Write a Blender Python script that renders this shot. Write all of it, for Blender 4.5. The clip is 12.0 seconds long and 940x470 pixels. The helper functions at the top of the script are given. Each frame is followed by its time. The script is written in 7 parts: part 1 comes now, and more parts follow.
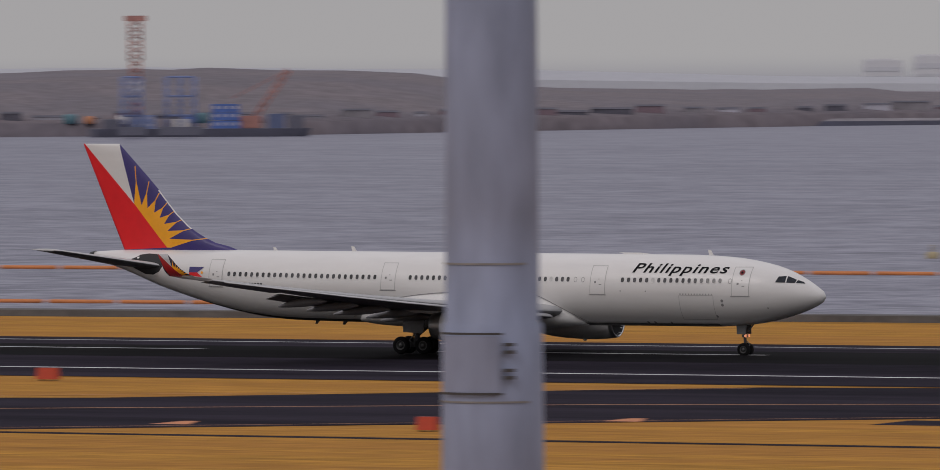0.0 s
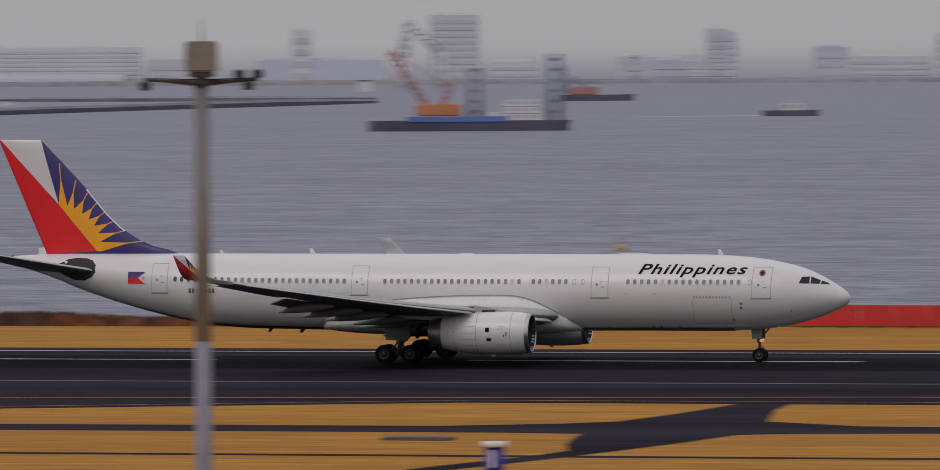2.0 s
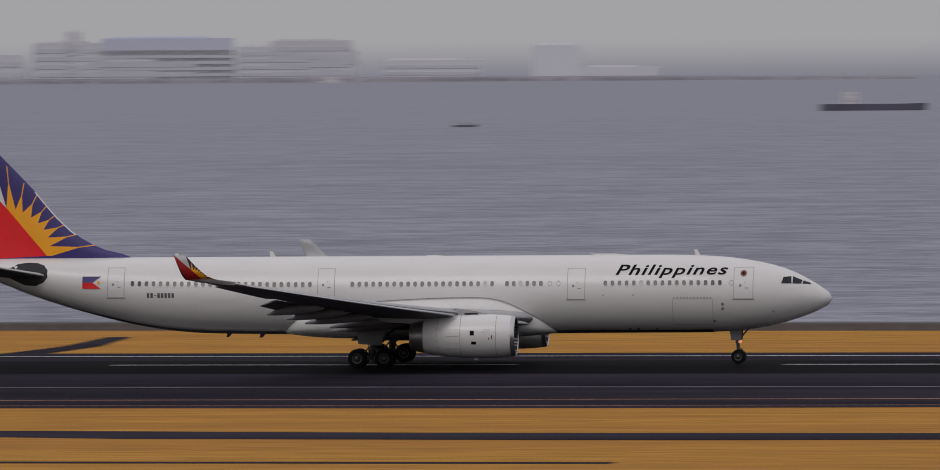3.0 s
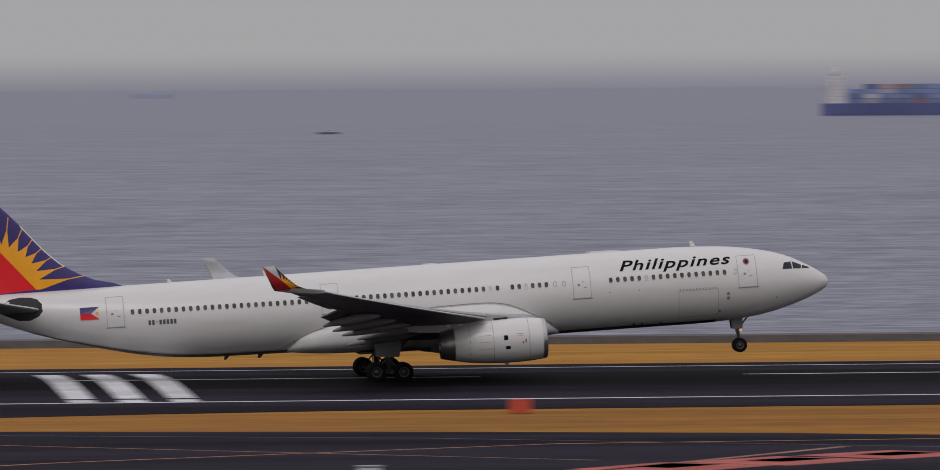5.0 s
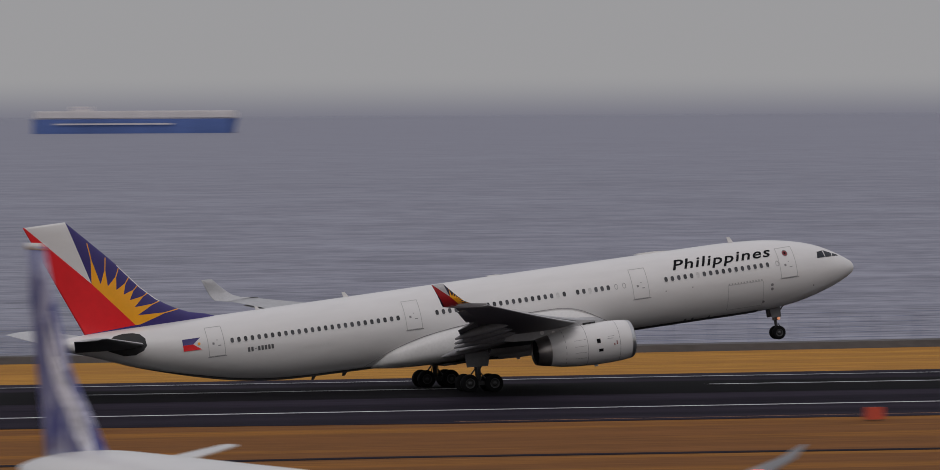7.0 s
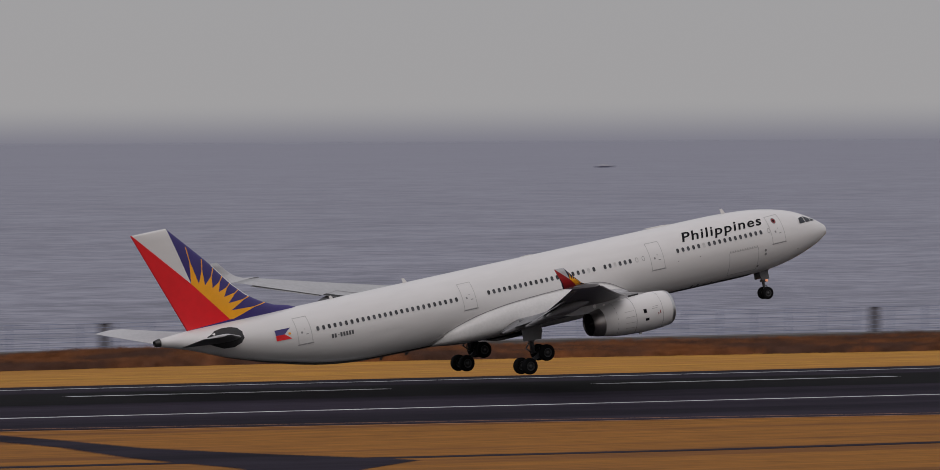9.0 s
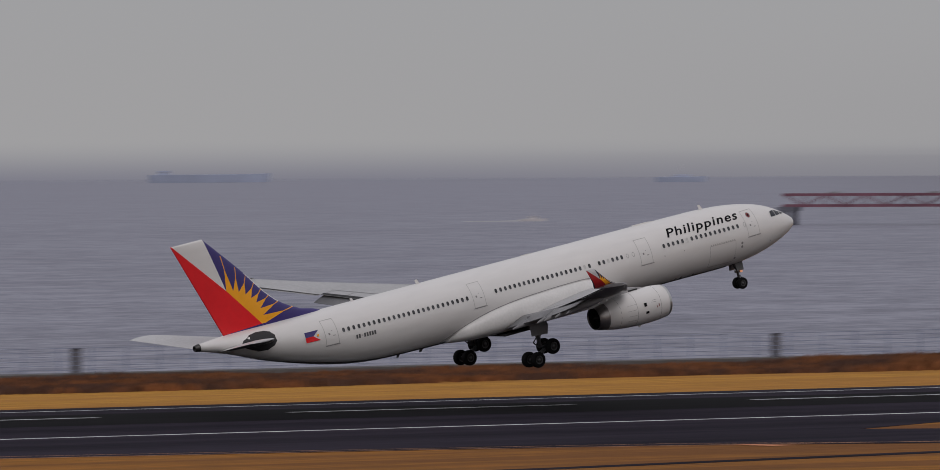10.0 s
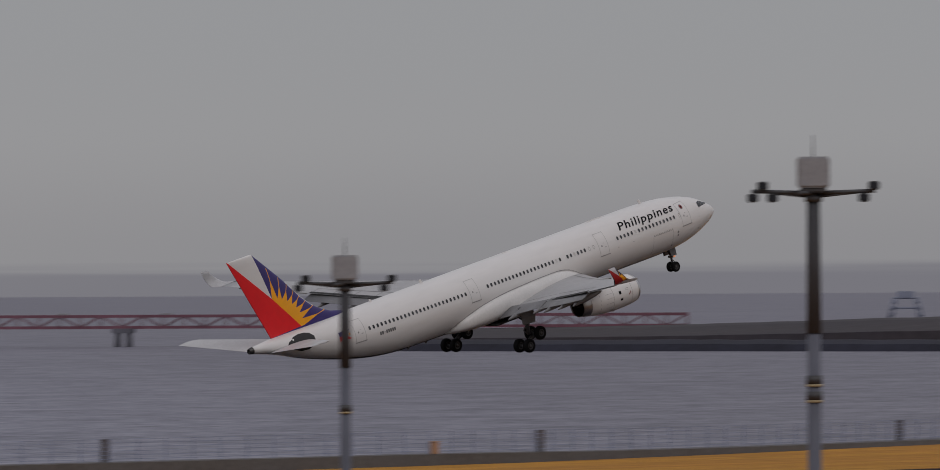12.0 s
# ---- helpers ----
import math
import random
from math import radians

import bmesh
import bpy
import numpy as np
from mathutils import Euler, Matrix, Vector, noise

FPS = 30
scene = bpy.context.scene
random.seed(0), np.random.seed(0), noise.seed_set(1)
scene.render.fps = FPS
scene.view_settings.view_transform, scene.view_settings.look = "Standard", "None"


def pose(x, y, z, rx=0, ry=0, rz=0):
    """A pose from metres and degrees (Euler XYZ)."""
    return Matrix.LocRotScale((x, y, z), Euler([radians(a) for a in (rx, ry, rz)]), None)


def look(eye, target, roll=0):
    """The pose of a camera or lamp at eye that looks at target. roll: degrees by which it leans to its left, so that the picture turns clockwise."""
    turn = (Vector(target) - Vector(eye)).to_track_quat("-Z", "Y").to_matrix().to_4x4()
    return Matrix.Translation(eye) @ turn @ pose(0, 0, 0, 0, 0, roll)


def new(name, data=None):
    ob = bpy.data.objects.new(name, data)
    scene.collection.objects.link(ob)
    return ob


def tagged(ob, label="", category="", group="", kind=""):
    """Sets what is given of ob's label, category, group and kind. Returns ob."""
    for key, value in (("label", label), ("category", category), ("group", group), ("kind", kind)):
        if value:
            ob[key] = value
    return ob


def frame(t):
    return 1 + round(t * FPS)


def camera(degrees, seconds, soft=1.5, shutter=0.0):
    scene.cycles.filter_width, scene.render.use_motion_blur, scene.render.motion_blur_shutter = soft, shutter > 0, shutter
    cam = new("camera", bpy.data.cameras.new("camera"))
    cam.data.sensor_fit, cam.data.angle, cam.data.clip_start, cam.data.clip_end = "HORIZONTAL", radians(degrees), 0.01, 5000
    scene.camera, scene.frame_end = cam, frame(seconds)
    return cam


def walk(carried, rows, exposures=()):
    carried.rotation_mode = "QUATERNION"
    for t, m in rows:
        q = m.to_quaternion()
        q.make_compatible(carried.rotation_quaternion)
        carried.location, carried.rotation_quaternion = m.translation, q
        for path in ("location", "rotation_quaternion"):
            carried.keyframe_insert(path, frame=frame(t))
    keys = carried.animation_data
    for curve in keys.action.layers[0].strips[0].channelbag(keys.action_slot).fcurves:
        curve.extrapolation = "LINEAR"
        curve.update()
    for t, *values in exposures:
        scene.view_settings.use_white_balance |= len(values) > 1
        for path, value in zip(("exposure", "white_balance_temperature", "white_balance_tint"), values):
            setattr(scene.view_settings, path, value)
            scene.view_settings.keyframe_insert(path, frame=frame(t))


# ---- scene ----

# camera on an observation deck; it only pans, following the take-off
EYE = (0.0, 0.0, 25.15)
PAN = [  # seconds, bearing from +Y towards +X, elevation, lean (degrees)
    (0.0, -25.004, -1.233, -0.27),
    (0.5, -22.406, -1.254, -0.28),
    (1.0, -19.669, -1.273, -0.30),
    (1.5, -16.807, -1.300, -0.31),
    (2.0, -13.824, -1.319, -0.32),
    (2.5, -10.675, -1.331, -0.33),
    (3.0, -7.423, -1.337, -0.35),
    (5.0, 5.746, -1.268, -0.36),
    (5.5, 8.886, -1.214, -0.35),
    (6.0, 11.956, -1.143, -0.35),
    (6.5, 15.014, -1.091, -0.35),
    (7.0, 18.174, -1.098, -0.34),
    (9.0, 29.509, -0.934, -0.34),
    (9.5, 32.052, -0.822, -0.34),
    (10.0, 34.551, -0.703, -0.34),
    (10.5, 36.883, -0.569, -0.33),
    (11.0, 39.127, -0.381, -0.32),
    (11.5, 41.259, -0.150, -0.32),
    (12.0, 43.258, 0.033, -0.31),
]


def aim(t, bearing_deg, elevation, lean):
    b, e = radians(bearing_deg), radians(elevation)
    way = Vector((math.sin(b) * math.cos(e), math.cos(b) * math.cos(e), math.sin(e)))
    eye = Vector(EYE) + Vector((0.072 * max(0.0, 1 - t / 0.5), 0, 0))  # a small sway as the pan begins
    return look(eye, eye + way * 100, lean)


cam = camera(5.928, 12.0, soft=0.8, shutter=0.35)
walk(cam, [(t, aim(t, b, e, r)) for t, b, e, r in PAN], exposures=((0.0, 0.08, 6450, 14.5), (3.0, 0.07, 6350, 13.5), (5.0, 0.10, 6370, 13.5), (7.0, -0.08, 6350, 13.0), (9.0, 0.01, 6420, 13.5), (10.5, -0.03, 6360, 13.0), (12.0, -0.19, 6360, 13.0)))

# hazy overcast: a bright grey vault over a duller horizon, one broad weak sun
world = bpy.data.worlds.new("overcast")
scene.world = world
world.use_nodes = True
wn, wl = world.node_tree.nodes, world.node_tree.links
wn.clear()


w_out = wn.new("ShaderNodeOutputWorld")
w_bg = wn.new("ShaderNodeBackground")
w_tc = wn.new("ShaderNodeTexCoord")
w_xyz = wn.new("ShaderNodeSeparateXYZ")
wl.new(w_tc.outputs["Generated"], w_xyz.inputs[0])


def w_range(lo, hi, smooth=True):
    n = wn.new("ShaderNodeMapRange")
    n.interpolation_type = "SMOOTHSTEP" if smooth else "LINEAR"
    n.inputs["From Min"].default_value, n.inputs["From Max"].default_value = lo, hi
    wl.new(w_xyz.outputs["Z"], n.inputs["Value"])
    return n.outputs["Result"]


def w_mix(fac, a, b):
    n = wn.new("ShaderNodeMix")
    n.data_type = "RGBA"
    wl.new(fac, n.inputs["Factor"])
    for v, k in ((a, 6), (b, 7)):
        if isinstance(v, tuple):
            n.inputs[k].default_value = (*v, 1)
        else:
            wl.new(v, n.inputs[k])
    return n.outputs[2]


c = w_mix(w_range(-0.0072, -0.0014), (0.188, 0.189, 0.226), (0.348, 0.346, 0.341))
c = w_mix(w_range(0.000, 0.030), c, (0.341, 0.348, 0.348))
c = w_mix(w_range(0.030, 0.80), c, (0.56, 0.555, 0.57))
# streaky bank of distant haze low over the water towards the east
w_map, w_noise = wn.new("ShaderNodeMapping"), wn.new("ShaderNodeTexNoise")
w_map.inputs["Scale"].default_value = (14, 14, 900)
w_noise.inputs["Scale"].default_value, w_noise.inputs["Detail"].default_value = 1.0, 4
wl.new(w_tc.outputs["Generated"], w_map.inputs[0]), wl.new(w_map.outputs[0], w_noise.inputs["Vector"])


def w_math(op, a, b):
    n = wn.new("ShaderNodeMath")
    n.operation = op
    for i, v in enumerate((a, b)):
        if isinstance(v, (int, float)):
            n.inputs[i].default_value = v
        else:
            wl.new(v, n.inputs[i])
    return n.outputs[0]


w_east = wn.new("ShaderNodeMapRange")
w_east.interpolation_type = "SMOOTHSTEP"
w_east.inputs["From Min"].default_value, w_east.inputs["From Max"].default_value = 0.55, 0.69
wl.new(w_xyz.outputs["X"], w_east.inputs["Value"])
w_edge = wn.new("ShaderNodeMapRange")
w_edge.interpolation_type = "SMOOTHSTEP"
w_edge.inputs["From Min"].default_value, w_edge.inputs["From Max"].default_value = -0.0023, -0.0040
wl.new(w_math("ADD", w_xyz.outputs["Z"], w_math("MULTIPLY", w_math("SUBTRACT", w_noise.outputs["Fac"], 0.5), 0.0022)), w_edge.inputs["Value"])
c = w_mix(w_math("MULTIPLY", w_east.outputs["Result"], w_range(0.013, -0.002)), c, (0.300, 0.298, 0.300))
c = w_mix(w_math("MULTIPLY", w_east.outputs["Result"], w_edge.outputs["Result"]), c, (0.208, 0.206, 0.224))
w_sky = wn.new("ShaderNodeTexSky")
w_sky.sky_type, w_sky.sun_disc = "NISHITA", False
SUN_ELEVATION, SUN_AZIMUTH = radians(44), radians(196)
w_sky.sun_elevation, w_sky.sun_rotation = SUN_ELEVATION, SUN_AZIMUTH
w_sky.air_density, w_sky.dust_density = 1.5, 6.0
w_scale = wn.new("ShaderNodeMix")
w_scale.data_type, w_scale.blend_type = "RGBA", "ADD"
w_scale.inputs["Factor"].default_value = 0.008
wl.new(c, w_scale.inputs[6])
wl.new(w_sky.outputs[0], w_scale.inputs[7])
wl.new(w_scale.outputs[2], w_bg.inputs["Color"])
w_bg.inputs["Strength"].default_value = 1.0
wl.new(w_bg.outputs[0], w_out.inputs[0])

sun = new("sun", bpy.data.lights.new("sun", "SUN"))
sun.data.energy, sun.data.angle, sun.data.color = 0.40, radians(25), (1.0, 0.96, 0.92)
sun_way = Vector((math.sin(SUN_AZIMUTH) * math.cos(SUN_ELEVATION), math.cos(SUN_AZIMUTH) * math.cos(SUN_ELEVATION), math.sin(SUN_ELEVATION)))
sun.matrix_world = look(sun_way * 500, (0, 0, 0))


# ---- materials ----
def material(name, colour, rough=0.6, metal=0.0, vary=0.15, scale=3.0, fine=30.0, bump=0.0, stretch=(1, 1, 1), second=None, amount=0.5,
             spec=0.5, coat=0.0, random_tint=0.0):
    """Principled with two scales of noise on the colour, a second colour in patches, and relief."""
    m = bpy.data.materials.new(name)
    m.use_nodes = True
    n, l = m.node_tree.nodes, m.node_tree.links
    p = n["Principled BSDF"]
    p.inputs["Roughness"].default_value, p.inputs["Metallic"].default_value = rough, metal
    p.inputs["Specular IOR Level"].default_value = spec
    p.inputs["Coat Weight"].default_value = coat
    tc, mp = n.new("ShaderNodeTexCoord"), n.new("ShaderNodeMapping")
    mp.inputs["Scale"].default_value = stretch
    l.new(tc.outputs["Object"], mp.inputs["Vector"])
    big, small = n.new("ShaderNodeTexNoise"), n.new("ShaderNodeTexNoise")
    for t, s in ((big, 1 / scale), (small, fine / scale)):
        t.inputs["Scale"].default_value, t.inputs["Detail"].default_value = s, 5
        l.new(mp.outputs[0], t.inputs["Vector"])
    both = n.new("ShaderNodeMath")
    both.operation = "ADD"
    l.new(big.outputs["Fac"], both.inputs[0]), l.new(small.outputs["Fac"], both.inputs[1])
    rng = n.new("ShaderNodeMapRange")
    rng.inputs["From Min"].default_value, rng.inputs["From Max"].default_value = 0.72, 1.28
    rng.inputs["To Min"].default_value, rng.inputs["To Max"].default_value = 1 - vary, 1 + vary
    l.new(both.outputs[0], rng.inputs["Value"])
    value = rng.outputs["Result"]
    if random_tint:
        info, rr, mul = n.new("ShaderNodeObjectInfo"), n.new("ShaderNodeMapRange"), n.new("ShaderNodeMath")
        rr.inputs["To Min"].default_value, rr.inputs["To Max"].default_value = 1 - random_tint, 1 + random_tint
        l.new(info.outputs["Random"], rr.inputs["Value"])
        mul.operation = "MULTIPLY"
        l.new(rr.outputs["Result"], mul.inputs[0]), l.new(value, mul.inputs[1])
        value = mul.outputs[0]
    base = n.new("ShaderNodeMix")
    base.data_type = "RGBA"
    base.inputs[6].default_value = (*colour, 1)
    base.inputs[7].default_value = (*(second or colour), 1)
    pick = n.new("ShaderNodeMapRange")
    pick.inputs["From Min"].default_value, pick.inputs["From Max"].default_value = 0.62 - amount * 0.4, 0.78 - amount * 0.4
    l.new(big.outputs["Fac"], pick.inputs["Value"]), l.new(pick.outputs["Result"], base.inputs["Factor"])
    tint = n.new("ShaderNodeVectorMath")
    tint.operation = "SCALE"
    l.new(base.outputs[2], tint.inputs[0]), l.new(value, tint.inputs["Scale"])
    l.new(tint.outputs[0], p.inputs["Base Color"])
    if bump:
        b = n.new("ShaderNodeBump")
        b.inputs["Strength"].default_value, b.inputs["Distance"].default_value = 1.0, bump
        l.new(both.outputs[0], b.inputs["Height"]), l.new(b.outputs[0], p.inputs["Normal"])
    return m


def glowing(name, colour, strength):
    m = bpy.data.materials.new(name)
    m.use_nodes = True
    p = m.node_tree.nodes["Principled BSDF"]
    p.inputs["Base Color"].default_value = (*colour, 1)
    p.inputs["Emission Color"].default_value, p.inputs["Emission Strength"].default_value = (*colour, 1), strength
    return m


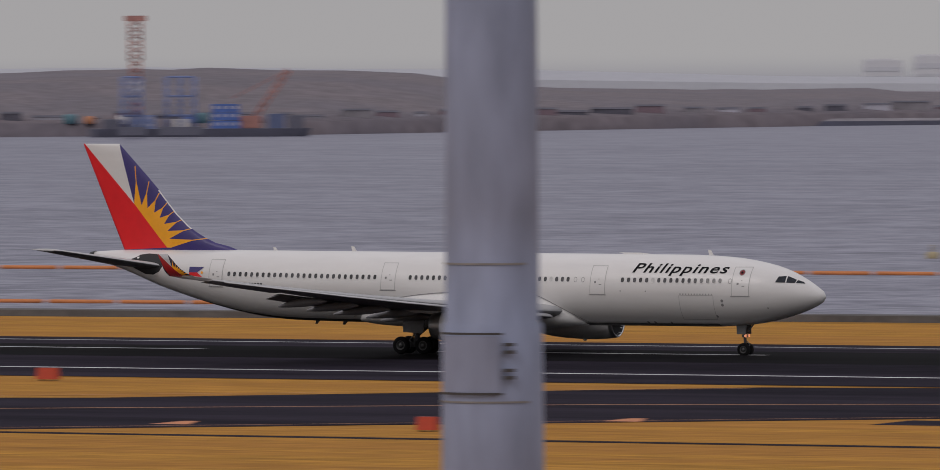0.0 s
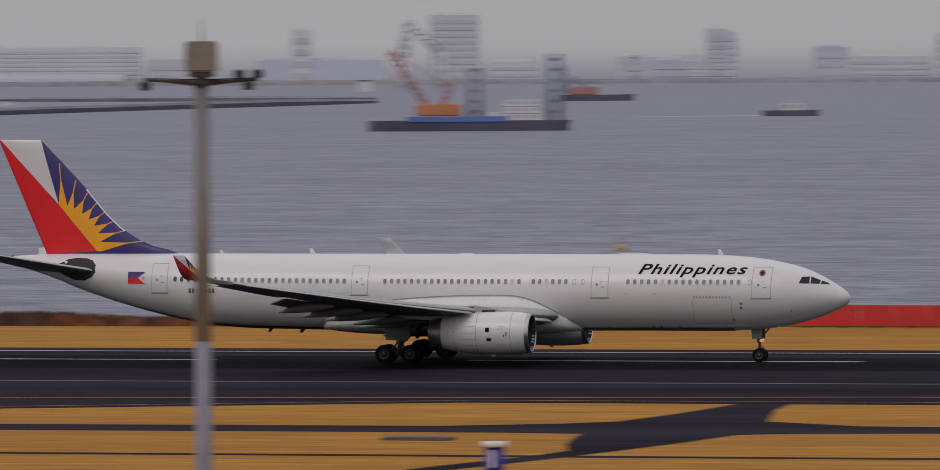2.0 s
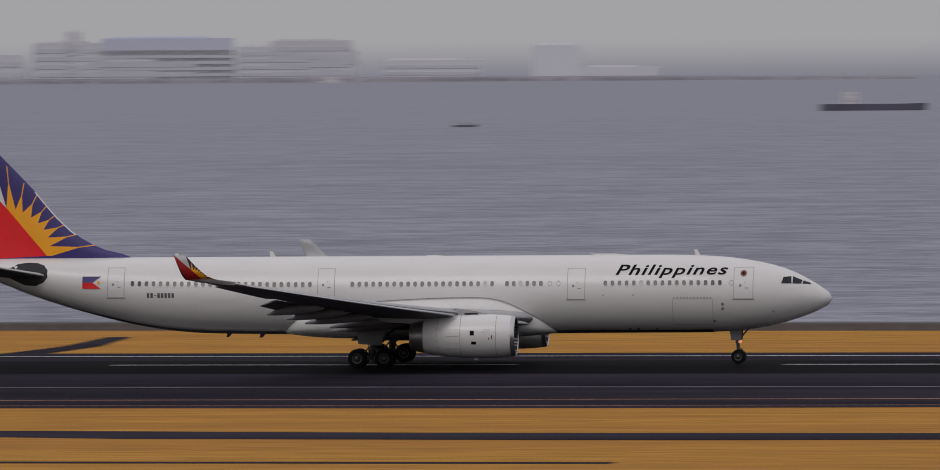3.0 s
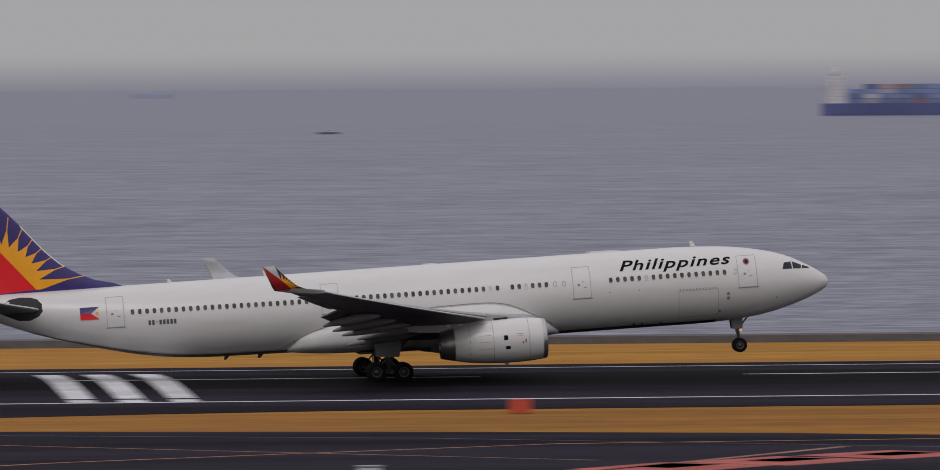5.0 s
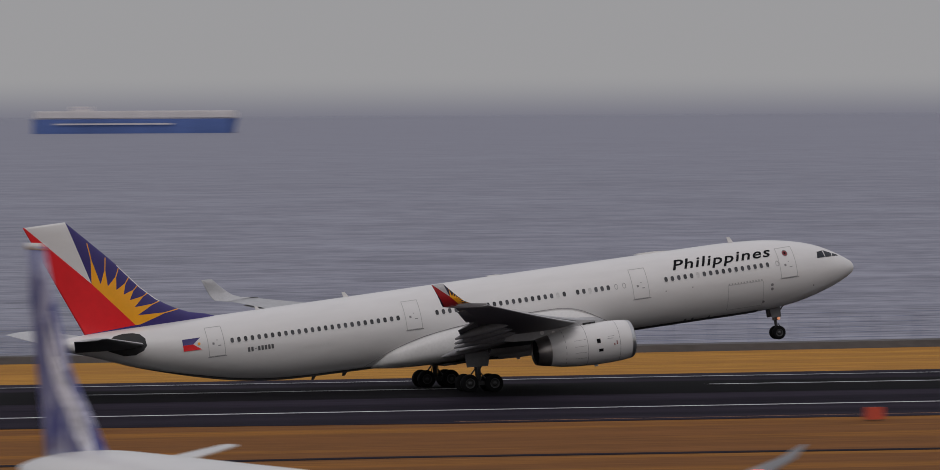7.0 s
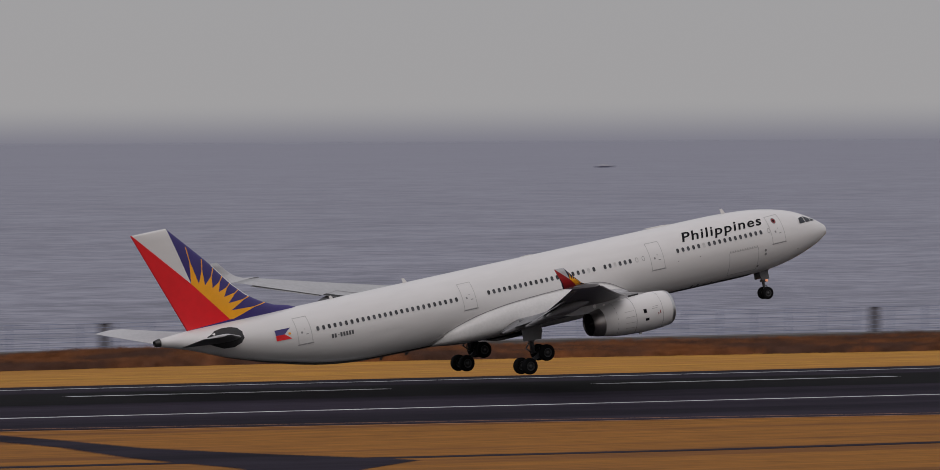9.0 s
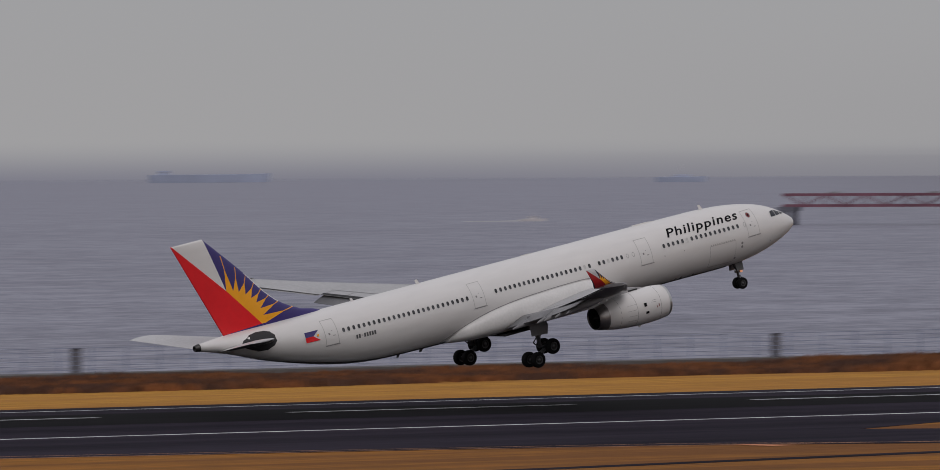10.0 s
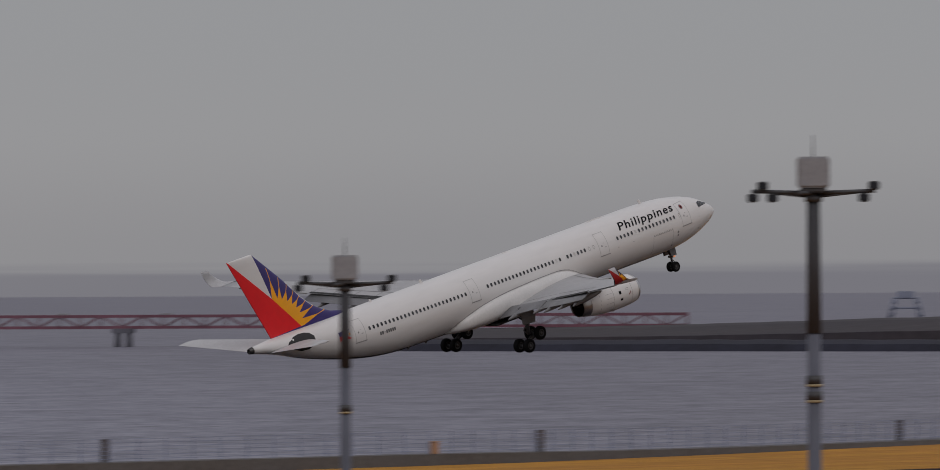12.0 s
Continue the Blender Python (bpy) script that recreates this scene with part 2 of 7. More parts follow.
M = {
    "grass": material("dry_grass", (0.53, 0.258, 0.043), 0.95, vary=0.5, scale=9, fine=22, stretch=(0.07, 1, 1), second=(0.32, 0.148, 0.029), amount=0.55, spec=0.1),
    "reed": material("dead_reed", (0.30, 0.125, 0.055), 0.95, vary=0.55, scale=9, fine=12, second=(0.09, 0.05, 0.038), amount=0.55, spec=0.1),
    "asphalt": material("asphalt", (0.0195, 0.0165, 0.0250), 0.9, vary=0.4, scale=12, fine=30, stretch=(0.08, 1, 1), second=(0.0275, 0.023, 0.034), amount=0.5, spec=0.02),
    "asphalt_dark": material("rubbered_asphalt", (0.0065, 0.006, 0.0075), 0.9, vary=0.35, scale=10, fine=20, stretch=(0.03, 1, 1), spec=0.03),
    "line_white": material("runway_paint_white", (0.62, 0.62, 0.64), 0.8, vary=0.3, scale=6, fine=12),
    "line_worn": material("worn_runway_paint", (0.11, 0.105, 0.12), 0.85, vary=0.5, scale=6, fine=12),
    "line_orange": material("taxiway_paint", (0.42, 0.20, 0.10), 0.85, vary=0.4, scale=5, fine=12),
    "line_red": material("holding_paint_red", (0.42, 0.09, 0.07), 0.85, vary=0.35, scale=4, fine=12),
    "concrete": material("quay_concrete", (0.105, 0.096, 0.093), 0.9, vary=0.3, scale=8, fine=15, second=(0.09, 0.085, 0.085), amount=0.45),
    "quay_dark": material("dark_quay_stone", (0.018, 0.0185, 0.032), 0.95, vary=0.3, scale=20, fine=12),
    "breakwater_foot": material("dark_breakwater_stone", (0.055, 0.056, 0.085), 0.9, vary=0.3, scale=20, fine=12),
    "sign_cyan": material("pale_cyan_panel", (0.40, 0.55, 0.68), 0.7, vary=0.06, scale=10),
    "hull_purple": material("dark_purple_hull", (0.125, 0.092, 0.145), 0.7, vary=0.2, scale=15),
    "buoy_orange": material("faded_orange_paint", (0.40, 0.24, 0.15), 0.8),
    "buoy_dull": material("faded_buoy_paint", (0.40, 0.33, 0.20), 0.8),
    "mast_pale": material("pale_mast_steel", (0.235, 0.242, 0.305), 0.7, vary=0.25, scale=2.0, fine=6, stretch=(1, 1, 0.3)),
    # the ridge's haze is put into this pale colour
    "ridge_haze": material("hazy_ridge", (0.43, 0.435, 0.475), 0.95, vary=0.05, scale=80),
    "mast_dark": material("dark_mast_steel", (0.105, 0.112, 0.145), 0.7, vary=0.25, scale=2.0, fine=6, stretch=(1, 1, 0.3)),
    "mast_black": material("stained_mast_steel", (0.045, 0.046, 0.054), 0.7, vary=0.3, scale=2.0, fine=6, stretch=(1, 1, 0.3)),
    "rock": material("dark_rubble", (0.10, 0.097, 0.125), 0.95, vary=0.4, scale=12, fine=12),
    "white": material("aircraft_white_paint", (0.725, 0.71, 0.70), 0.32, vary=0.035, scale=5, fine=8, stretch=(0.25, 1, 1), second=(0.695, 0.68, 0.67), amount=0.4, coat=0.2),
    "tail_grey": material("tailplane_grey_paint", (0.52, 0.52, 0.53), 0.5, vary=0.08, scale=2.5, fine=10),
    # flap grey darkened by the shade it lies in
    "flap_grey": material("flap_grey_with_shade", (0.095, 0.095, 0.10), 0.5, vary=0.15, scale=2.5, fine=10, stretch=(1, 0.4, 1)),
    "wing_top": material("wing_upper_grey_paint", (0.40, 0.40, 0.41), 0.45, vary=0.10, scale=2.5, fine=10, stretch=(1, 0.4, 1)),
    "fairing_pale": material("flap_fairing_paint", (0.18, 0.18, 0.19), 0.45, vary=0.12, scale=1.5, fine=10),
    "slat_pale": material("slat_pale_grey_paint", (0.50, 0.50, 0.51), 0.4, vary=0.08, scale=1.5, fine=10),
    "winglet_grey": material("winglet_grey_paint", (0.47, 0.47, 0.485), 0.5, vary=0.08, scale=1.0, fine=8),
    # the belly's underside shade, held in a dark colour
    "grime": material("belly_shade_paint", (0.085, 0.08, 0.08), 0.6, vary=0.5, scale=3.0, fine=8, stretch=(0.2, 1, 1)),
    "nozzle_metal": material("heat_tinted_nozzle", (0.34, 0.32, 0.31), 0.38, metal=0.85, vary=0.2, scale=0.8),
    "emblem_red": material("dark_red_emblem", (0.22, 0.02, 0.025), 0.5),
    "bank_dark": material("dark_reclaimed_bank", (0.040, 0.032, 0.038), 0.95, vary=0.3, scale=40, fine=10, second=(0.030, 0.025, 0.032), amount=0.5),
    "seam_soft": material("soft_panel_seam", (0.42, 0.415, 0.41), 0.7),
    # underwing shade is put into this grey
    "wing_grey": material("wing_grey_with_shade", (0.15, 0.15, 0.158), 0.5, vary=0.10, scale=2.5, fine=10, stretch=(1, 0.4, 1)),
    "belly_grey": material("fairing_grey_paint", (0.70, 0.69, 0.68), 0.4, vary=0.06, scale=2, fine=10),
    "seam": material("panel_seam", (0.24, 0.235, 0.24), 0.7),
    "red": material("livery_red", (0.78, 0.006, 0.012), 0.5, vary=0.05, scale=3, fine=5, coat=0.2),
    "navy": material("livery_navy", (0.035, 0.022, 0.16), 0.5, vary=0.08, scale=3, fine=5, coat=0.2),
    "gold": material("livery_gold", (0.95, 0.40, 0.008), 0.5, vary=0.05, scale=3, fine=5, coat=0.2),
    "stencil_dark": material("dark_stencil", (0.09, 0.09, 0.095), 0.6),
    "black": material("black_lettering", (0.006, 0.006, 0.008), 0.6, spec=0.1),
    "glass": material("dark_cabin_glass", (0.052, 0.052, 0.058), 0.12, vary=0.2, random_tint=0.5),
    "shade": material("drawn_window_shade", (0.55, 0.54, 0.53), 0.5),
    "cockpit_glass": material("cockpit_glass", (0.022, 0.026, 0.034), 0.22, vary=0.4, scale=0.6, fine=5, spec=0.25),
    "metal": material("bare_aluminium", (0.55, 0.55, 0.56), 0.3, metal=0.9, vary=0.1),
    "dark_metal": material("dark_exhaust_metal", (0.06, 0.058, 0.058), 0.4, metal=0.7, vary=0.3),
    "strut": material("gear_strut_paint", (0.09, 0.09, 0.095), 0.45, vary=0.2),
    "cavity": material("gear_bay_dark", (0.03, 0.03, 0.032), 0.8),
    "tyre": material("tyre_rubber", (0.010, 0.010, 0.011), 0.9, vary=0.3, scale=0.4, spec=0.1),
    "galvanised": material("galvanised_steel", (0.25, 0.285, 0.41), 0.6, metal=0.0, vary=0.18, scale=1.2, fine=8, stretch=(1, 1, 0.3)),
    "mast_brown": material("weathered_mast_steel", (0.29, 0.285, 0.30), 0.7, vary=0.3, scale=2.0, fine=6, stretch=(1, 1, 0.3), second=(0.18, 0.175, 0.18)),
    "box_grey": material("equipment_box_grey", (0.30, 0.305, 0.33), 0.6, vary=0.12, scale=1, fine=8),
    "box_cream": material("equipment_box_cream", (0.22, 0.195, 0.175), 0.6, vary=0.15, scale=1, fine=8),
    "fitting": material("dark_fitting", (0.05, 0.05, 0.055), 0.5, vary=0.2),
    "orange": material("orange_marker_paint", (0.48, 0.048, 0.014), 0.55, vary=0.15),
    "boom_orange": material("orange_float", (0.60, 0.20, 0.06), 0.6, vary=0.3, scale=6),
    "boom_red": material("red_barrier_sheet", (0.58, 0.03, 0.025), 0.6, vary=0.2, scale=5),
    "yellow": material("yellow_panel", (0.70, 0.42, 0.03), 0.6, vary=0.15),
    "pale_mark": material("pale_violet_mark", (0.62, 0.62, 0.70), 0.5, vary=0.3, scale=1.5, fine=4),
    "rim_edge": material("worn_rim_edge", (0.075, 0.075, 0.078), 0.4, metal=0.4, vary=0.2, scale=0.5),
    "rim": material("dark_wheel_rim", (0.02, 0.02, 0.021), 0.5, metal=0.3, vary=0.3, scale=0.5),
    "sign_white": material("white_panel", (0.70, 0.69, 0.68), 0.6, vary=0.1),
    "blue_paint": material("blue_paint", (0.025, 0.04, 0.40), 0.5, vary=0.2),
    "tail_blue": material("airliner_tail_blue", (0.035, 0.045, 0.24), 0.4, vary=0.2, scale=1.6, fine=4, stretch=(1, 1, 0.55), second=(0.34, 0.34, 0.46), amount=0.45),
    # hulls and far shore; distance haze is put into most of these colours
    "hull_dark": material("dark_hull", (0.12, 0.12, 0.16), 0.6, vary=0.2, scale=15),
    "hull_blue": material("blue_hull", (0.11, 0.18, 0.44), 0.6, vary=0.15, scale=15),
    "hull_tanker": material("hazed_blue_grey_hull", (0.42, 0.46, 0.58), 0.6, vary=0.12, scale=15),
    # livery red and navy again, with the winglet's shade in the colour
    "winglet_red": material("winglet_shaded_red", (0.36, 0.010, 0.014), 0.5, vary=0.05),
    "winglet_dark": material("winglet_shaded_navy", (0.016, 0.012, 0.035), 0.5, vary=0.08),
    "hull_navy": material("deep_blue_hull", (0.12, 0.14, 0.30), 0.6, vary=0.15, scale=15),
    "hull_brown": material("brown_barge_hull", (0.20, 0.14, 0.17), 0.7, vary=0.25, scale=15),
    "teal_paint": material("faded_teal_paint", (0.10, 0.21, 0.25), 0.7, vary=0.25, scale=3),
    "drum_ochre": material("ochre_paint", (0.36, 0.21, 0.06), 0.7, vary=0.25, scale=4),
    "hull_orange": material("orange_deck_edge", (0.55, 0.22, 0.09), 0.7, vary=0.25, scale=8),
    "crane_red": material("crane_red_paint", (0.42, 0.20, 0.17), 0.6, vary=0.25, scale=4),
    "crane_blue": material("crane_blue_paint", (0.08, 0.15, 0.42), 0.6, vary=0.25, scale=4),
    "crane_grey": material("crane_grey_steel", (0.24, 0.26, 0.34), 0.6, vary=0.25, scale=4),
    "super_white": material("superstructure_white", (0.62, 0.59, 0.59), 0.6, vary=0.12, scale=8),
    "container_a": material("container_blue", (0.16, 0.20, 0.36), 0.7, vary=0.2, scale=6, random_tint=0.35),
    "container_b": material("container_grey", (0.36, 0.35, 0.41), 0.7, vary=0.2, scale=6, random_tint=0.35),
    "container_c": material("container_red", (0.32, 0.22, 0.25), 0.7, vary=0.2, scale=6, random_tint=0.35),
    "spoil": material("spoil_heap", (0.178, 0.150, 0.168), 0.95, vary=0.3, scale=60, fine=12, second=(0.128, 0.112, 0.132), amount=0.55),
    "spoil_grey": material("reclaimed_land", (0.23, 0.215, 0.24), 0.95, vary=0.3, scale=60, fine=12),
    "tower_pale": material("hazed_concrete_tower", (0.61, 0.605, 0.63), 0.9, vary=0.05, scale=60, random_tint=0.06),
    "tower_blue": material("hazed_blue_grey_cladding", (0.54, 0.555, 0.66), 0.9, vary=0.06, scale=60, random_tint=0.08),
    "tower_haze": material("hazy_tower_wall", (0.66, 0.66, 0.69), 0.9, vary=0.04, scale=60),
    "tower_window": material("hazed_window_band", (0.53, 0.53, 0.565), 0.8, vary=0.08, scale=40),
    "truss_red": material("truss_red_paint", (0.19, 0.075, 0.105), 0.7, vary=0.3, scale=8),
    "post_grey": material("weathered_post_concrete", (0.175, 0.175, 0.205), 0.9, vary=0.25, scale=2),
    "pier_grey": material("pier_concrete", (0.13, 0.13, 0.155), 0.9, vary=0.25, scale=8),
    "lamp": glowing("landing_lamp", (1.0, 0.42, 0.22), 0.5),
    "red_lamp": glowing("red_obstruction_lamp", (1.0, 0.15, 0.08), 2.0),
}


def turn_russet(m, a, b):
    """Blends the grass into a russet growth, by where it stands on the field."""
    n, l = m.node_tree.nodes, m.node_tree.links
    tint = next(k for k in n if k.bl_idname == "ShaderNodeVectorMath")
    base = tint.inputs[0].links[0].from_node
    other, mix = n.new("ShaderNodeMix"), n.new("ShaderNodeMix")
    other.data_type = mix.data_type = "RGBA"
    other.inputs[6].default_value, other.inputs[7].default_value = (*a, 1), (*b, 1)
    l.new(base.inputs["Factor"].links[0].from_socket, other.inputs["Factor"])
    tc, xyz = n.new("ShaderNodeTexCoord"), n.new("ShaderNodeSeparateXYZ")
    l.new(tc.outputs["Object"], xyz.inputs[0])
    total = None
    for axis, lo, hi in (("X", -60, 190), ("X", 800, 620), ("Y", 628, 612)):
        r = n.new("ShaderNodeMapRange")
        r.interpolation_type = "SMOOTHSTEP"
        r.inputs["From Min"].default_value, r.inputs["From Max"].default_value = lo, hi
        l.new(xyz.outputs[axis], r.inputs["Value"])
        if total is None:
            total = r.outputs["Result"]
        else:
            k = n.new("ShaderNodeMath")
            k.operation = "MULTIPLY"
            l.new(total, k.inputs[0]), l.new(r.outputs["Result"], k.inputs[1])
            total = k.outputs[0]
    l.new(total, mix.inputs["Factor"]), l.new(base.outputs[2], mix.inputs[6]), l.new(other.outputs[2], mix.inputs[7])
    l.new(mix.outputs[2], tint.inputs[0])


turn_russet(M["grass"], (0.345, 0.142, 0.023), (0.155, 0.062, 0.016))


def sea_material():
    m = bpy.data.materials.new("grey_bay_water")
    m.use_nodes = True
    n, l = m.node_tree.nodes, m.node_tree.links
    p = n["Principled BSDF"]
    p.inputs["Roughness"].default_value, p.inputs["IOR"].default_value = 0.45, 1.33
    p.inputs["Specular IOR Level"].default_value = 0.12
    tc = n.new("ShaderNodeTexCoord")
    total = None
    for sx, sy, weight in ((0.030, 0.05, 0.7), (0.11, 0.25, 1.1), (0.0016, 0.006, 0.25), (0.35, 0.8, 1.05)):
        mp, t, k = n.new("ShaderNodeMapping"), n.new("ShaderNodeTexNoise"), n.new("ShaderNodeMath")
        mp.inputs["Scale"].default_value = (sx, sy, 1)
        t.inputs["Scale"].default_value, t.inputs["Detail"].default_value = 1.0, 4
        l.new(tc.outputs["Object"], mp.inputs[0]), l.new(mp.outputs[0], t.inputs["Vector"])
        k.operation, k.inputs[1].default_value = "MULTIPLY_ADD", weight
        l.new(t.outputs["Fac"], k.inputs[0])
        if total is None:
            k.inputs[2].default_value = 0.0
        else:
            l.new(total, k.inputs[2])
        total = k.outputs[0]
    r = n.new("ShaderNodeMapRange")
    r.inputs["From Min"].default_value, r.inputs["From Max"].default_value = 1.33, 1.77
    l.new(total, r.inputs["Value"])
    # further out the waves blend to one tone, haze put into the colour
    xyz, far_, haze_fade = n.new("ShaderNodeSeparateXYZ"), n.new("ShaderNodeMapRange"), n.new("ShaderNodeMix")
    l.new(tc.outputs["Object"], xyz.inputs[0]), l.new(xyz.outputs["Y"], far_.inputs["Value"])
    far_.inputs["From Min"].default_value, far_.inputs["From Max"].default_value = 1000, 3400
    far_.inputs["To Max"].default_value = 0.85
    l.new(far_.outputs["Result"], haze_fade.inputs[0]), l.new(r.outputs["Result"], haze_fade.inputs[2])
    haze_fade.inputs[3].default_value = 0.58
    mix = n.new("ShaderNodeMix")
    mix.data_type = "RGBA"
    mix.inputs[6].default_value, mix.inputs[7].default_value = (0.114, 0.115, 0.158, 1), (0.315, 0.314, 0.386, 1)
    l.new(haze_fade.outputs[0], mix.inputs["Factor"])
    # a duller sky reflection is painted into the water towards the reclaimed bank
    sky_dim, tint = n.new("ShaderNodeMapRange"), n.new("ShaderNodeMix")
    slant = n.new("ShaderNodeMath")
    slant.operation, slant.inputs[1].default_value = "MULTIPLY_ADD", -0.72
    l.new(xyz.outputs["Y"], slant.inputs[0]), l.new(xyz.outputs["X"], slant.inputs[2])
    l.new(slant.outputs[0], sky_dim.inputs["Value"])
    sky_dim.inputs["From Min"].default_value, sky_dim.inputs["From Max"].default_value = 60, 300
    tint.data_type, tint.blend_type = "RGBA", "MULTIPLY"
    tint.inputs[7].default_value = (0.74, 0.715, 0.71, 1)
    l.new(sky_dim.outputs["Result"], tint.inputs["Factor"]), l.new(mix.outputs[2], tint.inputs[6])
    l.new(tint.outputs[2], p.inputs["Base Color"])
    return m


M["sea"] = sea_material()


# ---- mesh helpers ----
def mesh_of(name, bm, mats, smooth=False):
    me = bpy.data.meshes.new(name)
    bm.normal_update()
    bm.to_mesh(me)
    bm.free()
    for m in mats if isinstance(mats, (list, tuple)) else (mats,):
        me.materials.append(M[m])
    if smooth:
        for p in me.polygons:
            p.use_smooth = True
    return me


def part(name, bm, mats, parent=None, label="", smooth=False, at=None):
    ob = new(name, mesh_of(name, bm, mats, smooth))
    if parent is not None:
        ob.parent = parent
    if at is not None:
        ob.matrix_basis = at
    if label:
        ob["label"] = label
    return ob


def shared(name, me, parent, at, label=""):
    ob = new(name, me)
    ob.parent, ob.matrix_basis = parent, at
    if label:
        ob["label"] = label
    return ob


def thing(name, label, category, at=None, group="", kind=""):
    ob = new(name)
    ob.empty_display_size = 0.5
    if at is not None:
        ob.matrix_basis = at
    return tagged(ob, label, category, group, kind)


def box(bm, x0, x1, y0, y1, z0, z1, mat=0, bevel=0.0):
    v = [bm.verts.new(p) for p in ((x0, y0, z0), (x1, y0, z0), (x1, y1, z0), (x0, y1, z0), (x0, y0, z1), (x1, y0, z1), (x1, y1, z1), (x0, y1, z1))]
    fs = [bm.faces.new([v[i] for i in q]) for q in ((0, 3, 2, 1), (4, 5, 6, 7), (0, 1, 5, 4), (1, 2, 6, 5), (2, 3, 7, 6), (3, 0, 4, 7))]
    for f_ in fs:
        f_.material_index = mat
    if bevel:
        bmesh.ops.bevel(bm, geom=list({e for f_ in fs for e in f_.edges}), offset=bevel, segments=2, affect="EDGES")


def boxed(*a, **k):
    bm = bmesh.new()
    box(bm, *a, **k)
    return bm


def rod(bm, a, b, r0, r1=None, n=10, mat=0, caps=True):
    """A round bar from a to b."""
    a, b = Vector(a), Vector(b)
    r1 = r0 if r1 is None else r1
    q = (b - a).to_track_quat("Z", "Y")
    rings = []
    for c_, r in ((a, r0), (b, r1)):
        rings.append([bm.verts.new(c_ + q @ Vector((r * math.cos(2 * math.pi * i / n), r * math.sin(2 * math.pi * i / n), 0))) for i in range(n)])
    for i in range(n):
        f_ = bm.faces.new((rings[0][i], rings[0][(i + 1) % n], rings[1][(i + 1) % n], rings[1][i]))
        f_.material_index, f_.smooth = mat, True
    if caps:
        bm.faces.new(rings[0][::-1]).material_index = mat
        bm.faces.new(rings[1]).material_index = mat


def skin(bm, rings, close=True, cap0=False, cap1=False, mat=0, smooth=True):
    """Faces between rings of points."""
    rr = [[bm.verts.new(p) for p in ring] for ring in rings]
    n = len(rr[0])
    for a, b in zip(rr, rr[1:]):
        for i in range(n if close else n - 1):
            f_ = bm.faces.new((a[i], a[(i + 1) % n], b[(i + 1) % n], b[i]))
            f_.material_index, f_.smooth = mat, smooth
    if cap0:
        bm.faces.new(rr[0][::-1]).material_index = mat
    if cap1:
        bm.faces.new(rr[-1]).material_index = mat
    return rr


def spun(profile, n=32, axis="x", mat=0, bm=None, centre=(0, 0, 0)):
    """A body turned about the x axis from (along, radius) pairs."""
    bm = bm or bmesh.new()
    rings = []
    for s, r in profile:
        ring = []
        for i in range(n):
            a = 2 * math.pi * i / n
            p = (s, r * math.cos(a), r * math.sin(a)) if axis == "x" else (r * math.cos(a), s, r * math.sin(a)) if axis == "y" else (r * math.cos(a), r * math.sin(a), s)
            ring.append(Vector(p) + Vector(centre))
        rings.append(ring)
    skin(bm, rings, mat=mat)
    bmesh.ops.recalc_face_normals(bm, faces=bm.faces)
    return bm


def curve_of(table):
    """A smooth curve through (x, y) pairs with falling or rising x, as a function."""
    t = sorted(table)
    xs, ys = np.array([a for a, _ in t], float), np.array([b for _, b in t], float)
    d = np.diff(ys) / np.diff(xs)
    s = np.concatenate(([d[0]], (d[:-1] + d[1:]) / 2, [d[-1]]))
    for i in range(len(d)):
        if abs(d[i]) < 1e-9:
            s[i] = s[i + 1] = 0
        elif i and d[i - 1] * d[i] <= 0:
            s[i] = 0

    def f_(x):
        x = min(max(x, xs[0]), xs[-1])
        i = min(int(np.searchsorted(xs, x, side="right")) - 1, len(xs) - 2)
        hh = xs[i + 1] - xs[i]
        u = (x - xs[i]) / hh
        return float((2 * u**3 - 3 * u**2 + 1) * ys[i] + (u**3 - 2 * u**2 + u) * hh * s[i] + (-2 * u**3 + 3 * u**2) * ys[i + 1] + (u**3 - u**2) * hh * s[i + 1])

    return f_


def bearing(deg, dist, z=0.0):
    return Vector((dist * math.sin(radians(deg)), dist * math.cos(radians(deg)), z))


# ---- ground, runway, water ----
CENTRE = 662.36          # the runway's centreline, parallel to X
GROUND, SEA = -0.50, -5.0
coast = curve_of([(-2600, 752), (-700, 752), (-380, 755), (-300, 760), (-200, 758), (-110, 755), (-60, 752), (50, 750), (110, 747), (200, 751), (290, 757), (420, 774), (540, 772), (600, 766), (650, 759), (700, 758), (740, 765), (780, 774), (830, 789), (1200, 815), (2600, 830)])
wall_top = curve_of([(-2600, 0.62), (-300, 0.62), (260, 0.62), (420, 0.8), (600, 1.0), (650, 1.35), (700, 1.35), (750, 0.85), (2600, 0.8)])  # seawall over the grass


def sheet(name, outline, z, mats, parent=None, label="", category="", kind="structure"):
    """A flat surface with a shallow edge, from its outline."""
    bm = bmesh.new()
    top = bm.faces.new([bm.verts.new((x, y, z)) for x, y in outline])
    if top.calc_area() and top.normal.z < 0:
        top.normal_flip()
    bm.normal_update()
    if top.normal.z < 0:
        top.normal_flip()
    low = bmesh.ops.extrude_face_region(bm, geom=[top])
    bmesh.ops.translate(bm, vec=(0, 0, -0.03), verts=[v for v in low["geom"] if isinstance(v, bmesh.types.BMVert)])
    bmesh.ops.triangulate(bm, faces=[f_ for f_ in bm.faces if len(f_.verts) > 4])
    bmesh.ops.recalc_face_normals(bm, faces=bm.faces)
    ob = part(name, bm, mats, parent, label)
    if parent is None:
        tagged(ob, label, category, kind=kind)
    return ob


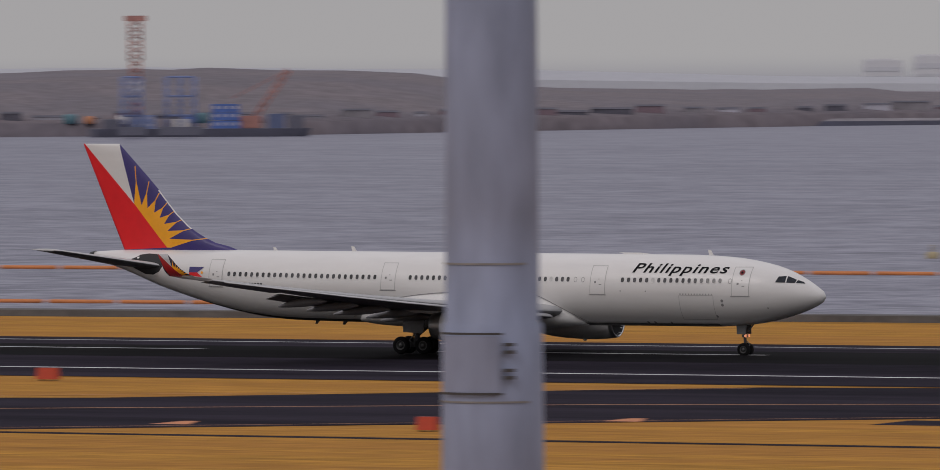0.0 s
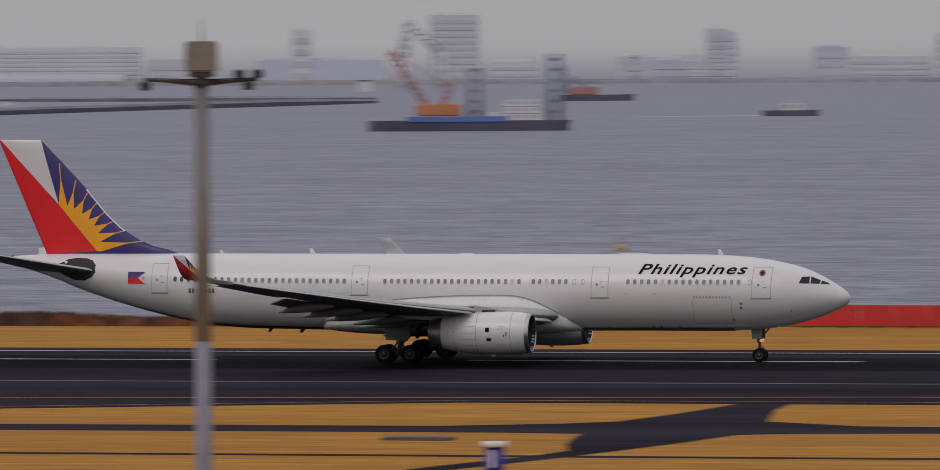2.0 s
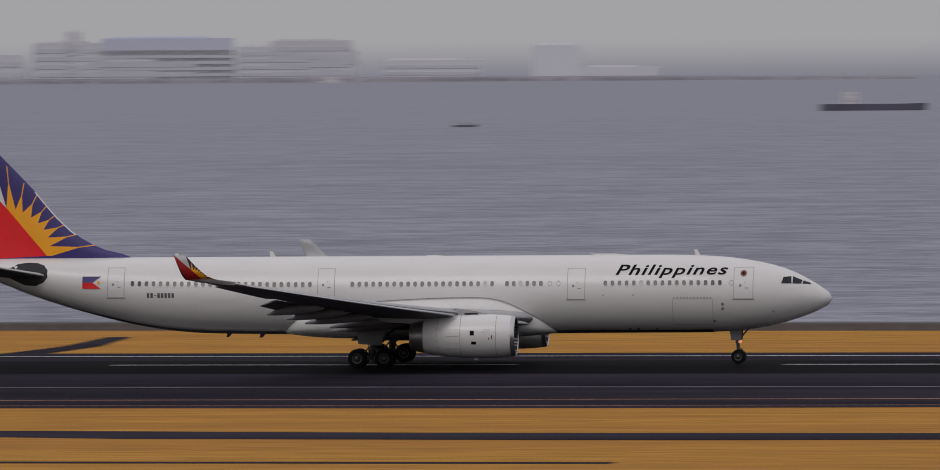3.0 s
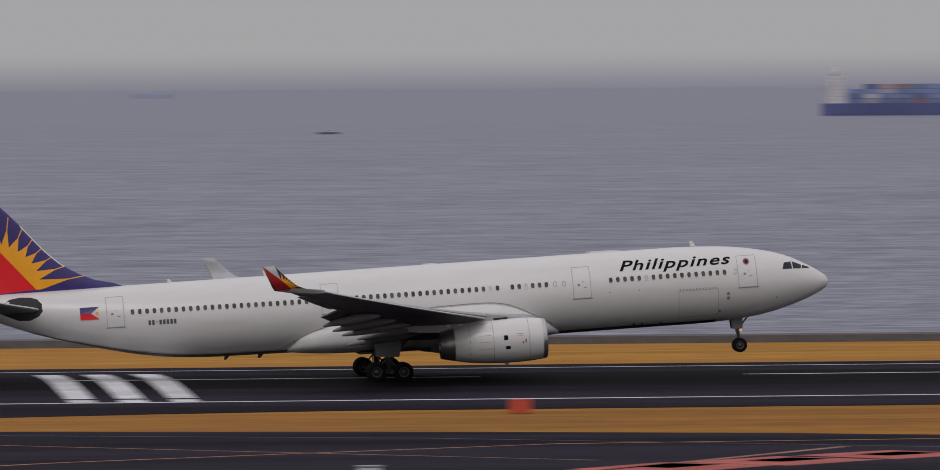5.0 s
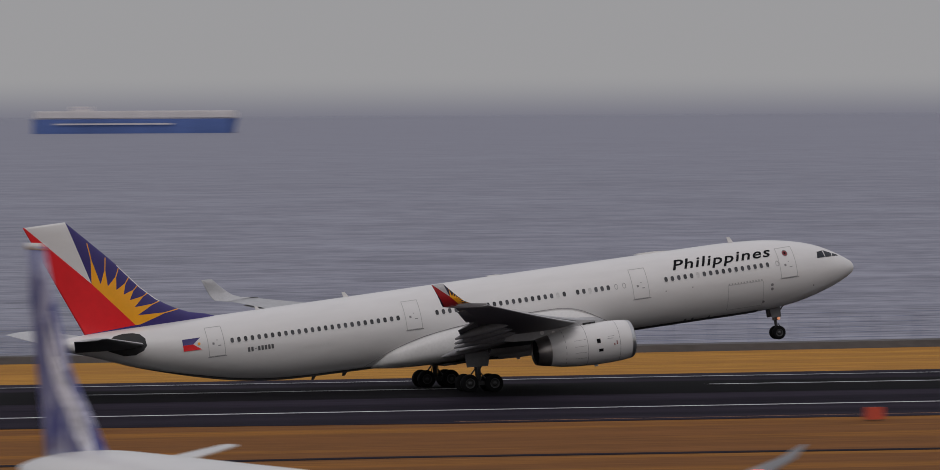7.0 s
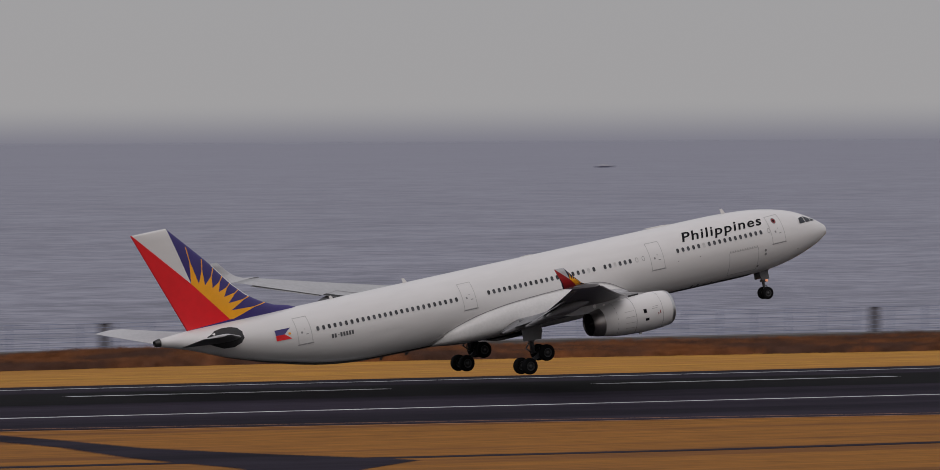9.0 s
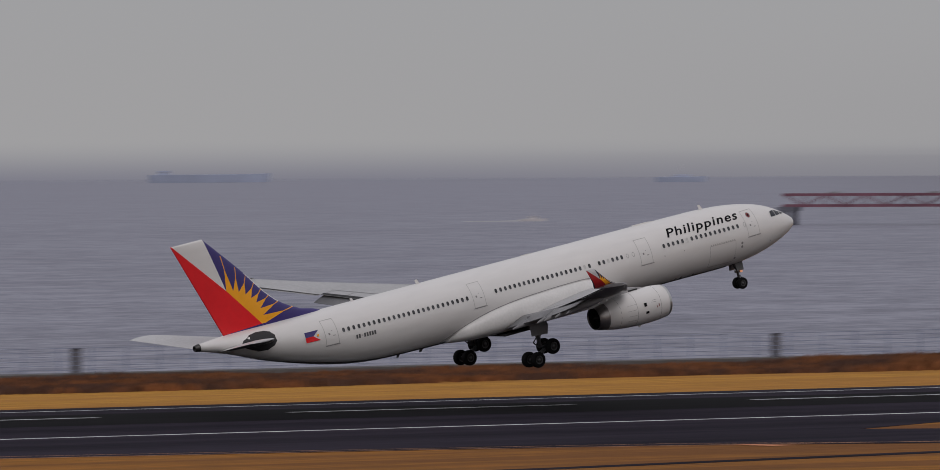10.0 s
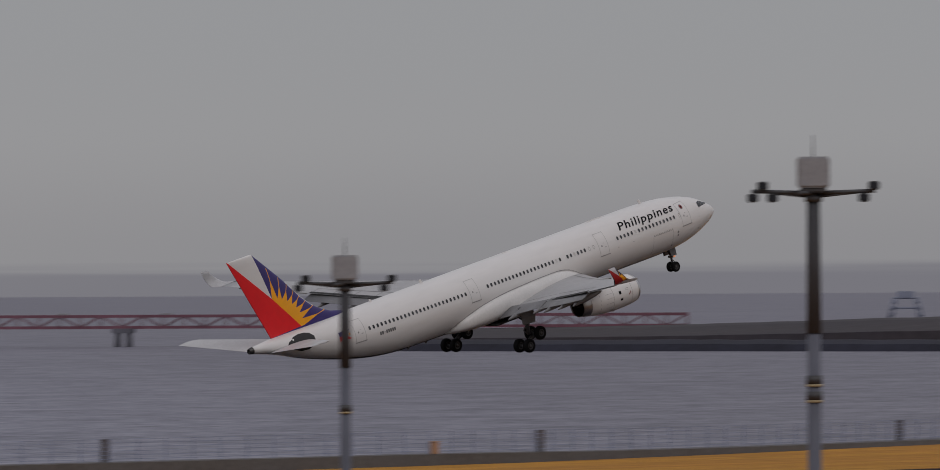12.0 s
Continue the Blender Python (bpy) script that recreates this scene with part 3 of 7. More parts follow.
def build_ground():
    bm = bmesh.new()
    rows_ = []
    for x in list(range(-2600, 2601, 40)):
        yc = coast(x)
        rows_.append([(x, -400, GROUND), (x, 0, GROUND), (x, 300, GROUND), (x, 600, GROUND), (x, 700, GROUND), (x, 740, GROUND), (x, yc - 3.0, GROUND - 0.02), (x, yc + 0.5, GROUND - 0.3), (x, yc + 9, SEA - 1.5)])
    skin(bm, rows_, close=False, smooth=False)
    bmesh.ops.recalc_face_normals(bm, faces=bm.faces)
    ob = part("ground", bm, "grass")
    if ob.data.polygons[0].normal.z < 0:
        ob.data.flip_normals()
    tagged(ob, "dry yellow-brown winter grass beside the runway", "ground", kind="structure")

    bm = bmesh.new()
    skin(bm, [[(x, y, SEA) for y in (700, 900, 1200, 1600, 2200, 3000, 4000, 5200)] for x in range(-5200, 5601, 400)], close=False, smooth=False)
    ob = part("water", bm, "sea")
    if ob.data.polygons[0].normal.z < 0:
        ob.data.flip_normals()
    tagged(ob, "grey choppy bay water under haze", "sea", kind="structure")

    bm = bmesh.new()
    rings = []
    for x in range(-2600, 2601, 20):
        y = coast(x)
        rings.append([(x, y - 2.4, GROUND - 0.2), (x, y - 2.2, GROUND + wall_top(x) - 0.05), (x, y + 0.6, GROUND + wall_top(x)), (x, y + 3.5, SEA - 1)])
    skin(bm, rings, close=False, smooth=False)
    bmesh.ops.recalc_face_normals(bm, faces=bm.faces)
    tagged(part("seawall", bm, "concrete"), "low weathered concrete seawall along the shore", "seawall", kind="structure")


def build_runway():
    bm = bmesh.new()
    section = [(616.5, -0.47), (CENTRE - 29, -0.45), (CENTRE - 14, -0.17), (CENTRE - 4, -0.02), (CENTRE, 0.0), (CENTRE + 4, -0.02), (CENTRE + 14, -0.17), (CENTRE + 29, -0.45), (699, -0.47)]
    skin(bm, [[(x, y, z) for y, z in section] for x in (-2500, -800, -400, 0, 400, 800, 2500)], close=False, smooth=False)
    bmesh.ops.recalc_face_normals(bm, faces=bm.faces)
    runway = part("runway", bm, "asphalt")
    if runway.data.polygons[0].normal.z < 0:
        runway.data.flip_normals()
    tagged(runway, "dark grooved asphalt runway with worn white lines", "runway", kind="structure")
    crown = curve_of([(y, z) for y, z in section])

    def stripe(name, x0, x1, y0, y1, m, lift=0.012):
        b = bmesh.new()
        n = max(1, int((x1 - x0) / 200))
        ys = [y0 + (y1 - y0) * i / max(1, int((y1 - y0) / 2)) for i in range(max(1, int((y1 - y0) / 2)) + 1)]
        skin(b, [[(x0 + (x1 - x0) * i / n, y, crown(y) + lift) for y in ys] for i in range(n + 1)], close=False, smooth=False)
        bmesh.ops.recalc_face_normals(b, faces=b.faces)
        o = part(name, b, m, runway)
        if o.data.polygons[0].normal.z < 0:
            o.data.flip_normals()
        return o

    # darker rubbered band round the wheel tracks
    stripe("rubber_band", -2400, 2400, CENTRE - 13, CENTRE + 11, "asphalt_dark", 0.006)
    stripe("edge_line", -2400, 2400, CENTRE + 29.0, CENTRE + 29.9, "line_white")
    for x0, x1, m in ((-2400, -217, "line_white"), (-217, -44, "line_worn"), (-44, 2400, "line_white")):
        stripe("edge_line", x0, x1, CENTRE - 29.9, CENTRE - 29.0, m)
    # centreline: 30 m dashes, 20 m gaps
    for i in range(-16, 30):
        x0 = -113.0 + 50 * i
        stripe("centre_dash", x0, x0 + 30, CENTRE - 0.45, CENTRE + 0.45, "line_white")
    # faint longitudinal joints
    for y in (CENTRE - 22.0, CENTRE + 19.0, CENTRE - 36.0):
        stripe("pavement_joint", -2400, 2400, y - 0.25, y + 0.25, "line_worn" if y < CENTRE - 30 else "asphalt_dark")
    # three painted bars right across the pavement
    for x0 in (35.55, 39.15, 42.8):
        b = bmesh.new()
        ys = [CENTRE - 28.9 + 47 * i / 14 for i in range(15)]
        skin(b, [[(x0 + dx, y, crown(y) + 0.016) for y in ys] for dx in (0, 1.9)], close=False, smooth=False)
        bmesh.ops.recalc_face_normals(b, faces=b.faces)
        o = part("cross_bar", b, "line_white", runway)
        if o.data.polygons[0].normal.z < 0:
            o.data.flip_normals()
    return runway


def build_taxiways():
    z = GROUND + 0.034
    t = [sheet("taxiway", [(-1500, 340), (-1500, 385), (-600, 500), (-330, 571), (-300, 580), (-262, 612.5), (-240, 617), (55, 617), (40, 614), (0, 602), (-80, 599), (-148, 600), (-205, 575), (-229, 566), (-282, 531), (-420, 480), (-600, 430)],
               z, "asphalt", label="asphalt exit taxiway leaving the runway", category="taxiway"),
         sheet("taxiway", [(-60, 430), (-30, 560), (-12, 584), (5, 589), (28, 589), (55, 582.5), (78, 575), (97, 565), (114, 553), (125, 520), (120, 430)], z, "asphalt", label="asphalt taxiway with red and orange markings", category="taxiway"),
         sheet("taxiway", [(150, 617), (200, 610), (240, 608.5), (307, 610), (342, 603), (378, 595), (423, 584), (466, 558), (700, 470), (1500, 330), (1500, 370), (700, 535), (540, 572), (489, 586), (455, 604), (470, 613), (500, 617)],
               z, "asphalt", label="asphalt exit taxiway leaving the runway", category="taxiway")]
    # service roads: a narrow one along the runway, one across
    sheet("service_road", [(-230, 563), (-141, 564.5), (-134, 568.5), (-131, 572), (-129.7, 584), (-129, 599), (-128.8, 609), (-128.6, 617), (-125.8, 617), (-126, 605), (-124.4, 590), (-121.3, 573), (-114, 567), (-76, 563), (10, 562), (14, 557), (-60, 553), (-94, 555), (-105, 558), (-116, 556.5),
                           (-119.3, 554.5), (-120.5, 543), (-122, 533), (-123.5, 523.5), (-125.1, 515.3), (-127, 506), (-131, 490), (-136, 470), (-139, 470), (-133, 490), (-129.5, 506), (-128.2, 513.5), (-126.9, 519.5), (-125.6, 525.6), (-125, 532.5), (-126.9, 540), (-128.6, 549.5), (-129.4, 555), (-135.3, 556), (-230, 556)], z - 0.012, "asphalt",
          label="dark asphalt service road between grass strips", category="road")
    sheet("service_road", [(-1200, 526.5), (-1200, 528.5), (-300, 528.5), (-60, 525.5), (-60, 523.5), (-300, 526.5)], z - 0.016, "asphalt", label="narrow dark service track in the grass", category="road")
    sheet("service_road", [(-128, 699), (-124.5, 699), (-123, 715), (-124, 736), (-126, 736), (-126, 715)], z - 0.012, "asphalt", label="narrow asphalt track behind the runway", category="road")
    sheet("service_road", [(108, 553.5), (118, 553.5), (140, 559), (180, 561), (215, 558), (280, 552.5), (330, 549), (386, 552.5), (430, 560), (430, 557), (386, 550), (330, 546.5), (280, 550), (215, 555.5), (180, 558.5), (140, 556.5), (120, 550)], z - 0.010, "asphalt", label="thin dark track across the russet grass", category="road")
    sheet("service_road", [(301.4, 609.7), (300.4, 591.7), (298.6, 575.1), (300.3, 561.8), (303.7, 548.9), (304.2, 544.7), (293.4, 533.5), (292, 520), (280, 520), (287.8, 540.2), (289.7, 559.7), (294.3, 579.8), (296.3, 599.2)], z - 0.006, "asphalt", label="asphalt link road crossing the grass", category="road")

    def line(parent, pts, w, m):
        b = bmesh.new()
        pr = []
        for i, (x, y) in enumerate(pts):
            a, c_ = pts[max(0, i - 1)], pts[min(len(pts) - 1, i + 1)]
            d = Vector((c_[0] - a[0], c_[1] - a[1])).normalized()
            pr.append([(x - d.y * w / 2, y + d.x * w / 2, z + 0.014), (x + d.y * w / 2, y - d.x * w / 2, z + 0.014)])
        skin(b, pr, close=False, smooth=False)
        o = part("taxi_line", b, m, parent)
        if o.data.polygons[0].normal.z < 0:
            o.data.flip_normals()

    line(t[0], [(-1500, 362), (-600, 465), (-320, 549), (-260, 580), (-200, 601), (-120, 611), (-20, 614)], 0.6, "line_orange")
    line(t[0], [(-600, 498), (-330, 568), (-262, 610)], 0.35, "line_orange")
    line(t[0], [(-600, 433), (-420, 483), (-282, 533.5), (-229, 568.5), (-205, 577.5), (-148, 603), (-80, 602), (0, 605)], 0.35, "line_orange")
    line(t[1], [(0, 520), (30, 545), (62, 563), (110, 566)], 0.45, "line_orange")
    line(t[1], [(0, 584), (28, 583), (55, 572.5), (75.5, 559.5), (100, 543)], 0.3, "line_worn")
    line(t[1], [(0, 576), (27.5, 569), (62, 540.6)], 0.3, "line_orange")
    line(t[1], [(10, 470), (58, 524), (79, 555)], 0.6, "line_orange")
    line(t[2], [(280, 613), (400, 590), (500, 558), (700, 508), (1500, 350)], 0.5, "line_orange")
    line(t[2], [(200, 612.5), (307, 612.5), (342, 606), (378, 598), (423, 587), (466, 561), (700, 473)], 0.35, "line_orange")
    # red holding boards painted on the second taxiway
    for k in range(3):
        line(t[1], [(62 + 7.5 * k, 527 + 7.0 * k), (68.5 + 7.5 * k, 534.5 + 6.0 * k)], 8.0, "line_red")
        line(t[1], [(64 + 7.5 * k, 531 + 6.2 * k), (67.5 + 7.5 * k, 534.5 + 6.0 * k)], 3.0, "line_white")
    # orange arrowheads on the exits
    for p, x, y in ((t[0], -248, 557), (t[0], -275, 543.5), (t[0], -221, 577.5), (t[2], 427, 579.5), (t[2], 449, 562)):
        b = bmesh.new()
        b.faces.new([b.verts.new((x + dx, y + dy, z + 0.016)) for dx, dy in ((-0.9, -2.4), (1.9, -2.4), (0.1, 2.6), (-1.0, 2.6))])
        o = part("taxi_arrow", b, "boom_orange", p)
        if o.data.polygons[0].normal.z < 0:
            o.data.flip_normals()


build_ground()
build_runway()
build_taxiways()


# ---- the departing airliner; x forward from the main gear, z from the ground ----
GEAR_X = 32.0                      # the nose lies this far ahead of the pivot
f_top = curve_of([(0.15, 4.80), (0.0, 5.14), (-0.35, 5.44), (-1.0, 5.88), (-2.3, 6.60), (-3.4, 7.05), (-4.6, 7.38), (-6.8, 7.77), (-9.1, 7.96), (-12, 8.03), (-50, 8.03), (-58, 8.01), (-62.3, 7.95), (-65.0, 7.78)])
f_low = curve_of([(0.15, 4.76), (0.0, 4.44), (-0.35, 4.18), (-1.0, 3.84), (-2.36, 3.33), (-4.6, 2.74), (-6.84, 2.44), (-9.1, 2.35), (-12, 2.34), (-43, 2.36), (-47.7, 2.52), (-50.7, 2.92), (-54.2, 3.72), (-58.7, 5.06), (-62.3, 6.40), (-65.0, 7.20)])
f_half = curve_of([(0.15, 0.02), (0.0, 0.38), (-0.35, 0.68), (-1.0, 1.10), (-2.36, 1.68), (-4.6, 2.36), (-6.84, 2.68), (-9.1, 2.80), (-12, 2.82), (-46, 2.82), (-50.7, 2.62), (-54.2, 2.25), (-58.7, 1.60), (-62.3, 0.90), (-65.0, 0.30)])


def hull(xn, ang, off=0.0):
    """A point on the fuselage: ang 0 is the starboard side, 90 the crown."""
    t, b, w = f_top(xn), f_low(xn), f_half(xn)
    zc, hz = (t + b) / 2, (t - b) / 2
    return Vector((xn + GEAR_X, -(w + off) * math.cos(ang), zc + (hz + off) * math.sin(ang)))


def side(xn, z, off=0.0, sign=-1):
    t, b, w = f_top(xn), f_low(xn), f_half(xn)
    zc, hz = (t + b) / 2, (t - b) / 2
    s = max(-1, min(1, (z - zc) / hz))
    return Vector((xn + GEAR_X, sign * (w * math.sqrt(1 - s * s) + off), z))


def patch(bm, x0, x1, z0, z1, off, nx=2, nz=6, mat=0, sign=-1, slant=0.0):
    g = [[side(x0 + (x1 - x0) * i / nx + slant * j / nz, z0 + (z1 - z0) * j / nz, off, sign) for j in range(nz + 1)] for i in range(nx + 1)]
    skin(bm, g, close=False, mat=mat)


def on_side(bm, outline, off, mat=0, sign=-1):
    """A small flat outline of (x, z) laid on the fuselage."""
    bm.faces.new([bm.verts.new(side(x, z, off, sign)) for x, z in outline]).material_index = mat


def airfoil(chord, thick, n=14):
    """(x back from the leading edge, z) round a section."""
    def half(u):
        return 5 * thick * (0.2969 * math.sqrt(u) - 0.126 * u - 0.3516 * u * u + 0.2843 * u**3 - 0.1036 * u**4)
    us = [(1 - math.cos(math.pi * i / n)) / 2 for i in range(n + 1)]
    return [(u * chord, half(u) * chord) for u in us[::-1]] + [(u * chord, -half(u) * chord) for u in us[1:-1]]


# sun-ray design of the fin, as (x forward, z up) on the aircraft
def fin_pt(cx, cz):
    return (-62.66 + (cx / 2.16 - 132) * 0.0504, 16.89 - (220 + cz / 2.16 - 234) * 0.0471)


SUN_A, SUN_E = (350, 262), (480, 430)
VALLEYS = ((352, 238), (380, 268), (403, 279), (430, 296), (452, 316), (470, 339), (483, 366), (490, 396), (496, 430))
TIPS = ((352, 116), (407, 176), (447, 220), (479, 256), (507, 288), (547, 316), (590, 351), (650, 391))


def livery_shapes(to):
    gold = [[to(*p) for p in (SUN_A, *VALLEYS, SUN_E)]]
    for i, tip in enumerate(TIPS):
        a, b = VALLEYS[i], VALLEYS[i + 1]
        mid = ((a[0] + b[0]) / 2, (a[1] + b[1]) / 2)
        apex = (mid[0] + (tip[0] - mid[0]) * 0.62, mid[1] + (tip[1] - mid[1]) * 0.62)
        gold.append([to(*a), to(*apex), to(*b)])
        d = Vector((tip[0] - mid[0], tip[1] - mid[1])).normalized() * 1.6
        gold.append([to(mid[0] - d.y, mid[1] + d.x), to(tip[0] - d.y, tip[1] + d.x), to(tip[0] + d.y, tip[1] - d.x), to(mid[0] + d.y, mid[1] - d.x)])
    red = [to(150, 30), to(*SUN_A), to(*SUN_E), to(303, 440), to(290, 440), to(140, 32)]
    white = [to(140, 20), to(286, 20), to(*SUN_A), to(150, 30)]
    return gold, red, white


def inside(p, poly):
    odd = False
    for (x0, y0), (x1, y1) in zip(poly, poly[1:] + poly[:1]):
        if (y0 > p[1]) != (y1 > p[1]) and p[0] < (x1 - x0) * (p[1] - y0) / (y1 - y0) + x0:
            odd = not odd
    return odd


def paint_livery(bm, to, key, plane_normal_axis="y"):
    """Cuts the surface along the design's edges and gives each field its paint. key: vertex -> (x, z) of the design."""
    gold, red, white = livery_shapes(to)
    for poly in (*gold, red, white):
        for a, b in zip(poly, poly[1:] + poly[:1]):
            d = Vector((b[0] - a[0], 0, b[1] - a[1]))
            if d.length < 1e-6:
                continue
            lo, hi = (min(a[0], b[0]) - 0.03, min(a[1], b[1]) - 0.03), (max(a[0], b[0]) + 0.03, max(a[1], b[1]) + 0.03)
            near = [f_ for f_ in bm.faces if max(v.co.x for v in f_.verts) > lo[0] and min(v.co.x for v in f_.verts) < hi[0]
                    and max(v.co.z for v in f_.verts) > lo[1] and min(v.co.z for v in f_.verts) < hi[1]]
            geom = list({e for f_ in near for e in f_.edges} | {v for f_ in near for v in f_.verts}) + near
            bmesh.ops.bisect_plane(bm, geom=geom, plane_co=(a[0], 0, a[1]), plane_no=(-d.z, 0, d.x), dist=0.0005)
    for f_ in bm.faces:
        c_ = f_.calc_center_median()
        p = (c_.x, c_.z)
        f_.material_index = 2 if inside(p, red) else 0 if inside(p, white) else 3 if any(inside(p, g) for g in gold) else 1


fin_le = curve_of([(16.9, -62.62), (13.4, -59.3), (9.95, -56.17), (9.05, -54.75), (8.60, -53.75), (8.28, -52.4), (7.6, -51.0)])
fin_te = curve_of([(16.9, -65.92), (7.6, -62.0)])


def build_fin(parent):
    bm = bmesh.new()
    zs = [7.7, 8.02, 8.3, 8.6, 9.05, 9.5, 10, 11, 12, 13, 14, 15, 16, 16.7, 16.86]
    rings = []
    for z in zs:
        le, te = fin_le(z), fin_te(z)
        ch = le - te
        rings.append([(le - x, y if z < 16.8 else y * 0.6, z) for x, y in airfoil(ch, 0.085 if z > 9.6 else 0.085 * 7.6 / max(ch, 7.6), 12)])
    skin(bm, rings, cap1=True)
    paint_livery(bm, fin_pt, None)
    for v in bm.verts:
        v.co.x += GEAR_X
        v.co.z = 8.25 + (v.co.z - 8.25) * 0.974
    # the bare leading edge stays white
    for f_ in bm.faces:
        c_ = f_.calc_center_median()
        if c_.z > 9.6 and c_.x - GEAR_X > fin_le(c_.z) - 0.16:
            f_.material_index = 0
    fin = part("fin", bm, ("white", "navy", "red", "gold"), parent, "white fin with red, navy and golden sunburst")
    for p in fin.data.polygons:
        p.use_smooth = True
    return fin


def wing_mesh(stations, mats, n=14, tipcap=True):
    """stations: (y, x of leading edge, x of trailing edge, z, thickness share, twist)."""
    bm = bmesh.new()
    rings = []
    for y, le, te, z, th, tw in stations:
        ch = le - te
        ring = []
        for x, h_ in airfoil(ch, th, n):
            camber = 0.10 * ch * (0.25 - (x / ch - 0.5) ** 2) * 0.35
            ring.append((le - x + GEAR_X, y, z + h_ + camber - math.sin(radians(tw)) * (x - 0.3 * ch)))
        rings.append(ring)
    skin(bm, rings, cap0=True, cap1=tipcap)
    bmesh.ops.recalc_face_normals(bm, faces=bm.faces)
    bm.normal_update()
    for f_ in bm.faces:  # downward faces take the darker grey: underside shade put into the colour
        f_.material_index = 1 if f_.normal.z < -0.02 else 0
    return bm


def wing_line(y):
    """Leading edge, trailing edge and height of the wing at y from the centreline."""
    le = -21.6 - (y - 2.8) * 0.672
    te = -33.4 - max(0, y - 2.8) * 0.06 if y < 9.6 else -33.8 - (y - 9.6) * 0.412
    z = 3.25 + (y - 2.8) * 0.102 + 0.00108 * (y - 2.8) ** 2
    return le, te, z


def build_wing(parent, sgn):
    """One wing with its slat, flaps, fairings and winglet; it turns about its root."""
    pivot = Vector((GEAR_X - 27, sgn * 2.6, 3.3))
    st = []
    for y in (1.6, 2.8, 4.5, 6.5, 9.6, 13, 17, 21, 25, 28, 29.3):
        le, te, z = wing_line(max(y, 2.8))
        th = np.interp(y, (2.8, 9.6, 20, 29.3), (0.125, 0.105, 0.098, 0.09))
        st.append((sgn * y, le, te, z, th, np.interp(y, (2.8, 29), (3.5, -3.2))))
    bm = wing_mesh(st, None)
    bmesh.ops.translate(bm, vec=-pivot, verts=bm.verts)
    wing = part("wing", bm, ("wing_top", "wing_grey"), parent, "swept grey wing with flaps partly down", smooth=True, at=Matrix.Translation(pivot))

    def sub(name, b, m, label="", smooth=True):
        bmesh.ops.translate(b, vec=-pivot, verts=b.verts)
        return part(name, b, m, wing, label, smooth)

    # flaps, drooped behind the trailing edge; their shade is put into darker paint
    for y0, y1, drop in ((3.3, 9.4, 15), (9.9, 20.5, 15)):
        stf = []
        for i in range(4):
            y = y0 + (y1 - y0) * i / 3
            le, te, z = wing_line(y)
            ch = (le - te) * (0.20 if y < 9.6 else 0.27)
            stf.append((sgn * y, te + ch * 0.36, te - ch * 0.66, z - 0.22, 0.11, drop + 3))
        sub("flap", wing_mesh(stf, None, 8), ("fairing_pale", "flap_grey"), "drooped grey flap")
    sta = []
    for y in (20.8, 24, 27.6):
        le, te, z = wing_line(y)
        ch = (le - te) * 0.24
        sta.append((sgn * y, te + ch * 0.95, te - ch * 0.1, z + 0.03, 0.10, 5))
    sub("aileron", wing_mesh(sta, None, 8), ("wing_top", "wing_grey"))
    # slats
    for y0, y1 in ((3.9, 8.6), (10.3, 28.4)):
        sts = []
        for i in range(5):
            y = y0 + (y1 - y0) * i / 4
            le, te, z = wing_line(y)
            ch = max(0.45, (le - te) * 0.11)
            sts.append((sgn * y, le + ch * 0.45, le - ch * 0.55, z - ch * 0.16, 0.20, -14))
        sub("slat", wing_mesh(sts, None, 8), ("slat_pale", "slat_pale"), "drooped leading-edge slat")
    # flap track fairings: canoe bodies that droop behind the flaps
    for y, ln in ((5.9, 5.6), (9.3, 5.0), (12.4, 5.2), (15.5, 4.8), (18.7, 4.4)):
        le, te, z = wing_line(y)
        prof = [(te + 2.9 - ln * u, 0.02 + 0.30 * math.sin(math.pi * min(1, u * 1.02)) ** 0.7 * (1 - 0.30 * u)) for u in (0, 0.05, 0.15, 0.3, 0.45, 0.6, 0.75, 0.88, 0.96)]
        b = spun([(x + GEAR_X, r) for x, r in prof], 12, centre=(0, sgn * y, z - 0.48))
        for v in b.verts:
            u = (te + 2.9 + GEAR_X - v.co.x) / ln
            v.co.z = z - 0.46 + (v.co.z - z + 0.48) * 1.25 - 0.48 * u * u
        sub("flap_track_fairing", b, "fairing_pale", "pale canoe-shaped flap fairing")

    # panel lines and slot shade painted ahead of the flaps, on the upper skin
    def upper(y, u):
        le, te, z = wing_line(y)
        ch = le - te
        th, tw = np.interp(y, (2.8, 9.6, 20, 29.3), (0.125, 0.105, 0.098, 0.09)), np.interp(y, (2.8, 29), (3.5, -3.2))
        hh = 5 * th * (0.2969 * math.sqrt(u) - 0.126 * u - 0.3516 * u * u + 0.2843 * u**3 - 0.1036 * u**4) * ch
        return Vector((le - u * ch + GEAR_X, sgn * y, z + hh + 0.035 * ch * (0.25 - (u - 0.5) ** 2) - math.sin(radians(tw)) * (u - 0.3) * ch + 0.02))

    def ribbon(name, rows_, m, label=""):
        b = bmesh.new()
        skin(b, [[upper(y, u0 + (u1 - u0) * k / 2) for k in range(3)] for y, u0, u1 in rows_], close=False)
        o = sub(name, b, m, label)
        if o.data.polygons[0].normal.z < 0:
            o.data.flip_normals()

    def along(y0, y1, ua, ub, w, n=8):
        return [(y0 + (y1 - y0) * i / n, ua + (ub - ua) * i / n, ua + (ub - ua) * i / n + w) for i in range(n + 1)]

    ribbon("flap_slot", along(3.3, 9.4, 0.945, 0.935, 0.055), "cavity", "dark strip painted for the flap slot's shade")
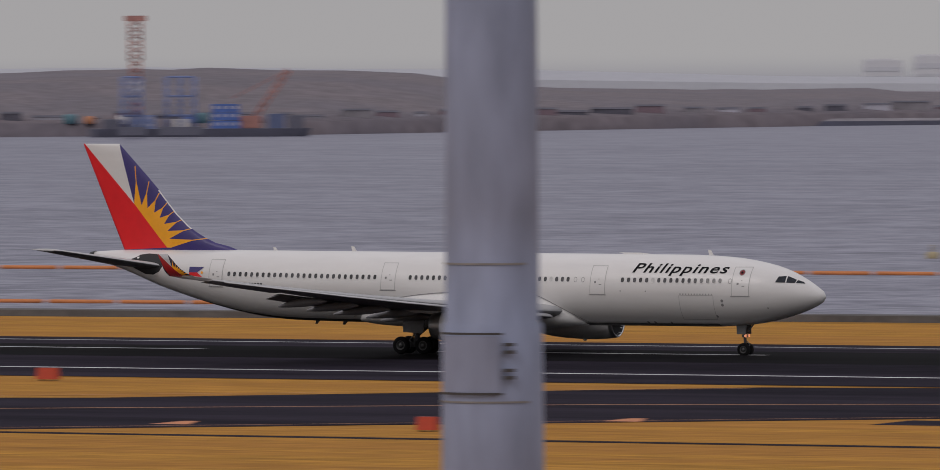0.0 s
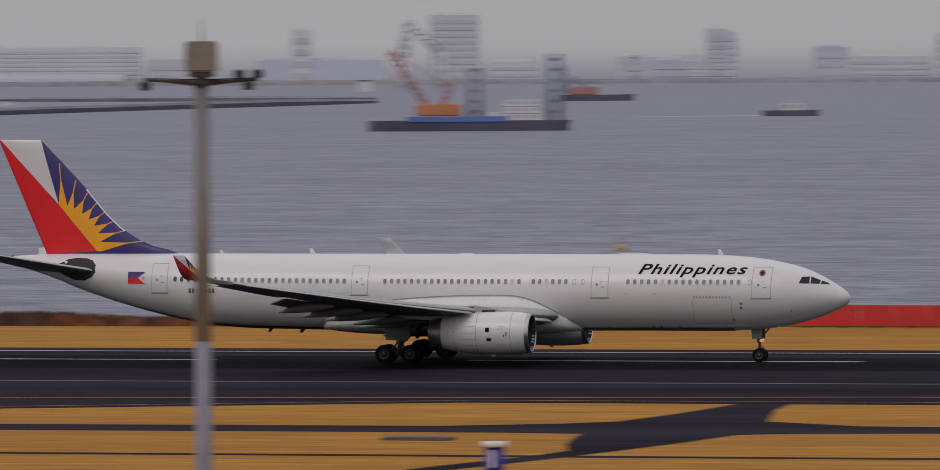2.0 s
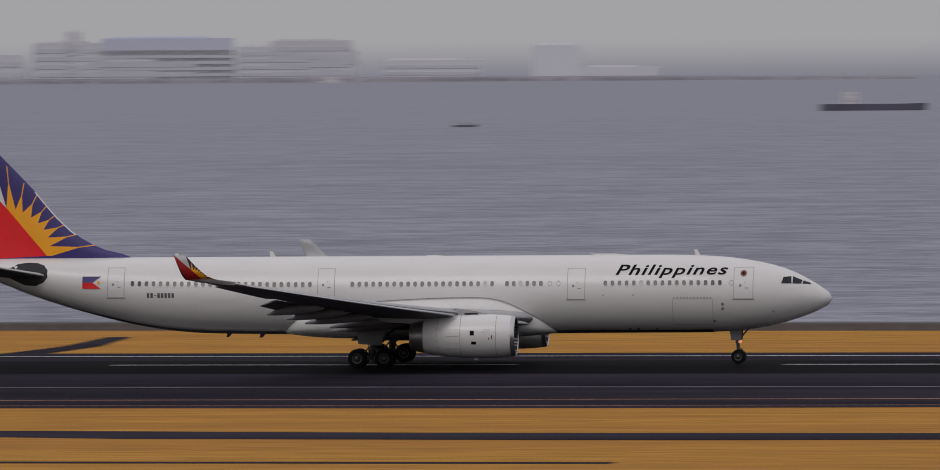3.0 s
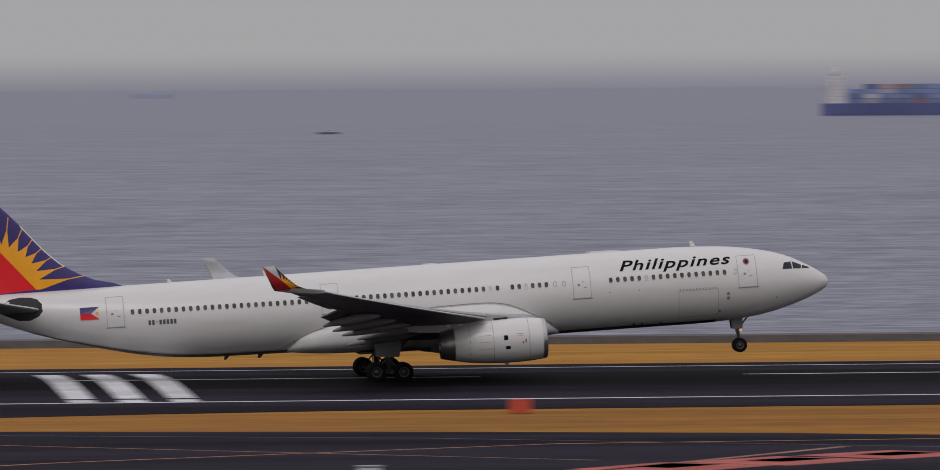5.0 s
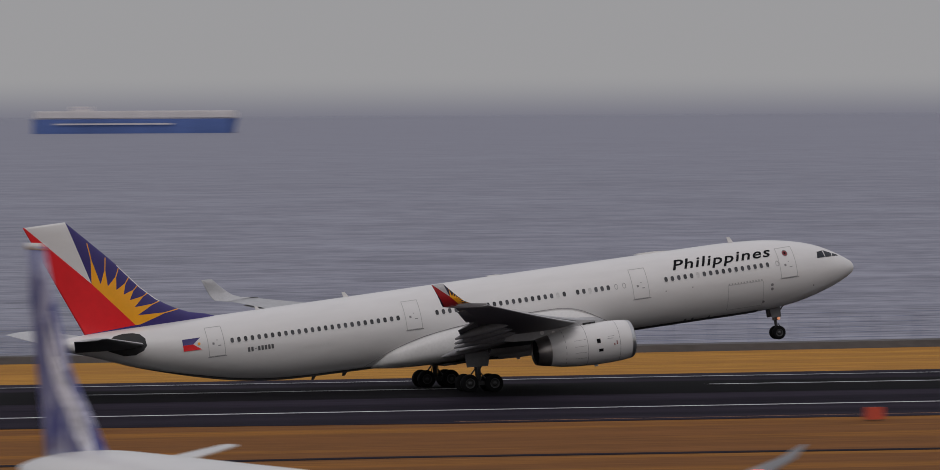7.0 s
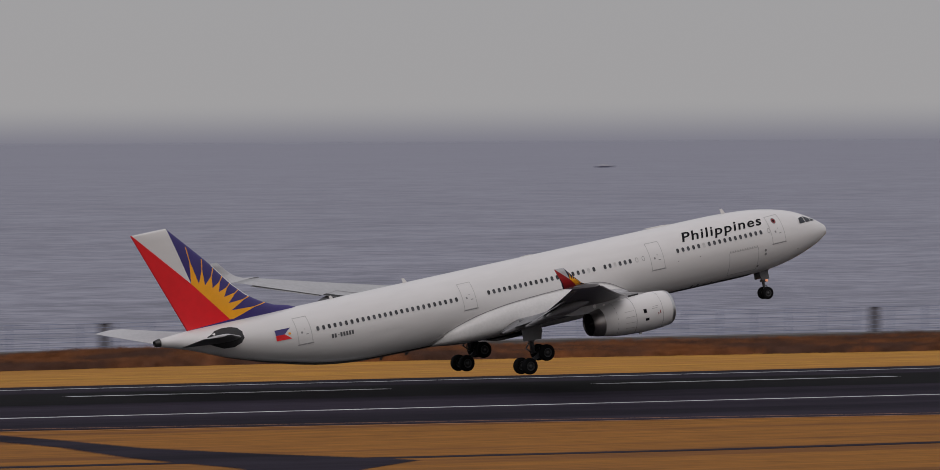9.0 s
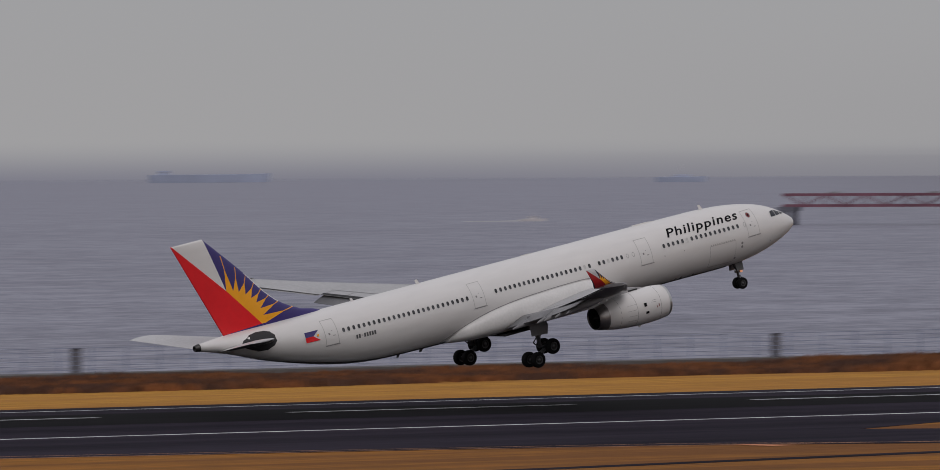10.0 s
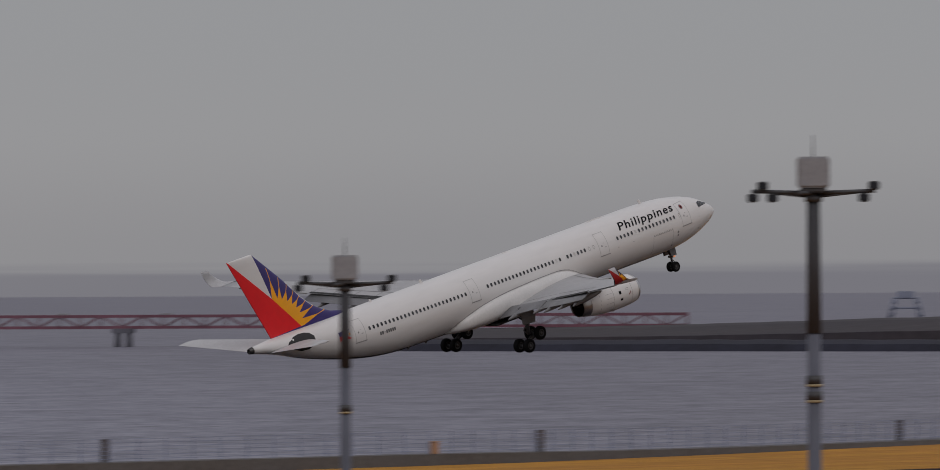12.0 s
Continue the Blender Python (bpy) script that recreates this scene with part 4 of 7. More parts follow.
    ribbon("flap_slot", along(9.9, 20.5, 0.92, 0.91, 0.08), "cavity", "dark strip painted for the flap slot's shade")
    ribbon("spoiler_seam", along(4.0, 9.4, 0.80, 0.77, 0.010), "seam")
    ribbon("spoiler_seam", along(9.9, 20.5, 0.76, 0.72, 0.016), "seam")
    ribbon("spar_seam", along(3.5, 28.0, 0.14, 0.16, 0.012, 14), "seam")
    for y in (6.6, 11.9, 14.0, 16.1, 18.2, 20.3):
        ribbon("spoiler_seam", [(y, 0.77, 0.945), (y + 0.06, 0.77, 0.945)], "seam")
    # winglet with the tail's design
    le, te, z = wing_line(29.3)
    bm = bmesh.new()
    rings = []
    for u in (0, 0.12, 0.25, 0.4, 0.6, 0.8, 1.0):
        l_ = np.interp(u, (0, 0.12, 0.25, 0.5, 1), (le, -40.75, -41.35, -41.95, -42.9))
        t_ = np.interp(u, (0, 0.06, 0.25, 1), (te, -42.9, -43.15, -43.75))
        y = 29.3 + 0.80 * min(1, u * 2.2) ** 0.6
        zz = z + 0.06 + 1.95 * u ** 1.05
        ch = l_ - t_
        rings.append([(l_ - x, sgn * (y + h_ * min(1, u * 4) * sgn * -1), zz + h_ * (1 - min(1, u * 4))) for x, h_ in airfoil(ch, 0.09, 8)])
    skin(bm, rings, cap1=True)
    w_a, w_b, w_c = (-43.75, z + 2.04), (-42.90, z + 2.04), (-42.75, z + 0.25)
    f_a, f_b, f_c = (150, 32), (290, 32), (303, 425)

    def to(cx, cz):
        det = (f_b[0] - f_a[0]) * (f_c[1] - f_a[1]) - (f_c[0] - f_a[0]) * (f_b[1] - f_a[1])
        p = ((cx - f_a[0]) * (f_c[1] - f_a[1]) - (f_c[0] - f_a[0]) * (cz - f_a[1])) / det
        q = ((f_b[0] - f_a[0]) * (cz - f_a[1]) - (cx - f_a[0]) * (f_b[1] - f_a[1])) / det
        return (w_a[0] + p * (w_b[0] - w_a[0]) + q * (w_c[0] - w_a[0]), w_a[1] + p * (w_b[1] - w_a[1]) + q * (w_c[1] - w_a[1]))

    paint_livery(bm, to, None)
    for f_ in bm.faces:
        if f_.calc_center_median().z < z + 0.34:
            f_.material_index = 0
    for v in bm.verts:
        v.co.x += GEAR_X
    bmesh.ops.recalc_face_normals(bm, faces=bm.faces)
    sub("winglet", bm, ("winglet_grey", "winglet_dark", "winglet_red", "gold") if sgn < 0 else ("winglet_grey", "winglet_grey", "winglet_grey", "winglet_grey"), "upturned winglet with red, navy and gold sunburst" if sgn < 0 else "upturned pale grey winglet")
    return wing


ENGINE_X = GEAR_X - 0.36


def build_engine(parent, sgn):
    eng = part("engine", spun([(ENGINE_X + x, r) for x, r in ((-21.70, 1.30), (-21.66, 1.36), (-21.72, 1.42), (-22.0, 1.48), (-22.6, 1.55), (-23.6, 1.60), (-24.8, 1.60), (-26.2, 1.53), (-27.4, 1.40), (-28.4, 1.20), (-28.9, 1.08))], 40, centre=(0, sgn * 9.37, 2.42)), "white", parent, "white full-length engine nacelle", smooth=True)
    c_ = (0, sgn * 9.37, 2.42)
    part("intake_lip", spun([(ENGINE_X + x, r) for x, r in ((-21.95, 1.485), (-21.72, 1.435), (-21.63, 1.37), (-21.66, 1.30), (-21.95, 1.24))], 40, centre=c_), "metal", eng, "bare metal intake lip", smooth=True)
    part("intake_duct", spun([(ENGINE_X + x, r) for x, r in ((-21.70, 1.29), (-22.0, 1.23), (-22.8, 1.22), (-23.3, 1.22), (-23.32, 0.0))], 32, centre=c_), "cavity", eng, smooth=True)
    b = bmesh.new()
    for i in range(22):
        a = 2 * math.pi * i / 22
        p0 = Vector((ENGINE_X - 23.0, c_[1] + 0.3 * math.cos(a), c_[2] + 0.3 * math.sin(a)))
        t_ = Vector((0, -math.sin(a), math.cos(a)))
        r_ = Vector((0, math.cos(a), math.sin(a)))
        vs = [b.verts.new(p) for p in (p0 - t_ * 0.05, p0 + t_ * 0.05 + Vector((0.12, 0, 0)), p0 + r_ * 0.9 + t_ * 0.15 + Vector((0.16, 0, 0)), p0 + r_ * 0.9 - t_ * 0.12)]
        b.faces.new(vs)
    part("fan", b, "cavity", eng, "dark fan blades")
    part("spinner", spun([(ENGINE_X - 22.35, 0.01), (ENGINE_X - 22.5, 0.12), (ENGINE_X - 22.8, 0.25), (ENGINE_X - 23.1, 0.33)], 20, centre=c_), "dark_metal", eng, smooth=True)
    part("nozzle", spun([(ENGINE_X + x, r) for x, r in ((-28.35, 1.215), (-28.8, 1.13), (-29.35, 1.0), (-29.37, 0.97), (-29.2, 0.96))], 32, centre=c_), "nozzle_metal", eng, "bare heat-tinted exhaust nozzle", smooth=True)
    part("nozzle_duct", spun([(ENGINE_X + x, r) for x, r in ((-29.3, 0.965), (-28.6, 1.0), (-27.6, 0.97), (-27.6, 0.0))], 32, centre=c_), "cavity", eng, smooth=True)
    part("drain_mast", boxed(ENGINE_X - 24.75, ENGINE_X - 24.45, c_[1] - 0.03, c_[1] + 0.03, 0.68, 0.86, bevel=0.02), "white", eng)
    part("exhaust_cone", spun([(ENGINE_X - 27.7, 0.45), (ENGINE_X - 28.6, 0.36), (ENGINE_X - 29.3, 0.1), (ENGINE_X - 29.4, 0.01)], 18, centre=c_), "dark_metal", eng, smooth=True)
    # pylon
    b = bmesh.new()
    rings = []
    for x, zl, zh, w in ((-23.2, 3.85, 3.95, 0.10), (-24.6, 3.75, 4.25, 0.22), (-26.0, 3.60, 4.45, 0.26), (-28.5, 3.30, 4.30, 0.26), (-31.0, 3.45, 4.10, 0.18), (-32.4, 3.75, 4.0, 0.06)):
        rings.append([(ENGINE_X + x, sgn * 9.37 + dy, zz) for dy, zz in ((-w, zl), (w, zl), (w, zh), (-w, zh))])
    skin(b, rings, cap0=True, cap1=True, smooth=False)
    bmesh.ops.recalc_face_normals(b, faces=b.faces)
    part("pylon", b, "wing_top", eng)
    face = sgn * (9.37 + 0.275)
    for x, z, r in ((-29.06, 3.83, 0.17), (-28.16, 3.74, 0.13)):
        b = bmesh.new()
        b.faces.new([b.verts.new((GEAR_X + x + r * math.cos(2 * math.pi * i / 16), face, z + r * math.sin(2 * math.pi * i / 16))) for i in range(16)])
        part("pylon_port", b, "white", eng, "round pale access port")
    for x0, x1, z0, z1 in ((-27.3, -26.9, 4.27, 4.34), (-26.8, -26.4, 4.29, 4.36), (-25.75, -24.75, 3.93, 4.12)):
        part("pylon_vent", boxed(GEAR_X + x0, GEAR_X + x1, face - 0.01, face + 0.01, z0, z1), "cavity", eng, "dark pylon vent")
    # vents, stencils and seams on the outer face
    b = bmesh.new()

    def cowl(x0, x1, a0, a1, off=0.012):
        prof = curve_of([(-22.0, 1.48), (-22.6, 1.55), (-23.6, 1.60), (-24.8, 1.60), (-26.2, 1.53), (-27.4, 1.40), (-28.4, 1.20)])
        g = []
        for i in range(3):
            x = x0 + (x1 - x0) * i / 2
            r = prof(x) + off
            g.append([(ENGINE_X + x, c_[1] + sgn * r * math.cos(radians(a0 + (a1 - a0) * j / 8)), c_[2] + r * math.sin(radians(a0 + (a1 - a0) * j / 8))) for j in range(9)])
        skin(b, g, close=False)

    for a in ((-24.85, -24.55, 4, 16), (-24.75, -24.4, -20, -12)):
        b = bmesh.new()
        cowl(*a)
        part("cowl_vent", b, "black", eng, "small black cowl vent")
    for a in ((-23.0, -22.97, -70, 80, 0.008), (-25.6, -25.57, -70, 80, 0.008), (-27.3, -27.27, -70, 80, 0.008), *((-26.6, -25.7, -35 + 18 * k, -34.2 + 18 * k, 0.008) for k in range(4)), (-23.9, -23.4, 18, 19, 0.01), (-24.0, -23.5, 12, 13, 0.01)):
        b = bmesh.new()
        cowl(*a)
        part("cowl_seam", b, "seam", eng)
    for a in ((-23.5, -23.42, -8, -2), (-23.3, -23.22, -6, 4)):
        b = bmesh.new()
        cowl(*a)
        part("cowl_stencil", b, "emblem_red", eng)
    return eng


def wheel_mesh(r, w):
    tyre = spun([(-w / 2, r * 0.55), (-w / 2, r * 0.86), (-w * 0.38, r * 0.97), (-w * 0.15, r), (w * 0.15, r), (w * 0.38, r * 0.97), (w / 2, r * 0.86), (w / 2, r * 0.55)], 28, axis="y")
    rim = spun([(-w * 0.42, 0.01), (-w * 0.42, r * 0.2), (-w * 0.3, r * 0.25), (-w * 0.3, r * 0.45), (-w * 0.47, r * 0.56), (w * 0.47, r * 0.56), (w * 0.3, r * 0.45), (w * 0.3, r * 0.25), (w * 0.42, r * 0.2), (w * 0.42, 0.01)], 24, axis="y")
    for f_ in rim.faces:  # worn bright edge of the rim
        if r * 0.50 < math.hypot(f_.calc_center_median().x, f_.calc_center_median().z) + r * 0.02 or abs(f_.calc_center_median().y) > w * 0.40:
            f_.material_index = 1
    return mesh_of("tyre", tyre, "tyre", True), mesh_of("rim", rim, ("rim", "rim_edge"), True)


BOGIES = {}


def build_main_gear(parent, sgn, wheel):
    """Leg, door and a four-wheel truck that tilts about its pivot."""
    x, y = -1.15, sgn * 5.34
    b = bmesh.new()
    rod(b, (x, y, 0.55), (x + 0.1, y * 0.985, 3.5), 0.19, 0.24, 14)
    rod(b, (x, y, 0.6), (x, y, 1.6), 0.13, 0.13, 12)
    rod(b, (x + 0.1, y, 1.4), (x + 1.9, y * 0.8, 3.2), 0.09, 0.09, 8)
    rod(b, (x, y, 1.8), (x - 0.1, y * 0.55, 3.1), 0.10, 0.10, 8)
    rod(b, (x - 0.15, y, 1.55), (x - 0.6, y, 1.1), 0.06, 0.06, 8)
    rod(b, (x - 0.6, y, 1.1), (x - 0.15, y, 0.65), 0.06, 0.06, 8)
    rod(b, (x + 0.24, y - sgn * 0.1, 0.7), (x + 0.30, y - sgn * 0.1, 3.3), 0.035, 0.035, 6)
    rod(b, (x - 0.22, y + sgn * 0.12, 0.75), (x - 0.26, y + sgn * 0.12, 2.6), 0.03, 0.03, 6)
    rod(b, (x, y - 0.3, 1.62), (x, y + 0.3, 1.62), 0.12, 0.12, 8)
    part("main_gear_leg", b, "strut", parent, "grey main gear leg with braces")
    b = bmesh.new()
    rings = [[(x - 0.95, y + sgn * 0.42, 1.75), (x + 0.75, y + sgn * 0.42, 1.65), (x + 0.75, y + sgn * 0.47, 1.65), (x - 0.95, y + sgn * 0.47, 1.75)],
             [(x - 1.0, y + sgn * 0.45, 2.4), (x + 0.95, y + sgn * 0.45, 2.4), (x + 0.95, y + sgn * 0.50, 2.4), (x - 1.0, y + sgn * 0.50, 2.4)],
             [(x - 0.95, y + sgn * 0.15, 3.55), (x + 0.75, y + sgn * 0.15, 3.55), (x + 0.75, y + sgn * 0.20, 3.55), (x - 0.95, y + sgn * 0.20, 3.55)]]
    skin(b, rings, cap0=True, cap1=True, smooth=False)
    bmesh.ops.recalc_face_normals(b, faces=b.faces)
    part("gear_door", b, "wing_grey", parent, "light grey gear door on the leg")
    b = boxed(-1.25, 1.25, -0.14, 0.14, -0.17, 0.17, bevel=0.06)
    for ax in (-0.99, 0.99):
        rod(b, (ax, -0.62, 0), (ax, 0.62, 0), 0.10, 0.10, 10)
    rod(b, (0.75, 0, 0.1), (0.15, 0, 0.75), 0.06, 0.06, 8)
    bogie = part("bogie", b, "strut", parent, "four-wheel truck beam", at=pose(x, y, 0.70))
    BOGIES[sgn] = bogie
    for ax in (-0.99, 0.99):
        for ay in (-0.70, 0.70):
            shared("tyre", wheel[0], bogie, pose(ax, ay, 0), "worn black rubber tyre")
            shared("rim", wheel[1], bogie, pose(ax, ay, 0))


def build_airliner():
    plane = thing("airliner", "white wide-body twin-jet taking off, sunburst tail and dark lettering", "airplane")
    # fuselage
    bm = bmesh.new()
    xs = [0.15, 0.12, 0.05, -0.1, -0.3, -0.6, -1, -1.5, -2, -2.6, -3.2, -4, -5, -6, -7, -8, -9.5, -11, -13] + [-13 - 2.5 * i for i in range(1, 13)] + [-44, -45.5, -47, -48.5, -50, -51.5, -53, -54.5, -56, -57.5, -59, -60.5, -62, -63.2, -64.2, -65]
    skin(bm, [[hull(x, 2 * math.pi * i / 48) for i in range(48)] for x in xs], cap0=True, cap1=True)
    bmesh.ops.recalc_face_normals(bm, faces=bm.faces)
    part("fuselage", bm, "white", plane, "glossy white fuselage, faintly uneven in tone", smooth=True)
    part("tail_cone_exhaust", spun([(GEAR_X - 64.8, 0.36), (GEAR_X - 65.25, 0.27), (GEAR_X - 65.3, 0.22), (GEAR_X - 65.0, 0.20), (GEAR_X - 65.0, 0.0)], 20, centre=(0, 0, 7.49)), "dark_metal", plane, "dark auxiliary exhaust at the tail tip", smooth=True)

    # belly fairing
    bm = bmesh.new()
    fh = curve_of([(-19.6, 0.3), (-21.0, 2.2), (-23.5, 3.08), (-26, 3.26), (-33, 3.26), (-37, 3.05), (-39.4, 2.2), (-40.6, 0.4)])
    fl = curve_of([(-19.6, 2.38), (-21.5, 2.17), (-24, 2.0), (-35, 1.98), (-38, 2.10), (-40.6, 2.40)])
    fu = curve_of([(-19.6, 2.6), (-21.0, 3.6), (-23.5, 5.1), (-26, 5.5), (-30, 5.4), (-34, 5.1), (-37, 4.5), (-39.4, 3.6), (-40.6, 2.6)])
    rings = []
    for i in range(29):
        x = -19.6 - 21.0 * i / 28
        a, lo, hi = fh(x), fl(x), fu(x)
        zc, hz = (lo + hi) / 2, (hi - lo) / 2
        ring = []
        for j in range(40):
            t_ = 2 * math.pi * j / 40
            cs, sn = math.cos(t_), math.sin(t_)
            ring.append((x + GEAR_X, -a * math.copysign(abs(cs) ** 0.7, cs), zc + hz * math.copysign(abs(sn) ** 0.75, sn)))
        rings.append(ring)
    skin(bm, rings, cap0=True, cap1=True)
    bmesh.ops.recalc_face_normals(bm, faces=bm.faces)
    part("belly_fairing", bm, "belly_grey", plane, "smooth light grey wing-root fairing", smooth=True)

    edge = curve_of([(-19.8, 2.6), (-21.8, 3.75), (-23.8, 4.72), (-26, 5.0), (-30, 4.92), (-34, 4.65), (-37, 4.15), (-39.5, 3.3), (-40.8, 2.6)])
    for sgn in (-1, 1):
        b = bmesh.new()
        ring = []
        for i in range(43):
            x = -19.8 - 0.5 * i
            p = side(x, edge(x), 0.055, sgn)
            ring.append([p, p + Vector((0, 0, 0.05)) - Vector((0, sgn * 0.01, 0))])
        skin(b, ring, close=False)
        part("fairing_seam", b, "seam", plane, "dark seam round the wing-root fairing")
    # cabin windows, one by one
    b = bmesh.new()
    b.faces.new([b.verts.new((0.135 * math.copysign(abs(math.cos(a)) ** 0.7, math.cos(a)), 0, 0.20 * math.copysign(abs(math.sin(a)) ** 0.7, math.sin(a)))) for a in [2 * math.pi * i / 14 for i in range(14)]])
    pane = mesh_of("cabin_window", b, "glass")
    b = bmesh.new()
    rings = [[(s * 0.135 * math.copysign(abs(math.cos(a)) ** 0.7, math.cos(a)), -d, s * 0.20 * math.copysign(abs(math.sin(a)) ** 0.7, math.sin(a))) for a in [2 * math.pi * i / 14 for i in range(14)]] for s, d in ((1.0, 0.004), (1.16, 0.006))]
    skin(b, rings, smooth=False)
    frame_me = mesh_of("window_frame", b, "belly_grey")
    shut = pane.copy()
    shut.materials.clear()
    shut.materials.append(M["shade"])
    spans = ((-51.35, -38.1, 26), (-34.95, -24.6, 21), (-23.5, -21.0, 6), (-16.25, -7.83, 17))
    closed = {(2, 2), (3, 5), (1, 19)}
    for sgn in (-1, 1):
        for k, (x0, x1, n_) in enumerate(spans):
            for i in range(n_):
                x = x0 + (x1 - x0) * i / (n_ - 1)
                z = 6.03 if x > -40 else 6.03 + (-40 - x) * 0.010
                p = side(x, z, 0.012, sgn)
                q = side(x, z + 0.1, 0.012, sgn) - p
                yaw = side(x + 0.2, z, 0.012, sgn) - p
                tilt = math.degrees(math.atan2(q.y, q.z))
                rz = math.degrees(math.atan2(yaw.y, yaw.x))
                at = Matrix.Translation(p) @ Euler((radians(-tilt), 0, radians(rz))).to_matrix().to_4x4() @ (Matrix.Rotation(math.pi, 4, "Z") if sgn > 0 else Matrix.Identity(4))
                w = shared("cabin_window", shut if (k, i) in closed else pane, plane, at)
                if sgn < 0:
                    shared("window_frame", frame_me, w, Matrix.Identity(4))
        for x in (-20.35, -19.7, -7.0):
            b = bmesh.new()
            for k in range(14):
                a0, a1 = 2 * math.pi * k / 14, 2 * math.pi * (k + 1) / 14
                b.faces.new([b.verts.new(side(x + s * 0.14 * math.cos(a), 6.02 + s * 0.21 * math.sin(a), 0.012, sgn)) for a, s in ((a0, 1), (a0, 0.82), (a1, 0.82), (a1, 1))])
            part("plugged_window", b, "seam", plane, "outline of a plugged window")

    # doors: proud panel, dark seam round it, small window, handle and sill
    for x0, x1, z0, z1, seal in ((-6.80, -5.45, 4.88, 7.10, 0), (-19.02, -17.78, 4.90, 7.10, 0), (-37.5, -36.3, 5.05, 7.15, 0), (-53.2, -52.0, 5.15, 7.28, 0)):
        for sgn in (-1, 1):
            b = bmesh.new()
            patch(b, x0, x1, z0, z1, 0.010, 3, 8, sign=sgn)
            door = part("cabin_door", b, "white", plane, smooth=True)
            b = bmesh.new()
            e = 0.045
            for a in ((x0 - e, x0, z0, z1), (x1, x1 + e, z0, z1), (x0 - e, x1 + e, z1, z1 + e), (x0 - e, x1 + e, z0 - e, z0)):
                patch(b, *a, 0.014, 1 if a[1] - a[0] < 0.1 else 4, 8 if a[3] - a[2] > 0.2 else 1, sign=sgn)
            part("door_seam", b, "seam_soft", door, "thin dark door outline")
            b = bmesh.new()
            patch(b, x0 - 0.12, x1 + 0.12, z0 - 0.10, z0 - 0.05, 0.03, 4, 1, sign=sgn)
            part("door_sill", b, "seam", door)
            xc = (x0 + x1) / 2
            for nm, a in (("door_window", (xc - 0.30, xc - 0.14, z0 + 0.85, z0 + 1.02)), ("door_placard", (xc + 0.05, xc + 0.14, z0 + 1.15, z0 + 1.20)), ("door_handle", (xc + 0.12, xc + 0.35, z0 + 0.72, z0 + 0.78))):
                b = bmesh.new()
                patch(b, *a, 0.018, 1, 2, sign=sgn)
                part(nm, b, "seam", door)
    # round emblem on the front door
    for r, m, off in ((0.24, "seam", 0.020), (0.19, "emblem_red", 0.026), (0.09, "black", 0.032)):
        b = bmesh.new()
        b.faces.new([b.verts.new(side(-6.13 + r * math.cos(2 * math.pi * i / 20), 6.70 + r * math.sin(2 * math.pi * i / 20), off)) for i in range(20)])
        part("door_emblem", b, m, plane, "small round emblem")
    # cargo doors
    for x0, x1, z0, z1 in ((-11.3, -8.4, 2.95, 4.85), (-46.3, -43.6, 3.05, 4.8)):
        b = bmesh.new()
        e = 0.035
        for a in ((x0 - e, x0, z0, z1), (x1, x1 + e, z0, z1), (x0, x1, z0 - e, z0), (x0, x1, z1, z1 + e)):
            patch(b, *a, 0.008, 1 if a[1] - a[0] < 0.1 else 6, 8 if a[3] - a[2] > 0.2 else 1)
        for i in range(12):
            x = x0 + 0.1 + (x1 - x0 - 0.2) * i / 11
            patch(b, x - 0.05, x + 0.05, z1 + 0.04, z1 + 0.16, 0.012, 1, 1)
        part("cargo_door", b, "seam_soft" if x0 > -20 else "belly_grey", plane, "outline and hinges of a cargo door")
    # small ports and drain masts
    for x, z, r in ((-7.65, 4.45, 0.12), (-7.65, 4.12, 0.12), (-16.4, 5.15, 0.05), (-14.2, 5.15, 0.05), (-12.6, 2.62, 0.09), (-14.0, 2.62, 0.11), (-14.6, 2.62, 0.11), (-4.0, 3.9, 0.06), (-8.3, 3.2, 0.10)):
        b = bmesh.new()
        b.faces.new([b.verts.new(side(x + r * math.cos(2 * math.pi * i / 12), z + r * math.sin(2 * math.pi * i / 12), 0.012)) for i in range(12)])
        part("service_port", b, "seam", plane, "small dark service port")
    for x, z, h_, l_ in ((-9.7, 8.0, 0.42, 0.38), (-41.2, 8.0, 0.42, 0.40), (-48.3, 8.0, 0.30, 0.34), (-29.0, 8.0, 0.10, 1.2), (-15.8, 8.0, 0.14, 2.6), (-33.0, 2.0, -0.35, 0.4), (-42.0, 2.36, -0.30, 0.4), (-44.5, 2.38, -0.28, 0.35)):
        b = bmesh.new()
        skin(b, [[(GEAR_X + x + l_ / 2, -0.03, z), (GEAR_X + x + l_ / 2, 0.03, z), (GEAR_X + x - l_ / 2, 0.03, z), (GEAR_X + x - l_ / 2, -0.03, z)],
                 [(GEAR_X + x - 0.05, -0.012, z + h_), (GEAR_X + x - 0.05, 0.012, z + h_), (GEAR_X + x - l_ * 0.75, 0.012, z + h_), (GEAR_X + x - l_ * 0.75, -0.012, z + h_)]], cap1=True, smooth=False)
        bmesh.ops.recalc_face_normals(b, faces=b.faces)
        part("antenna", b, "white" if h_ > 0 else "fitting", plane)
    # panel seams round the barrel
    for x in (-3.9, -12.2, -22.9, -30.3, -40.5, -47.2, -56.4):
        b = bmesh.new()
        skin(b, [[hull(xx, math.radians(-80 + 10 * i), 0.004) for i in range(27)] for xx in (x, x + 0.02)], close=False)
        part("frame_seam", b, "belly_grey", plane)

